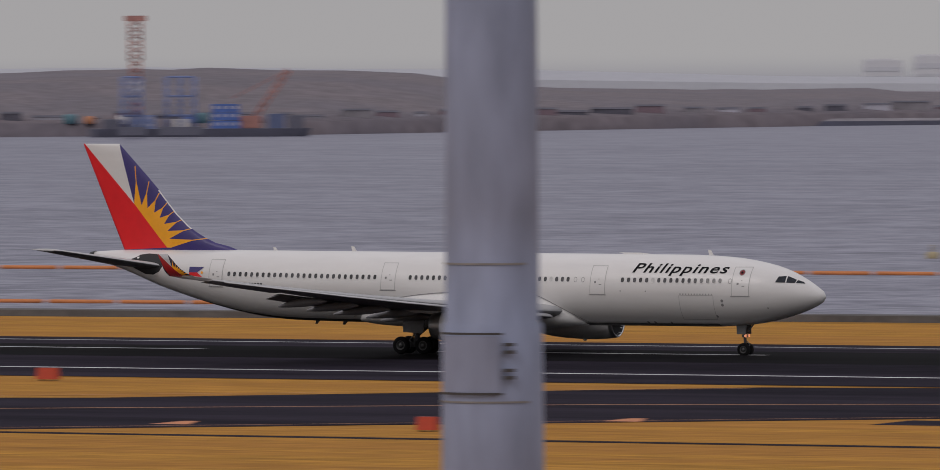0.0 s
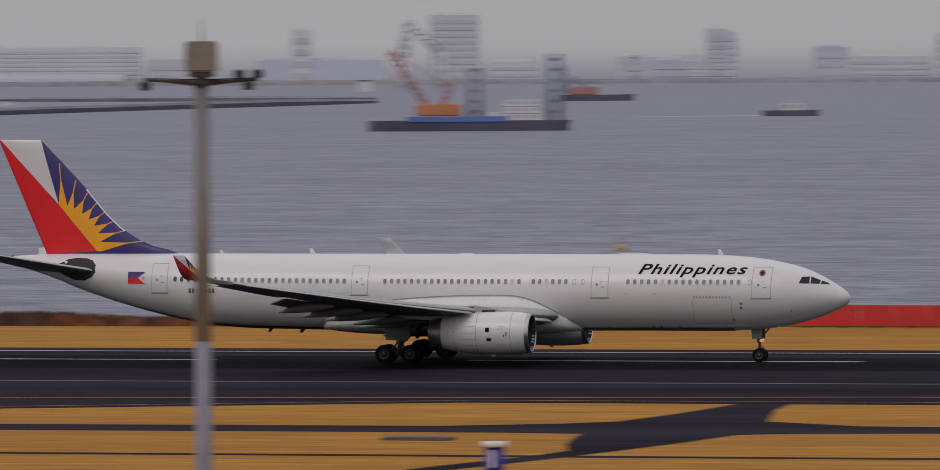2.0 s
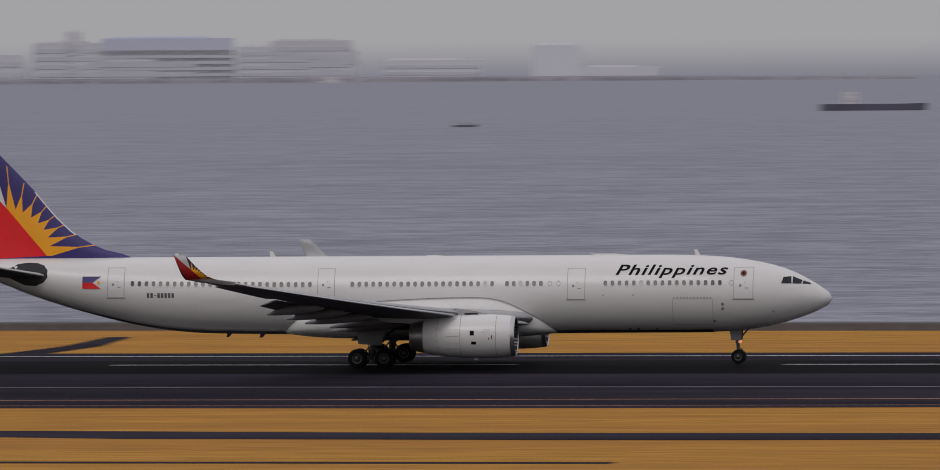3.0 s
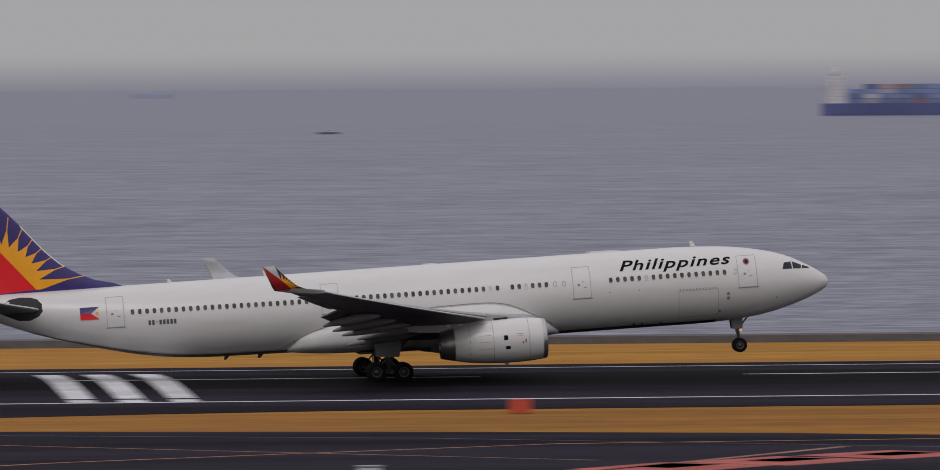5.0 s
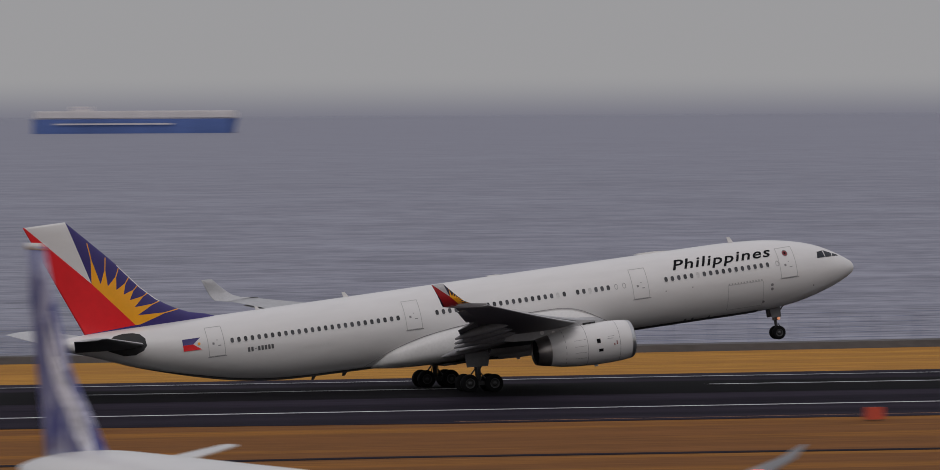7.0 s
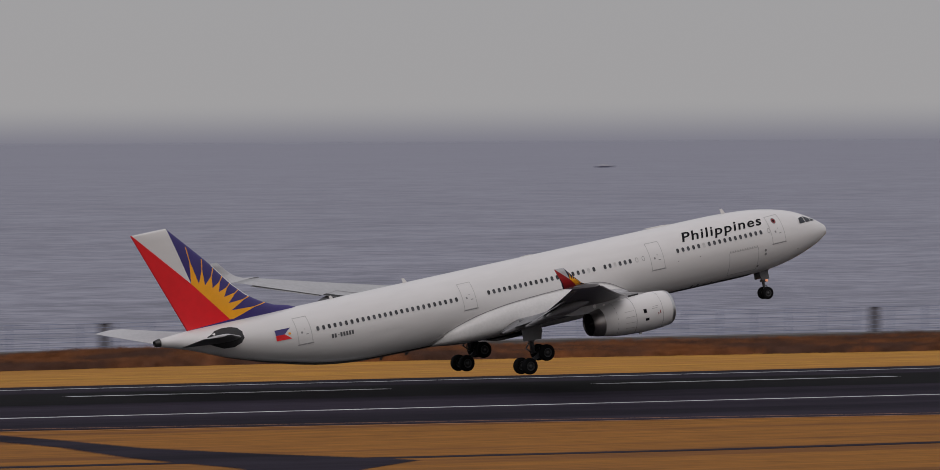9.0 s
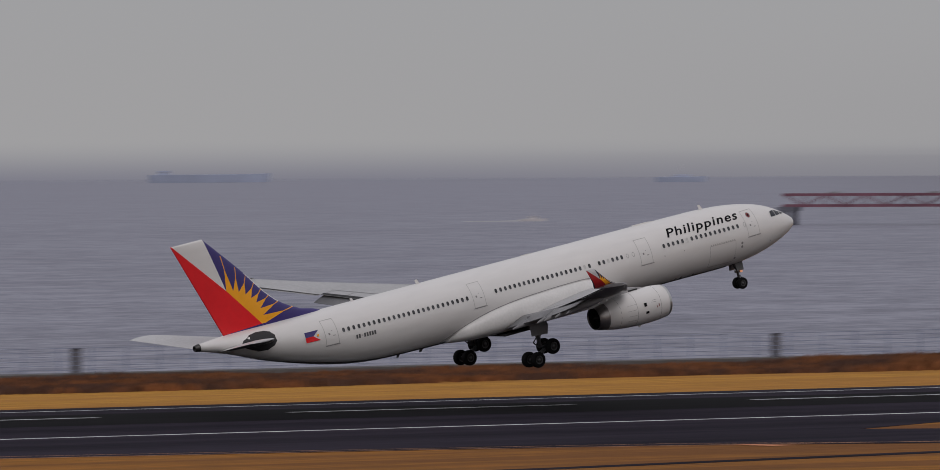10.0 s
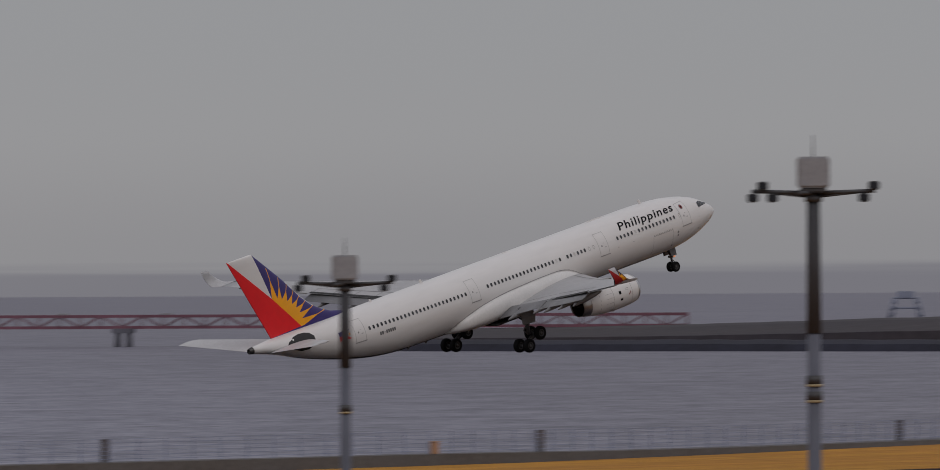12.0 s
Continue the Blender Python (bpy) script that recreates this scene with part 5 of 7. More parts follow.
    # cockpit windows
    for sgn in (-1, 1):
        for p0, p1, p2, p3 in (((-3.42, 5.95), (-2.68, 5.93), (-2.72, 6.44), (-3.26, 6.40)), ((-2.60, 5.93), (-2.00, 5.90), (-1.92, 6.14), (-2.62, 6.44)), ((-1.92, 5.90), (-1.28, 5.84), (-1.42, 5.97), (-1.84, 6.12))):
            b = bmesh.new()
            g = []
            for i in range(6):
                u = i / 5
                lo, hi = (p0[0] + (p1[0] - p0[0]) * u, p0[1] + (p1[1] - p0[1]) * u), (p3[0] + (p2[0] - p3[0]) * u, p3[1] + (p2[1] - p3[1]) * u)
                g.append([side(lo[0] + (hi[0] - lo[0]) * j / 5, lo[1] + (hi[1] - lo[1]) * j / 5, 0.03, sgn) for j in range(6)])
            skin(b, g, close=False)
            part("cockpit_window", b, "cockpit_glass", plane, "dark cockpit window")

    # flag patch and number bars near the tail
    fl_x0, fl_x1, fl_z0, fl_z1 = -55.15, -53.75, 5.78, 6.68
    zm, mid = (fl_z0 + fl_z1) / 2, fl_x0 + 0.80
    for m, pts in (("navy", ((fl_x0, zm), (fl_x0, fl_z1), (fl_x1, fl_z1), (fl_x1 - 0.62, zm))), ("red", ((fl_x0, fl_z0), (fl_x0, zm), (fl_x1 - 0.62, zm), (fl_x1, fl_z0)))):
        b = bmesh.new()
        on_side(b, pts, 0.045)
        part("flag_field", b, m, plane, "painted flag field")
    b = bmesh.new()
    b.faces.new([b.verts.new(side(fl_x1 - 0.17 + 0.11 * math.cos(2 * math.pi * i / 12), zm + 0.11 * math.sin(2 * math.pi * i / 12), 0.05)) for i in range(12)])
    part("flag_sun", b, "gold", plane)
    b = bmesh.new()
    for i in range(8):
        x = -50.25 + 0.265 * i
        if i == 2:
            patch(b, x + 0.03, x + 0.17, 5.27, 5.32, 0.014, 1, 1)
        else:
            patch(b, x, x + 0.18, 5.10, 5.45, 0.014, 1, 2)
    part("number_bars", b, "stencil_dark", plane, "dark bars of a registration mark")
    # faint stencil rows low on the rear fuselage
    for i in range(14):
        b = bmesh.new()
        patch(b, -46.2 + 0.2 * i, -46.08 + 0.2 * i, 4.92, 5.0, 0.012, 1, 1)
        part("stencil_bar", b, "belly_grey", plane)

    # lettering
    cu = bpy.data.curves.new("lettering", "FONT")
    cu.body, cu.size, cu.shear, cu.offset, cu.space_character, cu.resolution_u = "Philippines", 1.0, 0.32, 0.016, 1.13, 3
    tmp = bpy.data.objects.new("lettering_tmp", cu)
    scene.collection.objects.link(tmp)
    bpy.context.view_layer.update()
    me = bpy.data.meshes.new_from_object(tmp.evaluated_get(bpy.context.evaluated_depsgraph_get()))
    bpy.data.objects.remove(tmp)
    x_lo, x_hi = min(v.co.x for v in me.vertices), max(v.co.x for v in me.vertices)
    caps = max(v.co.y for v in me.vertices)
    b = bmesh.new()
    b.from_mesh(me)
    bmesh.ops.triangulate(b, faces=b.faces)
    bmesh.ops.subdivide_edges(b, edges=[e for e in b.edges if e.calc_length() > 0.25], cuts=2)
    for v in b.verts:
        v.co = side(-15.52 + (v.co.x - x_lo) / (x_hi - x_lo) * 8.25, 6.64 + v.co.y / caps * 0.72, 0.022)
    part("lettering", b, "black", plane, "black slanted word Philippines")

    build_fin(plane)
    # tailplane with its dark root plate
    for sgn in (-1, 1):
        st = []
        for y in (0.6, 1.6, 4, 7, 9.4, 9.75):
            u = (y - 1.4) / 8.35
            le, te = -57.9 - 5.3 * u, -63.4 - 2.3 * u
            st.append((sgn * y, le - (0.35 if y > 9.5 else 0), te, 6.75 + 0.165 * (y - 1.4), 0.095, -2))
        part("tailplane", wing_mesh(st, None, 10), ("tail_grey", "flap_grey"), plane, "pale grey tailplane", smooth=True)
        b = bmesh.new()
        edge_pts = ((-57.83, 6.62), (-57.85, 7.15), (-58.15, 7.5), (-58.65, 7.66), (-59.4, 7.70), (-60.15, 7.6), (-60.9, 7.25), (-61.3, 6.85), (-60.5, 6.42), (-59.6, 6.02), (-58.75, 5.98), (-58.12, 6.25))
        rings = []
        for k, off in ((1.0, 0.004), (0.97, 0.03), (0.68, 0.03), (0.35, 0.03)):
            rings.append([side(-59.2 + (x + 59.2) * k, 6.85 + (z - 6.85) * k, off, sgn) for x, z in edge_pts])
        skin(b, rings, cap1=True)
        bmesh.ops.recalc_face_normals(b, faces=b.faces)
        part("root_plate", b, "cavity", plane, "dark tailplane root plate", smooth=True)

    for sgn in (-1, 1):
        WINGS[sgn] = build_wing(plane, sgn)
        build_engine(plane, sgn)
    wheel = wheel_mesh(0.70, 0.50)
    for sgn in (-1, 1):
        build_main_gear(plane, sgn, wheel)
    b = boxed(-3.0, 1.4, -3.0, 3.0, 1.9, 2.02)
    part("gear_bay", b, "cavity", plane)

    # nose gear
    nx = GEAR_X - 6.75
    b = bmesh.new()
    rod(b, (nx, 0, 0.53), (nx - 0.12, 0, 2.7), 0.11, 0.15, 12)
    rod(b, (nx, -0.36, 0.53), (nx, 0.36, 0.53), 0.08, 0.08, 8)
    rod(b, (nx + 0.02, 0, 1.75), (nx + 0.75, 0, 2.6), 0.06, 0.06, 8)
    rod(b, (nx - 0.05, 0, 1.5), (nx - 0.55, 0, 2.6), 0.05, 0.05, 8)
    rod(b, (nx + 0.14, 0, 1.2), (nx + 0.36, 0, 0.9), 0.04, 0.04, 6)
    rod(b, (nx + 0.36, 0, 0.9), (nx + 0.10, 0, 0.6), 0.04, 0.04, 6)
    box(b, nx - 0.20, nx + 0.16, -0.28, 0.28, 1.50, 1.72)
    leg = part("nose_gear_leg", b, "strut", plane, "grey nose gear leg")
    nw = wheel_mesh(0.53, 0.33)
    for y in (-0.36, 0.36):
        shared("tyre", nw[0], leg, pose(nx, y, 0.53), "black nose-wheel tyre")
        shared("rim", nw[1], leg, pose(nx, y, 0.53))
    for y in (-0.30, 0.30):
        part("taxi_lamp", spun([(nx + 0.22, 0.10), (nx + 0.16, 0.13), (nx + 0.05, 0.09), (nx, 0.01)], 14, centre=(0, y, 1.62)), "lamp", leg, "lit landing lamp")
    for sgn in (-1, 1):
        b = bmesh.new()
        skin(b, [[(nx - 0.5, sgn * 0.55, 1.75), (nx + 0.25, sgn * 0.55, 1.75), (nx + 0.25, sgn * 0.60, 1.75), (nx - 0.5, sgn * 0.60, 1.75)], [(nx - 0.6, sgn * 0.42, 2.55), (nx + 0.3, sgn * 0.42, 2.55), (nx + 0.3, sgn * 0.47, 2.55), (nx - 0.6, sgn * 0.47, 2.55)]], cap0=True, cap1=True, smooth=False)
        bmesh.ops.recalc_face_normals(b, faces=b.faces)
        part("nose_gear_door", b, "flap_grey", plane)
    # dark keel strip: the shade under the belly is put into its colour
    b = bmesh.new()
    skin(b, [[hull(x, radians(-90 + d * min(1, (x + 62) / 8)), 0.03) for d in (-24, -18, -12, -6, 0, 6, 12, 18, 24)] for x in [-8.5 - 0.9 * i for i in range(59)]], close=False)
    part("keel_panel", b, "grime", plane, "belly keel strip with shade painted in", smooth=True)
    return plane


WINGS = {}
airliner = build_airliner()


# ---- far shore, ships and works on the water ----
def lattice(bm, a, b, w, bars, r=0.25, mat=0):
    """A square lattice mast or boom from a to b."""
    a, b = Vector(a), Vector(b)
    q = (b - a).to_track_quat("Z", "Y")
    cs = [q @ Vector((sx * w / 2, sy * w / 2, 0)) for sx, sy in ((-1, -1), (1, -1), (1, 1), (-1, 1))]
    for c_ in cs:
        rod(bm, a + c_, b + c_, r, r, 5, mat)
    for i in range(bars):
        p, p2 = a.lerp(b, i / bars), a.lerp(b, (i + 1) / bars)
        for k in range(4):
            rod(bm, p + cs[k], p2 + cs[(k + 1) % 4], r * 0.7, r * 0.7, 4, mat)


def facing(deg, dist, z=SEA):
    """A pose on the water whose x axis runs across the line of sight."""
    return Matrix.Translation(bearing(deg, dist, z)) @ pose(0, 0, 0, 0, 0, -deg)


def hull_mesh(length, beam, draft_h, bow=0.16, stern=0.05, sheer=0.12):
    bm = bmesh.new()
    rings = []
    for u in (0, 0.03, 0.10, 0.3, 0.6, 0.8, 0.9, 0.96, 1.0):
        w = beam / 2 * (min(1, (u + 0.35 * stern) / (stern + 1e-6)) if u < stern else 1) * (1 if u < 1 - bow else max(0.06, 1 - ((u - 1 + bow) / bow) ** 1.7))
        h_ = draft_h * (1 + sheer * max(0, (u - 0.6) / 0.4) ** 2)
        x = (u - 0.5) * length
        rings.append([(x, -w, h_), (x - (0.02 * length if u > 0.9 else 0), -w * 0.8, -1.0), (x - (0.02 * length if u > 0.9 else 0), w * 0.8, -1.0), (x, w, h_)])
    skin(bm, rings, cap0=True, cap1=True, smooth=False)
    bmesh.ops.recalc_face_normals(bm, faces=bm.faces)
    return bm


def house(parent, x, w, d, z0, floors, fh, m="super_white", name="deckhouse"):
    """A stepped block of cabins with window bands and a bridge."""
    b = bmesh.new()
    for i in range(floors):
        k = 1 - 0.05 * i
        box(b, x - w / 2 * k, x + w / 2 * k, -d / 2 * k, d / 2 * k, z0 + i * fh, z0 + (i + 1) * fh - 0.15)
    h_ = part(name, b, m, parent)
    b = bmesh.new()
    for i in range(floors):
        k = 1 - 0.05 * i
        n = max(2, int(w / 2.2))
        for j in range(n):
            xx = x - w / 2 * k + w * k * (j + 0.5) / n
            box(b, xx - 0.5, xx + 0.5, -d / 2 * k - 0.05, -d / 2 * k + 0.02, z0 + i * fh + 0.35 * fh, z0 + i * fh + 0.72 * fh)
    tagged(part("porthole_row", b, "container_b", h_), kind="stuff")
    return h_


def build_ships():
    # container feeder with stacked boxes
    s = thing("container_ship", "blue container ship stacked with boxes, far out in haze", "ship", facing(8.651, 3272))
    part("hull", hull_mesh(78, 14, 4.4), "hull_navy", s, "deep blue hull")
    house(s, -33.5, 5.6, 11, 4.4, 4, 2.5)
    b = bmesh.new()
    rod(b, (-33.5, 0, 14.3), (-33.5, 0, 17.5), 0.7, 0.4, 8)
    rod(b, (-35.0, 0, 14.3), (-35.0, 0, 16.5), 0.9, 0.9, 8)
    part("funnel_and_mast", b, "super_white", s)
    heights = (3, 4, 4, 4, 4, 4, 3, 4, 3, 2, 1)
    rng = random.Random(4)
    for i, n in enumerate(heights):
        for j in range(n):
            b = boxed(-29.5 + 5.8 * i, -29.5 + 5.8 * i + 5.6, -6, 6, 4.4 + 1.75 * j, 4.4 + 1.75 * j + 1.65)
            part("container", b, rng.choice(("container_a", "container_a", "container_a", "container_b", "container_c")), s)
    # long blue barge-like carrier ahead of it
    s = thing("cargo_barge", "low blue cargo barge under way in haze", "ship", facing(10.27, 3663))
    part("hull", hull_mesh(31, 7, 3.0), "hull_navy", s)
    house(s, -12, 4, 5, 3.0, 1, 1.4)
    # car carrier
    s = thing("car_carrier", "blue and white slab-sided car carrier in haze", "ship", facing(16.066, 3900))
    part("hull", hull_mesh(88, 17, 6.2, 0.05, 0.03, 0), "hull_blue", s, "blue slab-sided hull")
    part("upper_hull", boxed(-43, 43.5, -8.6, 8.6, 6.22, 9.6, bevel=0.5), "super_white", s, "white upper hull")
    part("ship_stripe", boxed(-34.5, 16, -8.75, -8.5, 3.7, 4.4), "super_white", s, "white band on the hull")
    house(s, -23, 9, 12, 9.6, 1, 2.1)
    # ferry
    s = thing("ferry", "small white ferry with a red waistline in haze", "ship", facing(13.864, 4286))
    part("hull", hull_mesh(66, 11, 4.6), "super_white", s)
    part("ship_stripe", boxed(-30, 27, -5.62, -5.3, 2.6, 3.0), "crane_red", s, "red waistline")
    house(s, -2, 50, 9, 4.6, 1, 2.6)
    house(s, 22, 12, 8, 7.2, 1, 2.6, name="wheelhouse")
    b = bmesh.new()
    rod(b, (-14, 0, 7.1), (-14.5, 0, 11), 3.2, 2.6, 8)
    part("funnel", b, "super_white", s)
    # coaster
    s = thing("coaster", "bright blue coaster with white stern house", "ship", facing(2.164, 2963))
    part("hull", hull_mesh(41, 8, 3.4), "hull_blue", s, "bright blue hull")
    house(s, -14, 7, 6, 3.4, 2, 1.9)
    b = bmesh.new()
    rod(b, (14, 0, 3.4), (14, 0, 6.5), 0.25, 0.2, 6)
    part("foremast", b, "super_white", s)
    # tanker on the horizon
    s = thing("tanker", "blue-grey tanker fading into haze", "ship", facing(32.911, 4776))
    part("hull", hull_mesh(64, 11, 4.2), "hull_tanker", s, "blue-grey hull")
    house(s, -24, 7, 8, 4.2, 1, 2.2, "hull_tanker")
    # dark barge
    s = thing("flat_barge", "low dark flat barge on the water", "ship", facing(-4.87, 3056))
    part("hull", hull_mesh(36, 9, 2.2), "hull_dark", s)
    house(s, -8, 5, 4, 2.2, 2, 2.0)
    # working boats
    for deg, d, ln, wake, lab in ((-11.795, 2982, 19, 1, "small dark motor boat with a pale cabin and wake"), (-17.813, 2701, 8, 1, "small white motor boat with a wake"), (-8.3, 4600, 14, 0, "small pale boat in haze"), (-7.449, 2634, 7, 0, "small dark boat on the bay"),
                                  (4.856, 2757, 6.5, 0, "small dark boat on the bay"), (3.744, 4400, 20, 0, "distant low ship in haze"), (34.948, 2790, 8, 1, "small pale motor boat with a wake"), (30.361, 3369, 6, 0, "small dark boat on the bay"), (35.884, 4600, 26, 0, "distant low ship in haze")):
        s = thing("motor_boat", lab, "boat", facing(deg, d), group="small boats on the bay")
        part("hull", hull_mesh(ln, ln * 0.3, ln * 0.10), "hull_dark" if "dark" in lab else "hull_tanker" if "low" in lab else "super_white", s)
        house(s, ln * 0.02, ln * 0.34, ln * 0.2, ln * 0.10, 1, ln * (0.05 if "low" in lab else 0.13), "hull_tanker" if "low" in lab else "super_white")
        b = bmesh.new()
        rod(b, (0, 0, ln * 0.2), (0, 0, ln * 0.36), 0.06, 0.05, 5)
        part("mast", b, "super_white", s)
        if wake:
            b = bmesh.new()
            for k in range(12):
                x0 = -ln * 0.45 - k * ln * 0.18
                box(b, x0 - ln * 0.17, x0, -0.3 - 0.1 * k, 0.3 + 0.1 * k, 0.02, 0.10 + 0.25 * math.exp(-k / 4))
            part("wake", b, "sign_white", s, "white wake")


def build_crane_works():
    # reclaimed spoil land with works in front
    bm = bmesh.new()
    rings = []
    rng = random.Random(2)
    for i in range(61):
        deg = -31.5 + i * (13.2 / 60)
        top = np.interp(deg, (-31.5, -27.9, -26.9, -25.6, -24.85, -24.4, -23.8, -22.5, -22.3, -19.5, -18.3), (13.5, 14.0, 15.2, 14.2, 9.5, 6.0, 5.0, 4.8, 2.2, 1.5, -2.0)) + rng.uniform(-0.7, 0.7)
        d = np.interp(deg, (-31.5, -26, -22, -18.3), (2830, 2900, 3160, 3330))
        rings.append([bearing(deg, d, SEA - 1), bearing(deg, d + 3, min(top, -1.0)), bearing(deg, d + 60, min(top, 1.5 + rng.uniform(-0.5, 0.5))), bearing(deg, d + 160, top * 0.75), bearing(deg, d + 330, top), bearing(deg, d + 700, top * 0.8), bearing(deg, d + 800, SEA - 1)])
    skin(bm, rings, close=False, smooth=True)
    ob = part("spoil_bank", bm, ("spoil",))
    tagged(ob, "long brown spoil bank on reclaimed land", "land", kind="structure")
    # low quay clutter
    rng = random.Random(7)
    for i in range(44):
        deg = -29.5 + i * 0.235 + rng.uniform(-0.05, 0.05)
        d = np.interp(deg, (-31.5, -26, -22, -18.3), (2830, 2900, 3160, 3330)) + 30
        w, h_ = rng.uniform(3, 15), rng.uniform(0.8, 2.8)
        s = thing("site_shed", "low grey works shed on the spoil quay", "shed", facing(deg, d, -1.2), group="works sheds on the quay")
        part("body", boxed(-w / 2, w / 2, -3, 3, 0, h_ + 1), rng.choice(("container_b", "rock", "spoil_grey", "hull_brown", "spoil_grey")), s)
        b = bmesh.new()
        skin(b, [[(x, -3.2, h_ + 1), (x, 0, h_ + 1.6), (x, 3.2, h_ + 1)] for x in (-w / 2 - 0.2, w / 2 + 0.2)], close=False, smooth=False)
        part("roof", b, "rock", s)
    rng = random.Random(19)
    for i, (dx, m) in enumerate(((118, "teal_paint"), (318, "crane_blue"), (338, "teal_paint"), (360, "super_white"), (392, "teal_paint"), (430, "hull_brown"), (150, "hull_orange"), (205, "super_white"))):
        s = thing("storage_tank", "small painted storage tank on the works quay", "tank", facing(-27.968 + dx * 0.0037959, 2885, -1.0), group="tanks on the works quay")
        w, h_ = rng.uniform(1.5, 2.6), rng.uniform(1.4, 2.8)
        part("body", spun([(0, 0.05), (0, w), (h_, w), (h_ + 0.5, w * 0.7), (h_ + 0.6, 0.05)], 14, axis="z"), m, s)
        b = bmesh.new()
        rod(b, (w * 0.4, -w * 0.9, 0), (w * 0.4, -w * 0.95, h_ + 0.9), 0.12, 0.12, 5)
        part("ladder", b, "crane_grey", s)
    # tower crane, red and white
    s = thing("tower_crane", "red and white lattice tower crane on the far shore", "crane", facing(-27.107, 2860, -2))
    for i in range(5):
        b = bmesh.new()
        lattice(b, (0, 0, 2 + i * 6.4), (0, 0, 2 + (i + 1) * 6.4), 3.4 if i < 3 else 4.2, 3, 0.32)
        part("mast_section", b, "crane_red" if i % 2 == 0 or i > 2 else "super_white", s)
    b = boxed(-3.4, 3.4, -1.5, 1.5, 33.5, 35.2)
    part("head", b, "crane_red", s)
    # pile frames
    for x, w in ((220, 5.5), (301, 8.5)):
        s = thing("pile_frame", "pale blue steel piling frame on a barge", "crane", facing(-27.968 + x * 0.0037959, 2820, SEA + 3))
        b = bmesh.new()
        for sx in (-1, 0, 1):
            lattice(b, (sx * w / 2, 0, 0), (sx * w / 2, 0, 16), 1.2, 5, 0.22)
        for z in (4, 10, 16):
            rod(b, (-w / 2, 0, z), (w / 2, 0, z), 0.35, 0.35, 5)
        part("frame", b, "container_a", s, "pale blue lattice frame")
        part("base_box", boxed(-w * 0.8, w * 0.8, -3, 3, -2, 0.5), "hull_dark", s)
    # work barge under them
    s = thing("work_barge", "dark work barge with blue cabins and a red crane boom", "ship", facing(-26.702, 2859))
    part("hull", hull_mesh(70, 14, 2.6, 0.03, 0.02, 0), "hull_dark", s)
    house(s, 8, 9.5, 8, 2.6, 3, 2.6, "crane_blue")
    house(s, -18, 8, 7, 2.6, 2, 2.2, "container_a")
    b = bmesh.new()
    lattice(b, (15, 0, 3), (28, 0, 21), 1.6, 9, 0.24)
    rod(b, (28, 0, 21), (10, 0, 12), 0.15, 0.15, 4)
    part("boom", b, "crane_red", s, "red lattice boom")
    part("engine_house", boxed(11, 19, -3, 3, 2.6, 6.5, bevel=0.2), "crane_red", s)
    for x, m, h_ in ((24, "container_a", 4.5), (30, "hull_dark", 4.0), (-6, "super_white", 3.0), (-28, "hull_dark", 3)):
        part("deck_cargo", boxed(x - 2.5, x + 2.5, -3, 3, 2.6, 2.6 + h_), m, s)
    # crane ship with blue house on a long brown hull
    s = thing("crane_ship", "long purple-brown work ship with a stepped blue house", "ship", facing(-20.573, 3018))
    part("hull", hull_mesh(111, 18, 3.4, 0.03, 0.02, 0), "hull_purple", s, "dark purple-brown hull")
    part("rubbing_strake", boxed(-54, 54, -9.3, -8.8, 3.35, 3.75), "hull_orange", s, "orange deck edge")
    house(s, -36, 20, 10, 3.8, 2, 2.9, "hull_navy")
    house(s, -38.5, 8, 8, 9.6, 2, 2.6, "super_white", name="middle_house")
    house(s, -39, 10, 8, 14.8, 2, 2.1, "crane_blue", name="wheelhouse")
    b = spun([(9.4, 2.6), (10.4, 3.0), (13, 2.6), (14.4, 0.3)], 14, axis="z", centre=(-31.5, -2, 0))
    part("drum", b, "drum_ochre", s, "ochre winch drum")
    for x in (-48.5, -51.5):
        b = bmesh.new()
        lattice(b, (x, 0, 3.4), (x, 0, 15), 1.8, 5, 0.3)
        part("mast", b, "crane_grey", s)
    for i in range(9):
        part("deck_cargo", boxed(-20 + i * 8, -15 + i * 8, -4, 4, 3.5, 4.4 + (i * 7 % 3) * 0.5), "hull_purple" if i % 2 else "container_b", s)
    # floating crane with orange machinery
    s = thing("floating_crane", "floating crane barge with orange machinery and dark legs", "ship", facing(-13.821, 2614))
    part("hull", hull_mesh(58.5, 14, 3.0, 0.03, 0.02, 0), "hull_dark", s, "dark hull")
    part("deck_band", boxed(-18, 11, -7.25, -6.9, 2.7, 4.2), "hull_blue", s, "bright blue deck band")
    part("engine_house", boxed(-15.5, -2.5, -4, 4, 4.3, 7.6, bevel=0.3), "hull_orange", s, "orange engine house")
    b = bmesh.new()
    lattice(b, (-12, 0, 6.5), (-23, 0, 23), 1.5, 10, 0.24)
    rod(b, (-23, 0, 23), (-6, 0, 13), 0.14, 0.14, 4)
    part("boom", b, "crane_red", s, "red lattice boom")
    b = bmesh.new()
    lattice(b, (-8, 0, 7), (-5, 0, 14), 1.4, 4, 0.22)
    part("gantry", b, "crane_red", s)
    for x, top in ((1.5, 18), (24.5, 22)):
        b = bmesh.new()
        for sx in (-1.7, 1.7):
            rod(b, (x + sx, 0, 3), (x + sx, 0, top), 0.75, 0.75, 8)
        for z in range(5, int(top), 3):
            box(b, x - 1.7, x + 1.7, -0.5, 0.5, z, z + 0.9)
        part("spud_leg", b, "crane_grey", s, "dark ribbed spud legs")
    house(s, 15, 12, 9, 3.0, 3, 2.0)
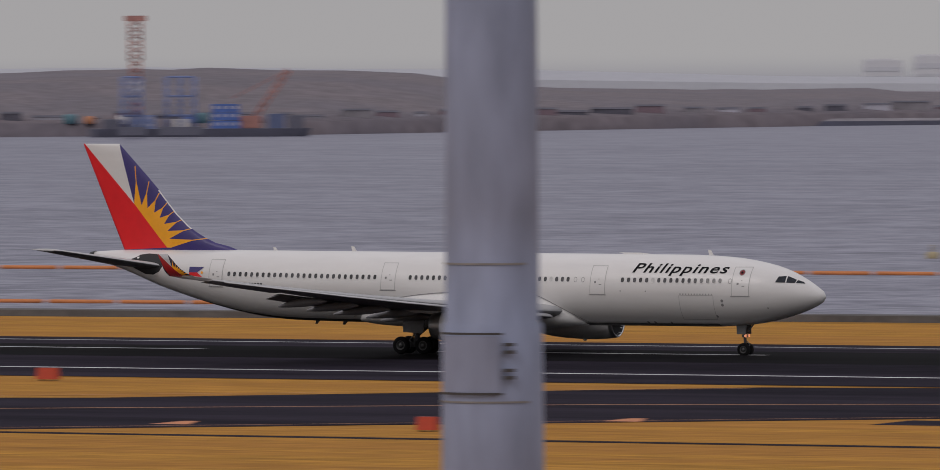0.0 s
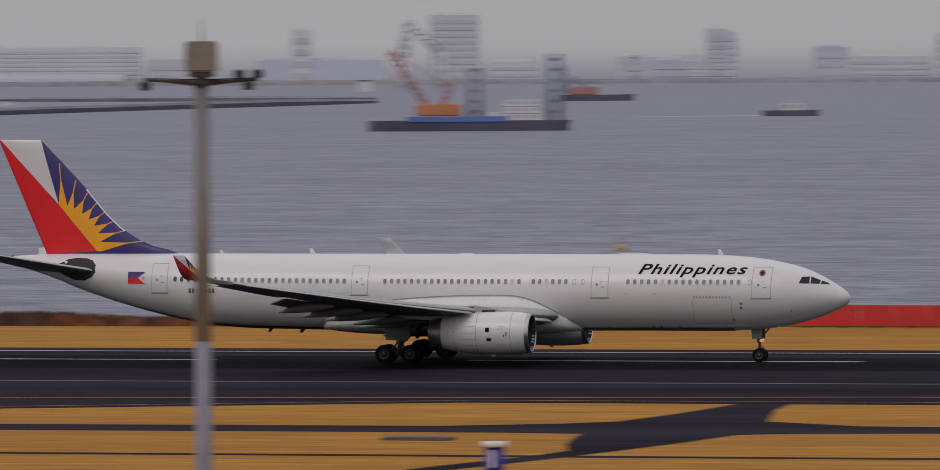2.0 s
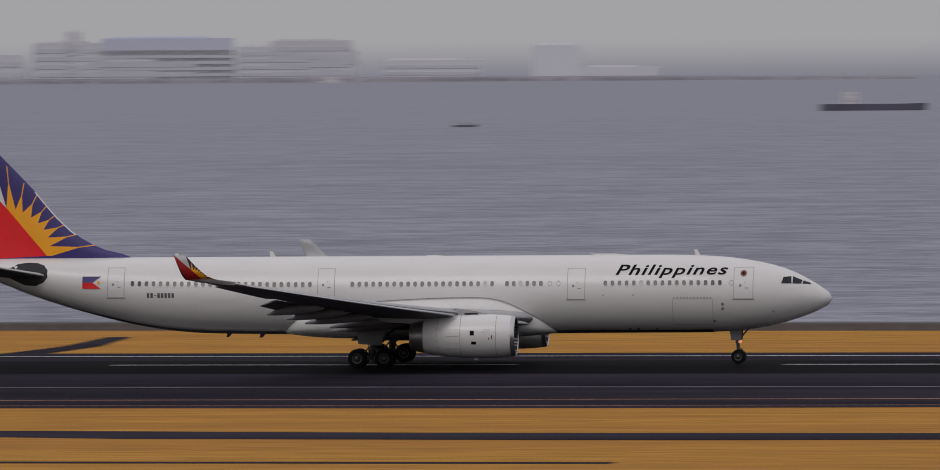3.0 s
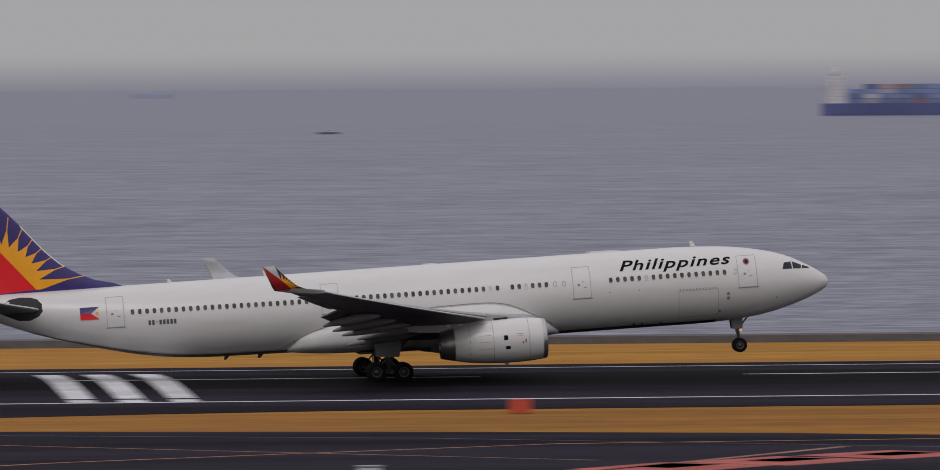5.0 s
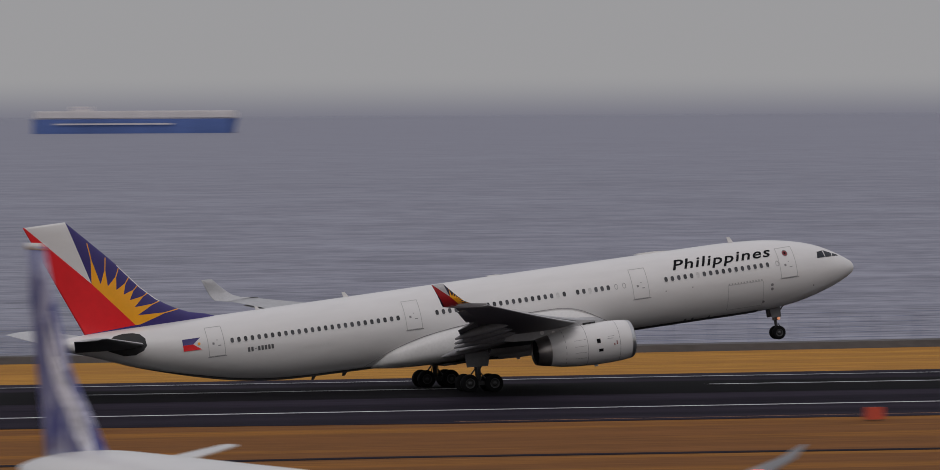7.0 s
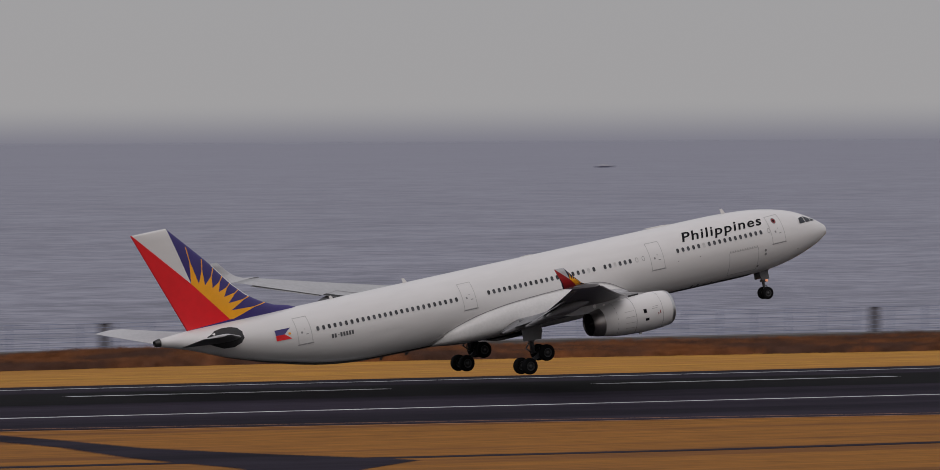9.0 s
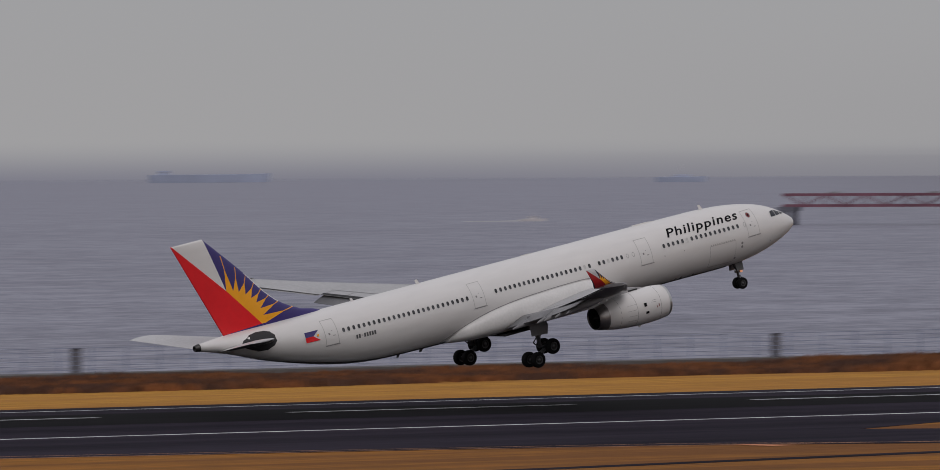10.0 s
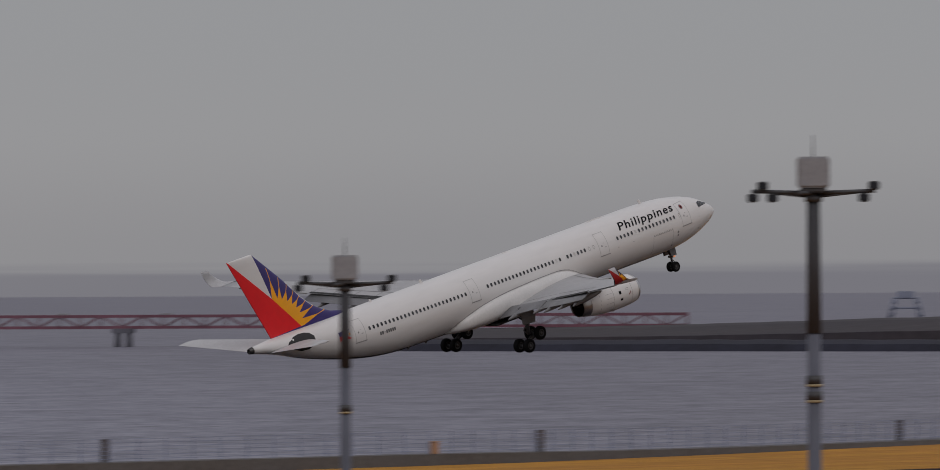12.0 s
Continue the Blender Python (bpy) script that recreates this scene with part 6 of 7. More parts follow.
    part("deck_cargo", boxed(5, 9, -3, 3, 3, 5.2), "super_white", s)
    # red work ship behind
    s = thing("work_ship", "dark hulled work ship with red deck gear", "ship", facing(-13.026, 3629))
    part("hull", hull_mesh(31, 8, 2.4), "hull_dark", s)
    part("deck_gear", boxed(-11, 1, -3, 3, 2.4, 5.4, bevel=0.3), "crane_red", s, "red deck gear")
    b = bmesh.new()
    lattice(b, (-11, 0, 3), (-13, 0, 14), 1.6, 5, 0.3)
    lattice(b, (-4, 0, 5), (-9, 0, 10), 1.0, 4, 0.2)
    part("mast", b, "crane_grey", s)
    # a broad derrick behind the crane barge
    s = thing("derrick", "tall blue-grey derrick fading in haze", "crane", facing(-14.123, 4300, -4))
    b = bmesh.new()
    lattice(b, (-9, 0, 14), (-6, 0, 33), 4.5, 5, 0.7)
    lattice(b, (-7, 0, 31), (9, 0, 17), 4.0, 6, 0.6)
    lattice(b, (-9, 0, 0), (-9, 0, 14), 5.0, 3, 0.7)
    lattice(b, (9, 0, 0), (9, 0, 17), 4.0, 3, 0.6)
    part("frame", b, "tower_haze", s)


def bank(name, pts, top, width, m, label, cat="breakwater", foot=""):
    """A long low mound through (bearing, distance) points."""
    bm = bmesh.new()
    rings = []
    rng = random.Random(len(pts) + int(top * 10))
    for (d0, r0, k0), (d1, r1, k1) in zip(pts, pts[1:]):
        n = max(2, int(abs(d1 - d0) / 0.12))
        for i in range(n + (d1 == pts[-1][0])):
            u = i / n
            dg, r, k = d0 + (d1 - d0) * u, r0 + (r1 - r0) * u, k0 + (k1 - k0) * u
            t_ = SEA + (top - SEA) * k + rng.uniform(-0.12, 0.12) * k
            rings.append([bearing(dg, r - 2, SEA - 1), bearing(dg, r + 1.5, t_ - 0.35 * (t_ - SEA)), bearing(dg, r + width * 0.3, t_), bearing(dg, r + width * 0.7, t_), bearing(dg, r + width, SEA - 1)])
    skin(bm, rings, close=False, smooth=False)
    bm.faces.ensure_lookup_table()
    for i, f_ in enumerate(bm.faces):
        f_.material_index = 1 if foot and i % 4 == 0 else 0
    ob = part(name, bm, (m, foot) if foot else m)
    return tagged(ob, label, cat, kind="structure")


def build_breakwaters():
    bank("breakwater", [(-31, 2800, 1), (-23.052, 3100, 1), (-19.771, 3212, 1), (-16.807, 3159, 1), (-14.855, 3480, 1), (-14.402, 3573, 0.6)], -2.6, 14, "spoil_grey", "low rubble breakwater with a darker foot", foot="breakwater_foot")
    bank("breakwater", [(-23, 3619, 1), (-19.771, 3619, 1), (-17.919, 3745, 1), (-17.9, 3745, 0.45), (-14.407, 3687, 0.45)], -0.5, 20, "spoil_grey", "low grey breakwater in haze", foot="rock")
    bank("breakwater", [(42.78, 2476 + 40, 0.54), (43.508, 2460 + 40, 0.60), (44.454, 2430 + 40, 0.70), (46.2, 2400 + 40, 0.98), (47.473, 2387 + 40, 1.05), (55, 2500, 1.1)], 3.2, 160, "bank_dark", "dark reclaimed bank rising from the water")
    bank("breakwater", [(42.78, 2476, 1), (43.508, 2460, 1), (47.473, 2387, 1), (55, 2460, 1)], -2.1, 25, "quay_dark", "dark rubble foot of the reclaimed bank")
    # marker posts and huts on the long breakwater
    for deg, d, h_ in ((-18.392, 3255, 2.2), (-16.746, 3270, 1.8), (-14.483, 3890, 4.5)):
        s = thing("breakwater_hut", "small pale hut on the breakwater", "hut", facing(deg, d + 5, -2.7))
        part("body", boxed(-3, 3, -1.5, 1.5, -0.1, h_), "super_white", s)
        part("roof", boxed(-3.3, 3.3, -1.8, 1.8, h_, h_ + 0.3), "rock", s)
    # lattice beacon on the bank
    s = thing("beacon_frame", "pale lattice beacon on the reclaimed bank", "beacon", facing(46.003, 2700, 1.3))
    b = bmesh.new()
    for x in (-4.5, 4.5):
        lattice(b, (x, 0, 0), (x * 0.7, 0, 6), 1.4, 3, 0.25)
    rod(b, (-4, 0, 3), (4, 0, 3), 0.3, 0.3, 5)
    rod(b, (-3.4, 0, 6), (3.4, 0, 6), 0.3, 0.3, 5)
    box(b, -2.5, 2.5, -1, 1, 6, 8.0)
    part("frame", b, "crane_grey", s)


def build_light_pier():
    """The red truss that carries approach lights out over the water."""
    a, e = bearing(36.535, 2655), bearing(44.628, 2592)
    way = (e - a).normalized()
    ln = (e - a).length
    rz = math.degrees(math.atan2(way.y, way.x))
    s = thing("light_pier", "dull red steel truss pier standing in the bay", "bridge", Matrix.Translation(a) @ pose(0, 0, 0, 0, 0, rz))
    z0, z1 = 0.6, 3.8
    bays = int(ln / 6.0)
    for name, y in (("truss", -2.0), ("truss", 2.0)):
        b = bmesh.new()
        for z in (z0, z1):
            box(b, 0, ln, y - 0.3, y + 0.3, z - 0.4, z + 0.4)
        for i in range(bays):
            x0, x1 = ln * i / bays, ln * (i + 1) / bays
            rod(b, (x0, y, z0 if i % 2 else z1), (x1, y, z1 if i % 2 else z0), 0.13, 0.13, 5)
            rod(b, (x1, y, z0), (x1, y, z1), 0.13, 0.13, 5)
        part(name, b, "truss_red", s, "dull red side truss")
    part("deck", boxed(0, ln, -1.9, 1.9, z0 - 0.1, z0 + 0.15), "truss_red", s)
    b = bmesh.new()
    for i in range(int(ln / 30)):
        x = 15 + 30 * i
        box(b, x - 1.6, x + 1.6, -1.2, 1.2, z1 + 0.4, z1 + 0.9)
    part("light_bars", b, "box_grey", s)
    for k in range(9):
        deg = 36.565 + 1.49 * k + 0.02 * k * k
        p = bearing(deg, 2655)
        x = (p - a).dot(way) * 1.0
        if x > ln - 3:
            break
        b = bmesh.new()
        for dx in (-1.7, 1.7):
            for dy in (-1.7, 1.7):
                rod(b, (x + dx, dy, SEA - 1), (x + dx * 0.9, dy * 0.9, z0 - 0.3), 0.75, 0.7, 8)
        box(b, x - 3.0, x + 3.0, -2.6, 2.6, z0 - 1.6, z0 - 0.3)
        part("pier", b, "pier_grey", s, "grey piled pier")


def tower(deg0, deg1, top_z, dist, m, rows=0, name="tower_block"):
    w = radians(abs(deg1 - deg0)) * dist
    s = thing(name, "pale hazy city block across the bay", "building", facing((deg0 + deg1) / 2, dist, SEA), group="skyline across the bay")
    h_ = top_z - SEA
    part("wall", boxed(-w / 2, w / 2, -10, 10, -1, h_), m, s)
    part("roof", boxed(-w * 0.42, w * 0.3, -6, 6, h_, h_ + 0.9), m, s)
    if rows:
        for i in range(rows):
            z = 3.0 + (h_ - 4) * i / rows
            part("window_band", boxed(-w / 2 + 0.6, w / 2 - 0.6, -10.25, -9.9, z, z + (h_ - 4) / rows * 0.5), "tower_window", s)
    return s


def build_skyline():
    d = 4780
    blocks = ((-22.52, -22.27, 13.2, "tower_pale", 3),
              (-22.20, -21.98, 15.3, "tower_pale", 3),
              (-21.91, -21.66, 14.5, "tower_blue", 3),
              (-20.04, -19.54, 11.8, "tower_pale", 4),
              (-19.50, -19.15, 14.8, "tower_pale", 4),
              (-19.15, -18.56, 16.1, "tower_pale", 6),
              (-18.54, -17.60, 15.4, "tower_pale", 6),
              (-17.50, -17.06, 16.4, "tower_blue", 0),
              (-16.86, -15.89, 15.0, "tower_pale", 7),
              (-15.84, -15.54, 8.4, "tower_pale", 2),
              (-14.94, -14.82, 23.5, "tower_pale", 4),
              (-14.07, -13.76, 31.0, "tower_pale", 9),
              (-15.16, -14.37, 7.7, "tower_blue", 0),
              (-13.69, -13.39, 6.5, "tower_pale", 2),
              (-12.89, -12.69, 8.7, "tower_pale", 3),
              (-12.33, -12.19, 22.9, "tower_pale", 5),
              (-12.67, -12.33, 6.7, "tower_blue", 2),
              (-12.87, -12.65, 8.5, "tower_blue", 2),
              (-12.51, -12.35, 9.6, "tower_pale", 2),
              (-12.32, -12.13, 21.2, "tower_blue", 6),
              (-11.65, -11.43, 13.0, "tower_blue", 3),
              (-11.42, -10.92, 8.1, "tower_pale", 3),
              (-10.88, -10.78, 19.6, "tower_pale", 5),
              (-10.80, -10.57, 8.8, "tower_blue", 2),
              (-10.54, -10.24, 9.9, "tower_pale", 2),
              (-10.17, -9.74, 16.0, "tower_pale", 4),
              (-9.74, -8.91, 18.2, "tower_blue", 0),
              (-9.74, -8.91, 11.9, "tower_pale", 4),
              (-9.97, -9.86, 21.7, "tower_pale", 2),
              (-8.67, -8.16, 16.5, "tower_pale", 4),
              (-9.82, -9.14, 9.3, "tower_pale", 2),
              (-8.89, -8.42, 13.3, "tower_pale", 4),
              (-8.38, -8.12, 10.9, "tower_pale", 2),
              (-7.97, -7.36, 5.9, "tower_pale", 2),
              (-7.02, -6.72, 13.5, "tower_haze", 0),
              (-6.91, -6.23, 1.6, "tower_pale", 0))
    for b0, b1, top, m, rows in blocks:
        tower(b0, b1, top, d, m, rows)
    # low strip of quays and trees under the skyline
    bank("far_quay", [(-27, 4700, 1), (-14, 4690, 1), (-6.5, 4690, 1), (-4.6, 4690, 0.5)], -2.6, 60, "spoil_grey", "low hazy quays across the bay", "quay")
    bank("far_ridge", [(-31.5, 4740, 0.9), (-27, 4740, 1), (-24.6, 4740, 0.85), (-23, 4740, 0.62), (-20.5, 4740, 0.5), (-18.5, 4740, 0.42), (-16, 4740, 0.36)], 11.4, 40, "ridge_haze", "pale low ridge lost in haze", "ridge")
    # blue sign on one block
    p = thing("roof_sign", "pale blue panel on a far facade", "sign", facing(-17.231, d - 12, 7.2))
    part("panel", boxed(-6.3, 6.3, -0.4, 0.4, 1.5, 8), "sign_cyan", p)


def build_booms():
    """Two lines of orange floats moored off the shore."""
    for y, x0, x1, r in ((1068, -720, -372, 0.30), (929, -640, -392, 0.26)):
        s = thing("float_boom", "orange line of moored floats off the seawall", "boom", pose(x0, y, SEA))
        n = int((x1 - x0) / 9)
        me = mesh_of("float", spun([(-4.2, 0.05), (-4.1, r * 0.8), (-3.9, r), (3.9, r), (4.1, r * 0.8), (4.2, 0.05)], 10), "boom_orange", True)
        for i in range(n):
            shared("float", me, s, pose(4.5 + 9 * i, math.sin(i * 0.35) * 1.2, 0.18, 0, 0, 3 * math.cos(i * 0.35)))
    for deg, d in ((8.859, 1107), (-12.875, 1211), (-22.082, 1240)):
        s = thing("buoy", "dull yellow mooring buoy on the bay", "buoy", facing(deg, d), group="mooring buoys")
        part("float", spun([(-0.5, 0.3), (-0.3, 0.9), (0.6, 0.95), (0.9, 0.6), (0.95, 0.05)], 14, axis="z"), "buoy_dull", s, smooth=True)
        b = bmesh.new()
        lattice(b, (0, 0, 0.9), (0, 0, 1.9), 0.5, 2, 0.05)
        part("top_frame", b, "buoy_dull", s)


build_ships()
build_crane_works()
build_breakwaters()
build_light_pier()
build_skyline()
build_booms()


# ---- airfield furniture ----
def mast(deg, dist, top, r, box_m, shaft_m, arms, bands=(), upper=0.70, upper_m="mast_brown", drop=0.14, box_size=(0.82, 0.78), lamps=((-1, 2), (1, 2))):
    """A tall tapered floodlight mast: shaft, head box on a collar, cross arms with lamps."""
    p = bearing(deg, dist, GROUND)
    h_ = top - GROUND
    s = thing("light_mast", "tall grey steel light mast with a box head and cross arms", "mast", Matrix.Translation(p) @ pose(0, 0, 0, 0, 0, -deg), group="apron light masts")
    bw, bh = box_size
    zb = h_ - bh
    b = bmesh.new()
    rod(b, (0, 0, 0), (0, 0, zb - 0.35), r * 1.25, r * 0.85, 20)
    rod(b, (0, 0, 0), (0, 0, 0.12), r * 2.2, r * 2.2, 16)
    part("shaft", b, shaft_m, s, "tapered steel shaft")
    b = bmesh.new()
    rod(b, (0, 0, h_ * upper), (0, 0, zb - 0.1), r * 1.02, r * 0.88, 20)
    part("upper_shaft", b, upper_m, s, "dark stained upper shaft")
    part("head_box", boxed(-bw / 2, bw / 2, -bw / 2, bw / 2, zb, h_, bevel=0.05), box_m, s, "pale equipment box on top")
    b = boxed(-bw * 0.42, bw * 0.42, -bw * 0.42, bw * 0.42, zb - 0.12, zb, bevel=0.03)
    rod(b, (0, 0, zb - 0.35), (0, 0, zb - 0.2), r * 1.2, r * 1.2, 12)
    part("collar", b, "fitting", s)
    zl = zb - drop
    for sx in (-1, 1):
        b = bmesh.new()
        rod(b, (0, 0, zl), (sx * arms / 2, 0, zl + 0.06), 0.06, 0.05, 8)
        rod(b, (0, 0, zl - 0.1), (sx * arms / 2 * 0.75, 0, zl + 0.02), 0.035, 0.03, 6)
        rod(b, (0, 0, zl), (sx * arms * 0.12, sx * arms * 0.40, zl), 0.05, 0.05, 8)
        part("cross_arm", b, "fitting", s, "dark cross arm")
    b = bmesh.new()
    rod(b, (0, 0, h_ - 0.02), (0, 0, h_ + 0.55), 0.02, 0.012, 6)
    part("lightning_rod", b, "fitting", s)
    for sx, n in lamps:
        for k in range(n):
            x = sx * arms / 2 * (0.98 - 0.16 * k)
            z = zl + (0.18 if (k + (sx > 0)) % 2 else -0.12)
            b = boxed(x - 0.14, x + 0.14, -0.13, 0.13, z - 0.10, z + 0.12, bevel=0.03)
            rod(b, (x, 0, zl), (x, 0, z), 0.03, 0.03, 6)
            lamp = part("floodlight", b, "fitting", s, "dark floodlight head")
            part("lens", boxed(x - 0.11, x + 0.11, -0.15, -0.13, z - 0.07, z + 0.09), "cockpit_glass", lamp)
    for z in bands:
        b = bmesh.new()
        rod(b, (0, 0, z - GROUND - 0.11), (0, 0, z - GROUND + 0.11), r * 1.12, r * 1.10, 18)
        part("band", b, "fitting", s, "black band with a yellow edge")
        b = bmesh.new()
        rod(b, (0, 0, z - GROUND - 0.17), (0, 0, z - GROUND - 0.11), r * 1.12, r * 1.12, 18)
        part("band_edge", b, "buoy_dull", s)
    return s


def near_mast():
    """The thick mast that crosses the view at the start, with an access door."""
    deg, dist = -24.797, 55.0
    p = bearing(deg, dist, GROUND)
    s = thing("light_mast", "thick grey painted steel mast with an access hatch", "mast", Matrix.Translation(p) @ pose(0, 0, 0, 0, 0, -deg), group="apron light masts")
    b = bmesh.new()
    prof = [(0, 0.42), (15, 0.355), (22.4, 0.318), (23.0, 0.312), (23.92, 0.305), (23.94, 0.286), (24.6, 0.283), (29.5, 0.262)]
    rings = [[(r * math.cos(2 * math.pi * i / 40), r * math.sin(2 * math.pi * i / 40), z) for i in range(40)] for z, r in prof]
    skin(b, rings, cap0=True, cap1=True)
    part("shaft", b, "galvanised", s, "grey painted tube")
    b = bmesh.new()
    for z in (23.455, 24.29):
        for i in range(0, 24):
            a0, a1 = math.pi * (1 + i / 24 * 0.75), math.pi * (1 + (i + 1) / 24 * 0.75)
            r = 0.313 if z < 23.9 else 0.29
            b.faces.new([b.verts.new((r * math.cos(a), r * math.sin(a), zz)) for a, zz in ((a0, z), (a1, z), (a1, z + 0.012), (a0, z + 0.012))])
    part("weld_seam", b, "seam", s)
    b = bmesh.new()
    g = []
    for i in range(9):
        a = math.pi * (1.14 + 0.40 * i / 8)
        g.append([((0.328) * math.cos(a), 0.328 * math.sin(a), z) for z in (23.52, 23.55, 23.83, 23.86)])
    skin(b, g, close=False)
    door = part("hatch", b, "galvanised", s, "flush access hatch")
    b = bmesh.new()
    for z in (23.505, 23.868):
        g = [[(0.334 * math.cos(math.pi * (1.10 + 0.46 * i / 8)), 0.334 * math.sin(math.pi * (1.10 + 0.46 * i / 8)), zz) for zz in (z, z + 0.014)] for i in range(9)]
        skin(b, g, close=False)
    part("hatch_edge", b, "fitting", door, "dark hatch gap")
    for z in (23.60, 23.645, 23.755, 23.80):
        b = bmesh.new()
        a = math.pi * 1.60
        box(b, 0.325 * math.cos(a) - 0.035, 0.325 * math.cos(a) + 0.035, 0.325 * math.sin(a) - 0.02, 0.325 * math.sin(a), z, z + 0.02)
        part("hinge", b, "fitting", door)


def build_parked_airliner():
    """The tail-on airliner on the apron: fuselage, blue fin, raked wings."""
    head = 15.415 + 160
    tail = bearing(15.415, 408, GROUND)
    s = thing("parked_airliner", "white airliner parked on the apron with a blue fin", "airplane", Matrix.Translation(tail) @ pose(0, 0, 0, 0, 0, 90 - head))
    b = bmesh.new()
    top = curve_of([(-1.5, 7.6), (2, 8.1), (8, 8.6), (14, 8.7), (46, 8.7), (51, 7.6), (54, 5.6)])
    low = curve_of([(-1.5, 7.3), (2, 6.5), (8, 4.9), (14, 3.3), (20, 2.5), (46, 2.5), (51, 3.2), (54, 5.2)])
    half = curve_of([(-1.5, 0.2), (2, 1.3), (8, 2.5), (14, 2.9), (20, 2.9), (46, 2.9), (51, 2.1), (54, 0.3)])
    rings = []
    for x in (-1.5, -0.5, 1, 3, 5, 8, 11, 14, 18, 24, 30, 38, 44, 47, 50, 52, 53.5, 54):
        t_, l_, w = top(x), low(x), half(x)
        rings.append([(x, w * math.cos(2 * math.pi * i / 32), (t_ + l_) / 2 + (t_ - l_) / 2 * math.sin(2 * math.pi * i / 32)) for i in range(32)])
    skin(b, rings, cap0=True, cap1=True)
    bmesh.ops.recalc_face_normals(b, faces=b.faces)
    part("fuselage", b, "white", s, "white rear fuselage", smooth=True)

    def surf(stations, n=10):
        bm = bmesh.new()
        rr = []
        for le, te, y, z, th, up in stations:
            rr.append([(le - x, y if not up else y + h_, z + h_ if not up else z) for x, h_ in airfoil(le - te, th, n)])
        skin(bm, rr, cap0=True, cap1=True)
        bmesh.ops.recalc_face_normals(bm, faces=bm.faces)
        return bm

    fin_st = [(10.6, 1.6, 0, 7.6, 0.10, 1), (8.3, 1.2, 0, 9.2, 0.10, 1), (4.6, 0.3, 0, 12.2, 0.10, 1), (2.2, -0.6, 0, 15.9, 0.10, 1), (1.5, -0.9, 0, 17.45, 0.09, 1)]
    fin = part("fin", surf(fin_st), "tail_blue", s, "deep blue fin with mottled pale streaks", smooth=True)
    for z0, z1, u0, u1 in ((7.9, 12.6, 0.01, 0.30), (10.4, 14.2, 0.20, 0.44), (12.0, 14.6, 0.01, 0.12)):
        for sgn in (-1, 1):
            bm = bmesh.new()
            g = []
            for i in range(5):
                z = z0 + (z1 - z0) * i / 4
                le, te = np.interp(z, (7.6, 9.2, 12.2, 15.9, 17.45), (10.6, 8.3, 4.6, 2.2, 1.5)), np.interp(z, (7.6, 9.2, 12.2, 15.9, 17.45), (1.6, 1.2, 0.3, -0.6, -0.9))
                ch = le - te
                row = []
                for j in range(4):
                    taper = math.sin(math.pi * (0.12 + 0.8 * i / 4))  # ragged ends
                    u = max(0.004, (u0 + u1) / 2 + (u1 - u0) * (j / 3 - 0.5) * taper + 0.05 * i / 4)
                    hh = 5 * 0.10 * (0.2969 * math.sqrt(u) - 0.126 * u - 0.3516 * u * u + 0.2843 * u**3 - 0.1036 * u**4) * ch
                    row.append((le - u * ch, sgn * (hh + 0.02), z))
                g.append(row)
            skin(bm, g, close=False)
            part("fin_mark", bm, "pale_mark", fin, "pale slanting mark")
    part("fin_cap", surf([(1.6, -0.92, 0, 17.3, 0.10, 1), (1.2, -0.95, 0, 17.6, 0.08, 1)]), "sign_white", fin)
    for sgn in (-1, 1):
        part("tailplane", surf([(6.5, 0.8, sgn * 0.8, 6.9, 0.09, 0), (3.2, -0.6, sgn * 5, 7.5, 0.09, 0), (-0.3, -2.2, sgn * 9.9, 8.25, 0.08, 0)]), "white", s, "white tailplane", smooth=True)
        part("wing", surf([(36, 24, sgn * 2, 3.2, 0.12, 0), (32, 22.5, sgn * 9, 4.1, 0.10, 0), (23, 18, sgn * 21, 6.0, 0.10, 0), (18.4, 15.4, sgn * 27.5, 7.15, 0.09, 0), (15.2, 13.6, sgn * 30.6, 7.8, 0.09, 0), (13.0, 12.4, sgn * 32.2, 8.3, 0.08, 0)]), "wing_grey", s, "pale wing with a raked upturned tip", smooth=True)
    part("wing_lamp", boxed(16.4, 17.3, 28.0, 28.5, 7.2, 7.42, bevel=0.05), "red_lamp", s, "small red lamp")
    for sgn in (-1, 1):
        b = spun([(33.5, 1.3), (33.2, 1.5), (31, 1.6), (28.5, 1.3), (27.5, 0.9), (27.4, 0.05)], 24, centre=(0, sgn * 9.6, 2.6))
        part("engine", b, "white", s, smooth=True)
    for x, y in ((27, -4.9), (27, 4.9), (49.5, 0)):
        b = bmesh.new()
        rod(b, (x, y, 0.5), (x, y, 3.4), 0.18, 0.2, 10)
        leg = part("gear_leg", b, "strut", s)
        w = wheel_mesh(0.6, 0.45)
        for dx, dy in (((-0.7, -0.6), (0.7, -0.6), (-0.7, 0.6), (0.7, 0.6)) if y else ((0, -0.4), (0, 0.4))):
            shared("tyre", w[0], leg, pose(x + dx, y + dy, 0.6))


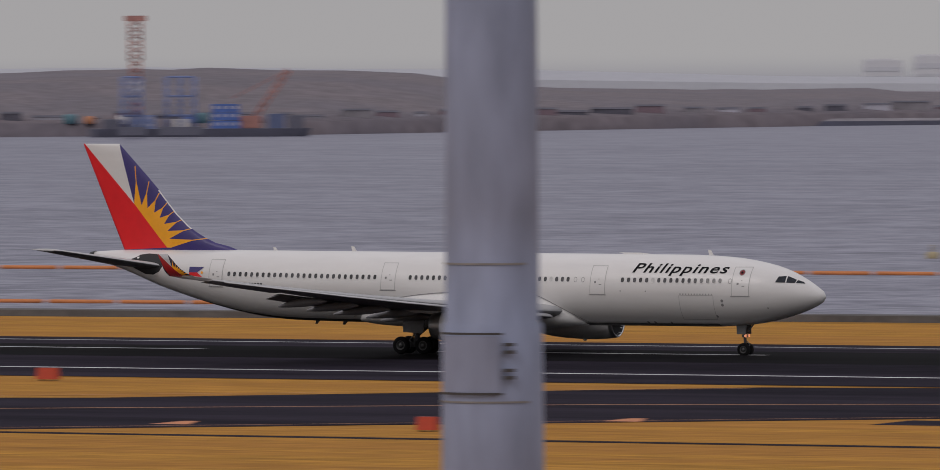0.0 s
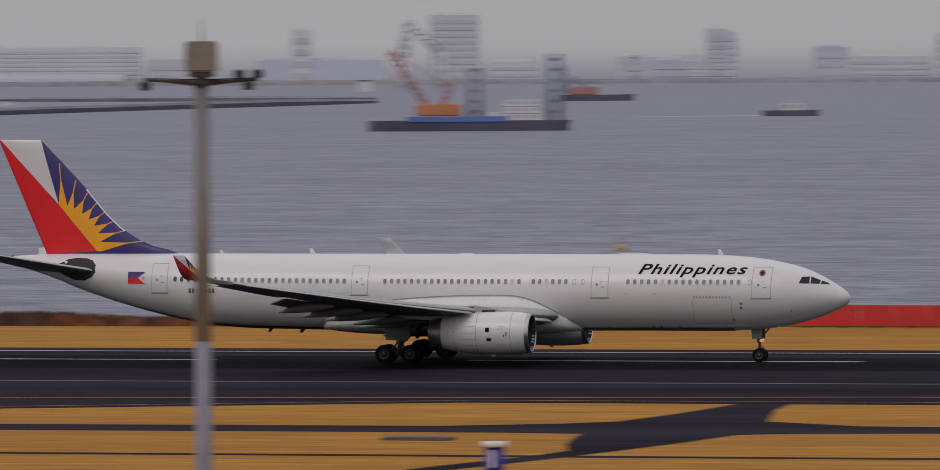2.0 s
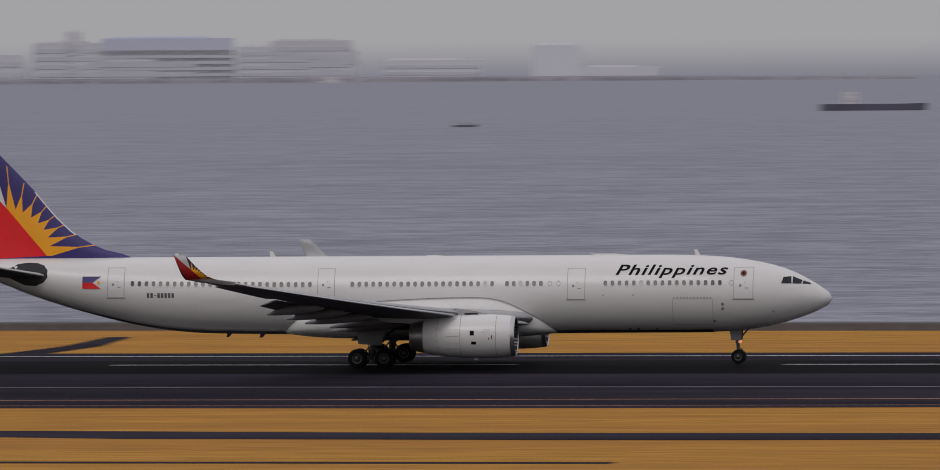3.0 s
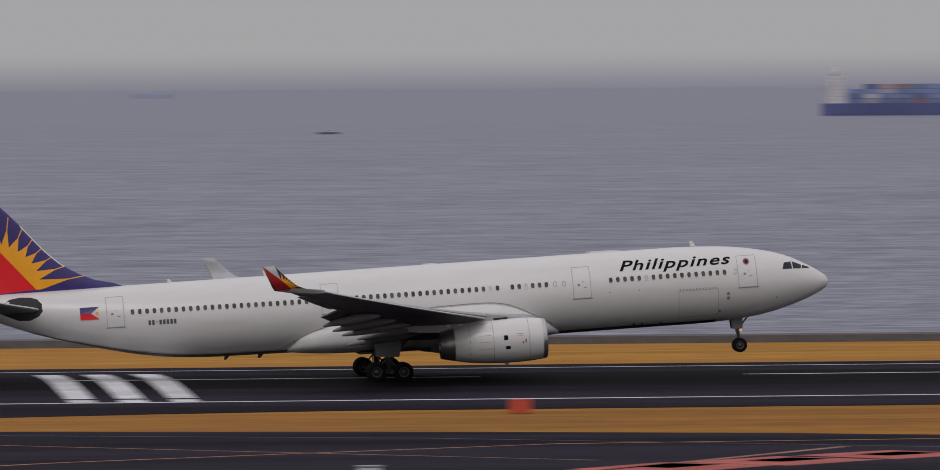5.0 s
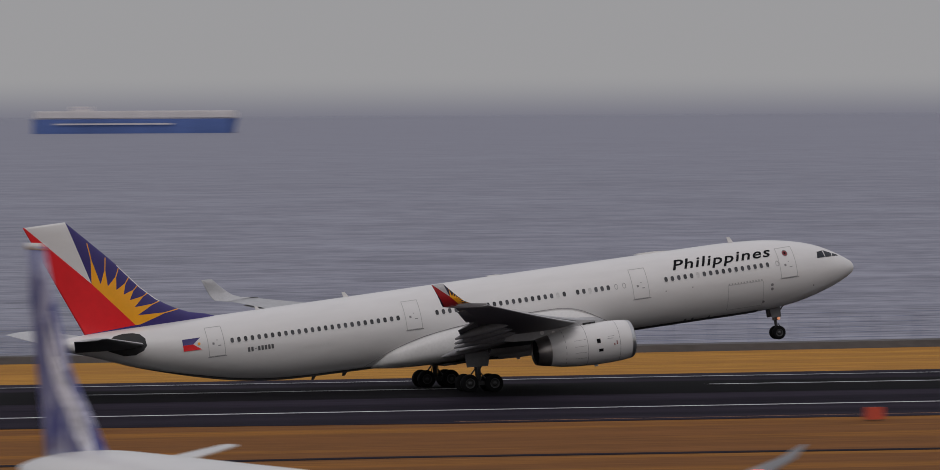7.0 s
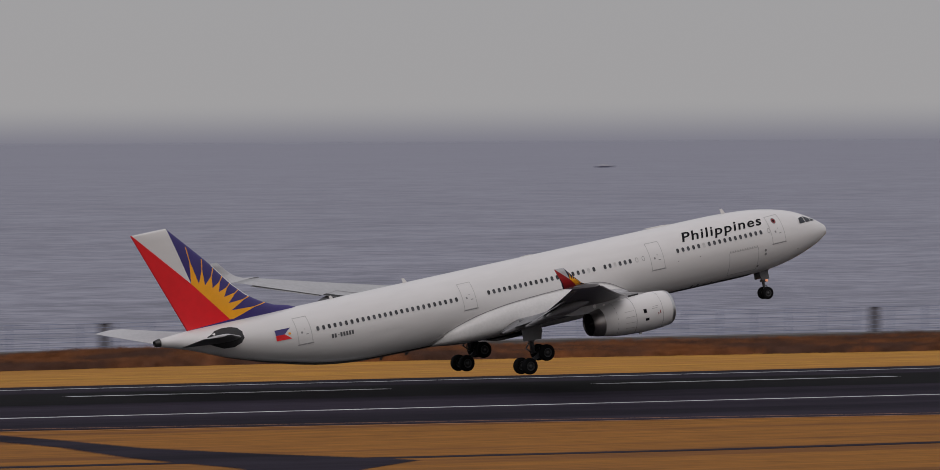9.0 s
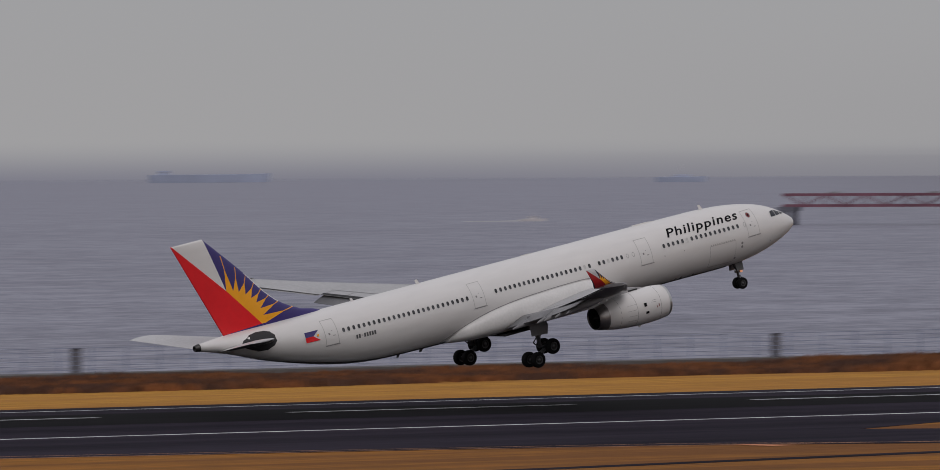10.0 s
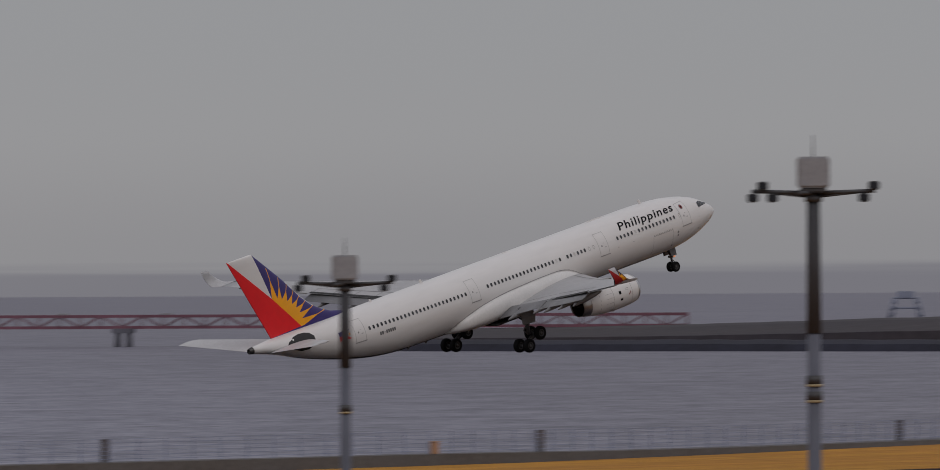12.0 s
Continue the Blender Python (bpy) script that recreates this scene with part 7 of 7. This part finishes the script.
def build_van():
    """A small white service van on the link road."""
    s = thing("van", "small white service van parked in the grass", "van", pose(324.6, 480.8, GROUND + 0.02, 0, 0, -34))
    b = bmesh.new()
    prof = [(-1.72, 0.35), (-1.74, 1.2), (-1.62, 2.05), (-1.35, 2.44), (1.15, 2.46), (1.45, 2.30), (1.72, 1.45), (1.78, 0.9), (1.76, 0.35)]
    skin(b, [[(x, y * (1 if z < 1.4 else 0.94), z) for x, z in prof] for y in (-0.78, -0.74, 0.74, 0.78)], cap0=True, cap1=True, smooth=False)
    bmesh.ops.recalc_face_normals(b, faces=b.faces)
    body = part("body", b, "white", s, "white panelled body")
    part("windscreen", boxed(1.50, 1.62, -0.62, 0.62, 1.5, 2.1, bevel=0.02), "cockpit_glass", body, "dark windscreen")
    for sgn in (-1, 1):
        part("side_window", boxed(-1.3, 1.2, sgn * 0.75 - 0.02, sgn * 0.75 + 0.02, 1.5, 2.05), "cockpit_glass", body)
    w = wheel_mesh(0.28, 0.18)
    for x in (-1.15, 1.15):
        for y in (-0.68, 0.68):
            shared("tyre", w[0], s, pose(x, y, 0.28))


def build_markers():
    def marker(x, y, k=1.0):
        s = thing("edge_marker", "orange box marker in the dry grass", "marker", pose(x, y, GROUND), group="orange edge markers")
        b = bmesh.new()
        skin(b, [[(-0.85 * k, -0.4, 0.12), (0.85 * k, -0.4, 0.12), (0.85 * k, 0.4, 0.12), (-0.85 * k, 0.4, 0.12)], [(-0.8 * k, -0.25, 0.98), (0.8 * k, -0.25, 0.98), (0.8 * k, 0.25, 0.98), (-0.8 * k, 0.25, 0.98)]], cap0=True, cap1=True, smooth=False)
        bmesh.ops.recalc_face_normals(b, faces=b.faces)
        part("board", b, "orange", s)
        for dx in (-0.5, 0.5):
            part("foot", boxed(dx * k - 0.06, dx * k + 0.06, -0.2, 0.2, -0.02, 0.14), "fitting", s)

    for x, y, k in ((-319, 608.5, 1.0), (-253.5, 537, 0.8), (-197, 505, 0.8), (64.6, 609, 0.85), (227.5, 601.5, 0.75), (560, 607, 0.8)):
        marker(x, y, k)
    # guidance sign seen edge to the runway
    s = thing("taxi_sign", "white guidance sign with an orange end panel", "sign", pose(93.6, 582, GROUND, 0, 0, 4))
    part("panel", boxed(-1.3, 2.1, -0.15, 0.15, 0.25, 1.15, bevel=0.03), "sign_white", s, "white panel")
    part("end_panel", boxed(-2.1, -1.32, -0.15, 0.15, 0.25, 1.15, bevel=0.03), "yellow", s, "orange end panel")
    part("panel_edge", boxed(-2.16, 2.16, -0.17, 0.17, 1.15, 1.21), "fitting", s)
    for x in (-1.6, 0, 1.6):
        part("foot", boxed(x - 0.05, x + 0.05, -0.05, 0.05, -0.02, 0.25), "fitting", s)
    s = thing("taxi_sign", "black guidance sign with a yellow panel", "sign", pose(506, 611.5, GROUND, 0, 0, -36))
    part("panel", boxed(-1.1, 1.1, -0.15, 0.15, 0.2, 1.05, bevel=0.03), "black", s)
    part("end_panel", boxed(-0.95, 0.35, -0.165, -0.15, 0.3, 0.95), "yellow", s, "yellow panel")
    part("bar", boxed(-0.6, -0.1, -0.18, -0.165, 0.4, 0.85), "black", s)
    for x in (-0.8, 0.8):
        part("foot", boxed(x - 0.05, x + 0.05, -0.05, 0.05, -0.02, 0.22), "fitting", s)
    # blue post with a white cap
    s = thing("marker_post", "blue cylindrical post with a white cap", "post", pose(-121.8, 500.5, GROUND))
    b = bmesh.new()
    rod(b, (0, 0, 0), (0, 0, 1.75), 0.55, 0.55, 18)
    part("body", b, "blue_paint", s)
    b = bmesh.new()
    rod(b, (0, 0, 1.75), (0, 0, 2.05), 0.78, 0.72, 18)
    part("cap", b, "sign_white", s, "white cap")
    part("plate", boxed(-0.12, 0.12, -0.60, -0.54, 0.6, 1.6), "sign_white", s)
    # small white cabinet beside the taxiway
    s = thing("cabinet", "small white cabinet beside the taxiway", "cabinet", pose(46.5, 521.0, GROUND))
    part("body", boxed(-0.65, 0.65, -0.4, 0.4, 0, 0.75, bevel=0.05), "sign_white", s)
    part("roof", boxed(-0.72, 0.72, -0.46, 0.46, 0.75, 0.82), "box_grey", s)
    # lorry roof at the edge of the apron
    p = bearing(34.03, 535, GROUND)
    s = thing("box_truck", "white box truck on the apron road", "truck", Matrix.Translation(p) @ pose(0, 0, 0, 0, 0, -32 + 20))
    part("cargo_box", boxed(-3.0, 2.0, -1.2, 1.2, 0.9, 3.55, bevel=0.08), "sign_white", s, "white cargo box")
    part("cab", boxed(2.1, 3.6, -1.1, 1.1, 0.6, 2.7, bevel=0.15), "sign_white", s)
    part("windscreen", boxed(3.58, 3.63, -0.95, 0.95, 1.6, 2.4), "glass", s)
    part("chassis", boxed(-3.0, 3.4, -1.0, 1.0, 0.5, 0.88), "fitting", s)
    w = wheel_mesh(0.48, 0.3)
    for x in (-2.0, 2.6):
        for y in (-1.0, 1.0):
            shared("tyre", w[0], s, pose(x, y, 0.48))
            shared("rim", w[1], s, pose(x, y, 0.48))
    # low drain covers in the grass
    for x, y in ((-137.6, 545.5), (-200.5, 547)):
        s = thing("drain_cover", "dark drain slab lying in the grass", "drain", pose(x, y, GROUND))
        part("slab", boxed(-2.2, 2.2, -0.9, 0.9, 0, 0.18, bevel=0.04), "rock", s)
        part("grating", boxed(-1.4, 1.4, -0.5, 0.5, 0.18, 0.21), "fitting", s)


def build_shore():
    # fence on the seawall: slim posts, wires, and taller numbered posts
    x0, x1 = 130, 980
    s = thing("shore_fence", "thin wire fence along the seawall", "fence", pose(0, 0, 0))
    post_me = mesh_of("post", boxed(-0.05, 0.05, -0.05, 0.05, 0, 2.6), "galvanised")
    n = 0
    for x in range(x0, x1, 4):
        shared("post", post_me, s, pose(x, coast(x) - 0.9, GROUND + wall_top(x) - 0.04))
    for z in (0.35, 0.8, 1.25, 1.7, 2.15, 2.55):
        cu = bmesh.new()
        pts = [(x, coast(x) - 0.9, GROUND + wall_top(x) - 0.04 + z) for x in range(x0, x1, 20)]
        for a, b_ in zip(pts, pts[1:]):
            rod(cu, a, b_, 0.022, 0.022, 4, caps=False)
        part("wire", cu, "galvanised", s)
    for x in (225, 299, 397, 484.4, 568.7, 657.8, 728, 810, 885):
        p = thing("shore_post", "grey concrete post on the seawall", "post", pose(x, coast(x) - 0.4, GROUND + wall_top(x) - 0.01), group="posts on the seawall")
        part("shaft", boxed(-0.52, 0.52, -0.3, 0.3, -0.02, 2.45, bevel=0.06), "post_grey", p)
        part("cap", boxed(-0.58, 0.58, -0.38, 0.38, 2.45, 2.55), "post_grey", p)
    x = 706.6
    p = thing("life_ring_box", "faded orange rescue box on the seawall", "box", pose(x, coast(x) - 1.3, GROUND + wall_top(x) - 0.04))
    part("body", boxed(-0.5, 0.5, -0.25, 0.25, 0.0, 1.35, bevel=0.05), "buoy_orange", p)
    part("lid", boxed(-0.55, 0.55, -0.3, 0.3, 1.35, 1.45), "buoy_orange", p)
    # red barrier sheets standing on the bank
    s = thing("barrier", "red sheet barrier standing by the seawall", "barrier", pose(0, 0, 0))
    for i in range(5):
        x = -157.2 + 3.0 * i
        y = coast(x) - 4.5
        part("barrier_panel", boxed(x, x + 2.92, y - 0.06, y + 0.06, GROUND + 0.12, GROUND + 1.9), "boom_red", s, "red panel")
        part("barrier_foot", boxed(x + 1.3, x + 1.6, y - 0.4, y + 0.4, GROUND - 0.03, GROUND + 0.14), "fitting", s)
    # red tide boom along the seawall further back
    s = thing("float_boom", "dull red line of floats below the seawall", "boom", pose(0, 0, 0))
    for i in range(34):
        x = -640 + 9 * i
        b = bmesh.new()
        rod(b, (x, coast(x) + 16, SEA + 0.25), (x + 8.4, coast(x + 8.4) + 16, SEA + 0.25), 0.42, 0.42, 8)
        part("float", b, "crane_red", s)

    # dead reeds: thousands of blades in ragged clumps
    rng = random.Random(11)

    def reeds(x0, x1, y_lo, y_hi, count, tall, label):
        verts, faces = [], []
        for _ in range(count):
            x = rng.uniform(x0, x1)
            edge = min(1.0, min(x - x0, x1 - x) / 18)
            dens = 0.5 + 0.5 * noise.noise(Vector((x * 0.05, 3.1, tall)))
            if rng.random() > 0.25 + dens * edge:
                continue
            lo = y_lo(x)
            y = rng.uniform(lo, y_hi(x))
            h_ = tall * (0.30 + 0.55 * (0.5 + 0.5 * noise.noise(Vector((x * 0.12, y * 0.2, 0)))) + 0.75 * max(0.0, noise.noise(Vector((x * 0.037, 7.7, 0))))) * rng.uniform(0.5, 1.1) * (0.4 + 0.6 * edge)
            w, a = rng.uniform(0.10, 0.26), rng.uniform(-0.6, 0.6)
            lx, ly = rng.uniform(-0.35, 0.35) * h_, rng.uniform(-0.2, 0.2) * h_
            c_, s_ = math.cos(a) * w, math.sin(a) * w
            k = len(verts)
            verts += [(x - c_, y - s_, GROUND - 0.05), (x + c_, y + s_, GROUND - 0.05), (x + c_ * 0.7 + lx * 0.5, y + s_ * 0.7 + ly * 0.5, GROUND + h_ * 0.6), (x + lx, y + ly, GROUND + h_), (x - c_ * 0.7 + lx * 0.5, y - s_ * 0.7 + ly * 0.5, GROUND + h_ * 0.6)]
            faces.append((k, k + 1, k + 2, k + 3, k + 4))
        me = bpy.data.meshes.new("reed_bed")
        me.from_pydata(verts, [], faces)
        me.materials.append(M["reed"])
        tagged(new("reed_bed", me), label, "reeds", kind="stuff")

    reeds(-300, -162, lambda x: 751, lambda x: coast(x) - 4, 26000, 1.7, "brown dead reeds along the seawall")
    reeds(318, 640, lambda x: 741 + 3 * math.sin(x * 0.05) + max(0, (x - 560) * 0.12), lambda x: coast(x) - 3, 70000, 1.25, "ragged brown dead reeds along the shore")


near_mast()
mast(-15.513, 230, 24.8, 0.21, "box_cream", "mast_pale", 2.9, drop=0.24, lamps=((-1, 1), (1, 3)))
mast(-3.561, 230, 24.6, 0.21, "box_grey", "mast_pale", 3.0)
mast(9.881, 230, 24.6, 0.21, "box_cream", "mast_pale", 3.4, lamps=((-1, 2), (1, 1)))
mast(42.467, 285, 24.7, 0.18, "box_grey", "mast_dark", 3.0, upper=0.86, upper_m="mast_black", bands=(19.9,))
mast(45.425, 228, 27.2, 0.185, "box_grey", "mast_dark", 3.1, upper=0.84, upper_m="mast_black", bands=(21.6, 21.2), lamps=((-1, 3), (1, 2)))
build_parked_airliner()
build_van()
build_markers()
build_shore()



# ---- what moves ----
TAKE_OFF = [  # seconds, nose station on X, height, pitch (degrees)
    (0.0, -277.99, 0.00, -0.20),
    (0.5, -242.55, 0.00, -0.18),
    (1.0, -206.74, 0.00, -0.15),
    (1.5, -170.55, 0.00, -0.12),
    (2.0, -133.98, 0.00, -0.08),
    (2.5, -97.06, 0.00, -0.02),
    (3.0, -59.72, 0.00, 0.13),
    (5.0, 93.35, 0.11, 3.46),
    (5.5, 131.97, 0.17, 4.32),
    (6.0, 170.85, 0.22, 5.27),
    (6.5, 210.02, 0.28, 6.23),
    (7.0, 249.53, 0.33, 6.99),
    (9.0, 411.07, 2.53, 9.94),
    (9.5, 451.96, 3.57, 10.74),
    (10.0, 493.08, 5.03, 11.52),
    (10.5, 534.36, 6.94, 12.27),
    (11.0, 575.81, 9.34, 13.12),
    (11.5, 617.49, 12.18, 13.84),
    (12.0, 659.50, 15.46, 14.59),
]
FLEX_FAR = [(0.0, -0.6), (3.0, -0.3), (5.0, 0.1), (7.0, 0.6), (9.0, 1.9), (12.0, 2.3)]
FLEX = [(0.0, -0.5), (1.5, -0.3), (3.0, 0.4), (5.0, 1.8), (6.5, 2.4), (9.0, 2.8), (12.0, 2.8)]  # wing bending at the root, degrees
TILT = [(0.0, 0.0, 0.0), (3.0, -0.1, 0.0), (5.0, -3.4, -0.10), (6.0, -5.2, -0.18), (7.0, -6.9, -0.28), (7.8, 3.0, -0.50), (9.0, 24.0, -0.64), (12.0, 26.0, -0.64)]  # truck pitch on its leg, drop


def motions():
    walk(airliner, [(t, pose(x - GEAR_X, CENTRE, z, 0, -p, 0)) for t, x, z, p in TAKE_OFF])
    for sgn in (-1, 1):
        root = WINGS[sgn].matrix_basis.copy()
        walk(WINGS[sgn], [(t, root @ pose(0, 0, 0, sgn * a, 0, 0)) for t, a in (FLEX if sgn < 0 else FLEX_FAR)])
        seat = BOGIES[sgn].matrix_basis.copy()
        walk(BOGIES[sgn], [(t, pose(0, 0, d) @ seat @ pose(0, 0, 0, 0, -a, 0)) for t, a, d in TILT])


motions()
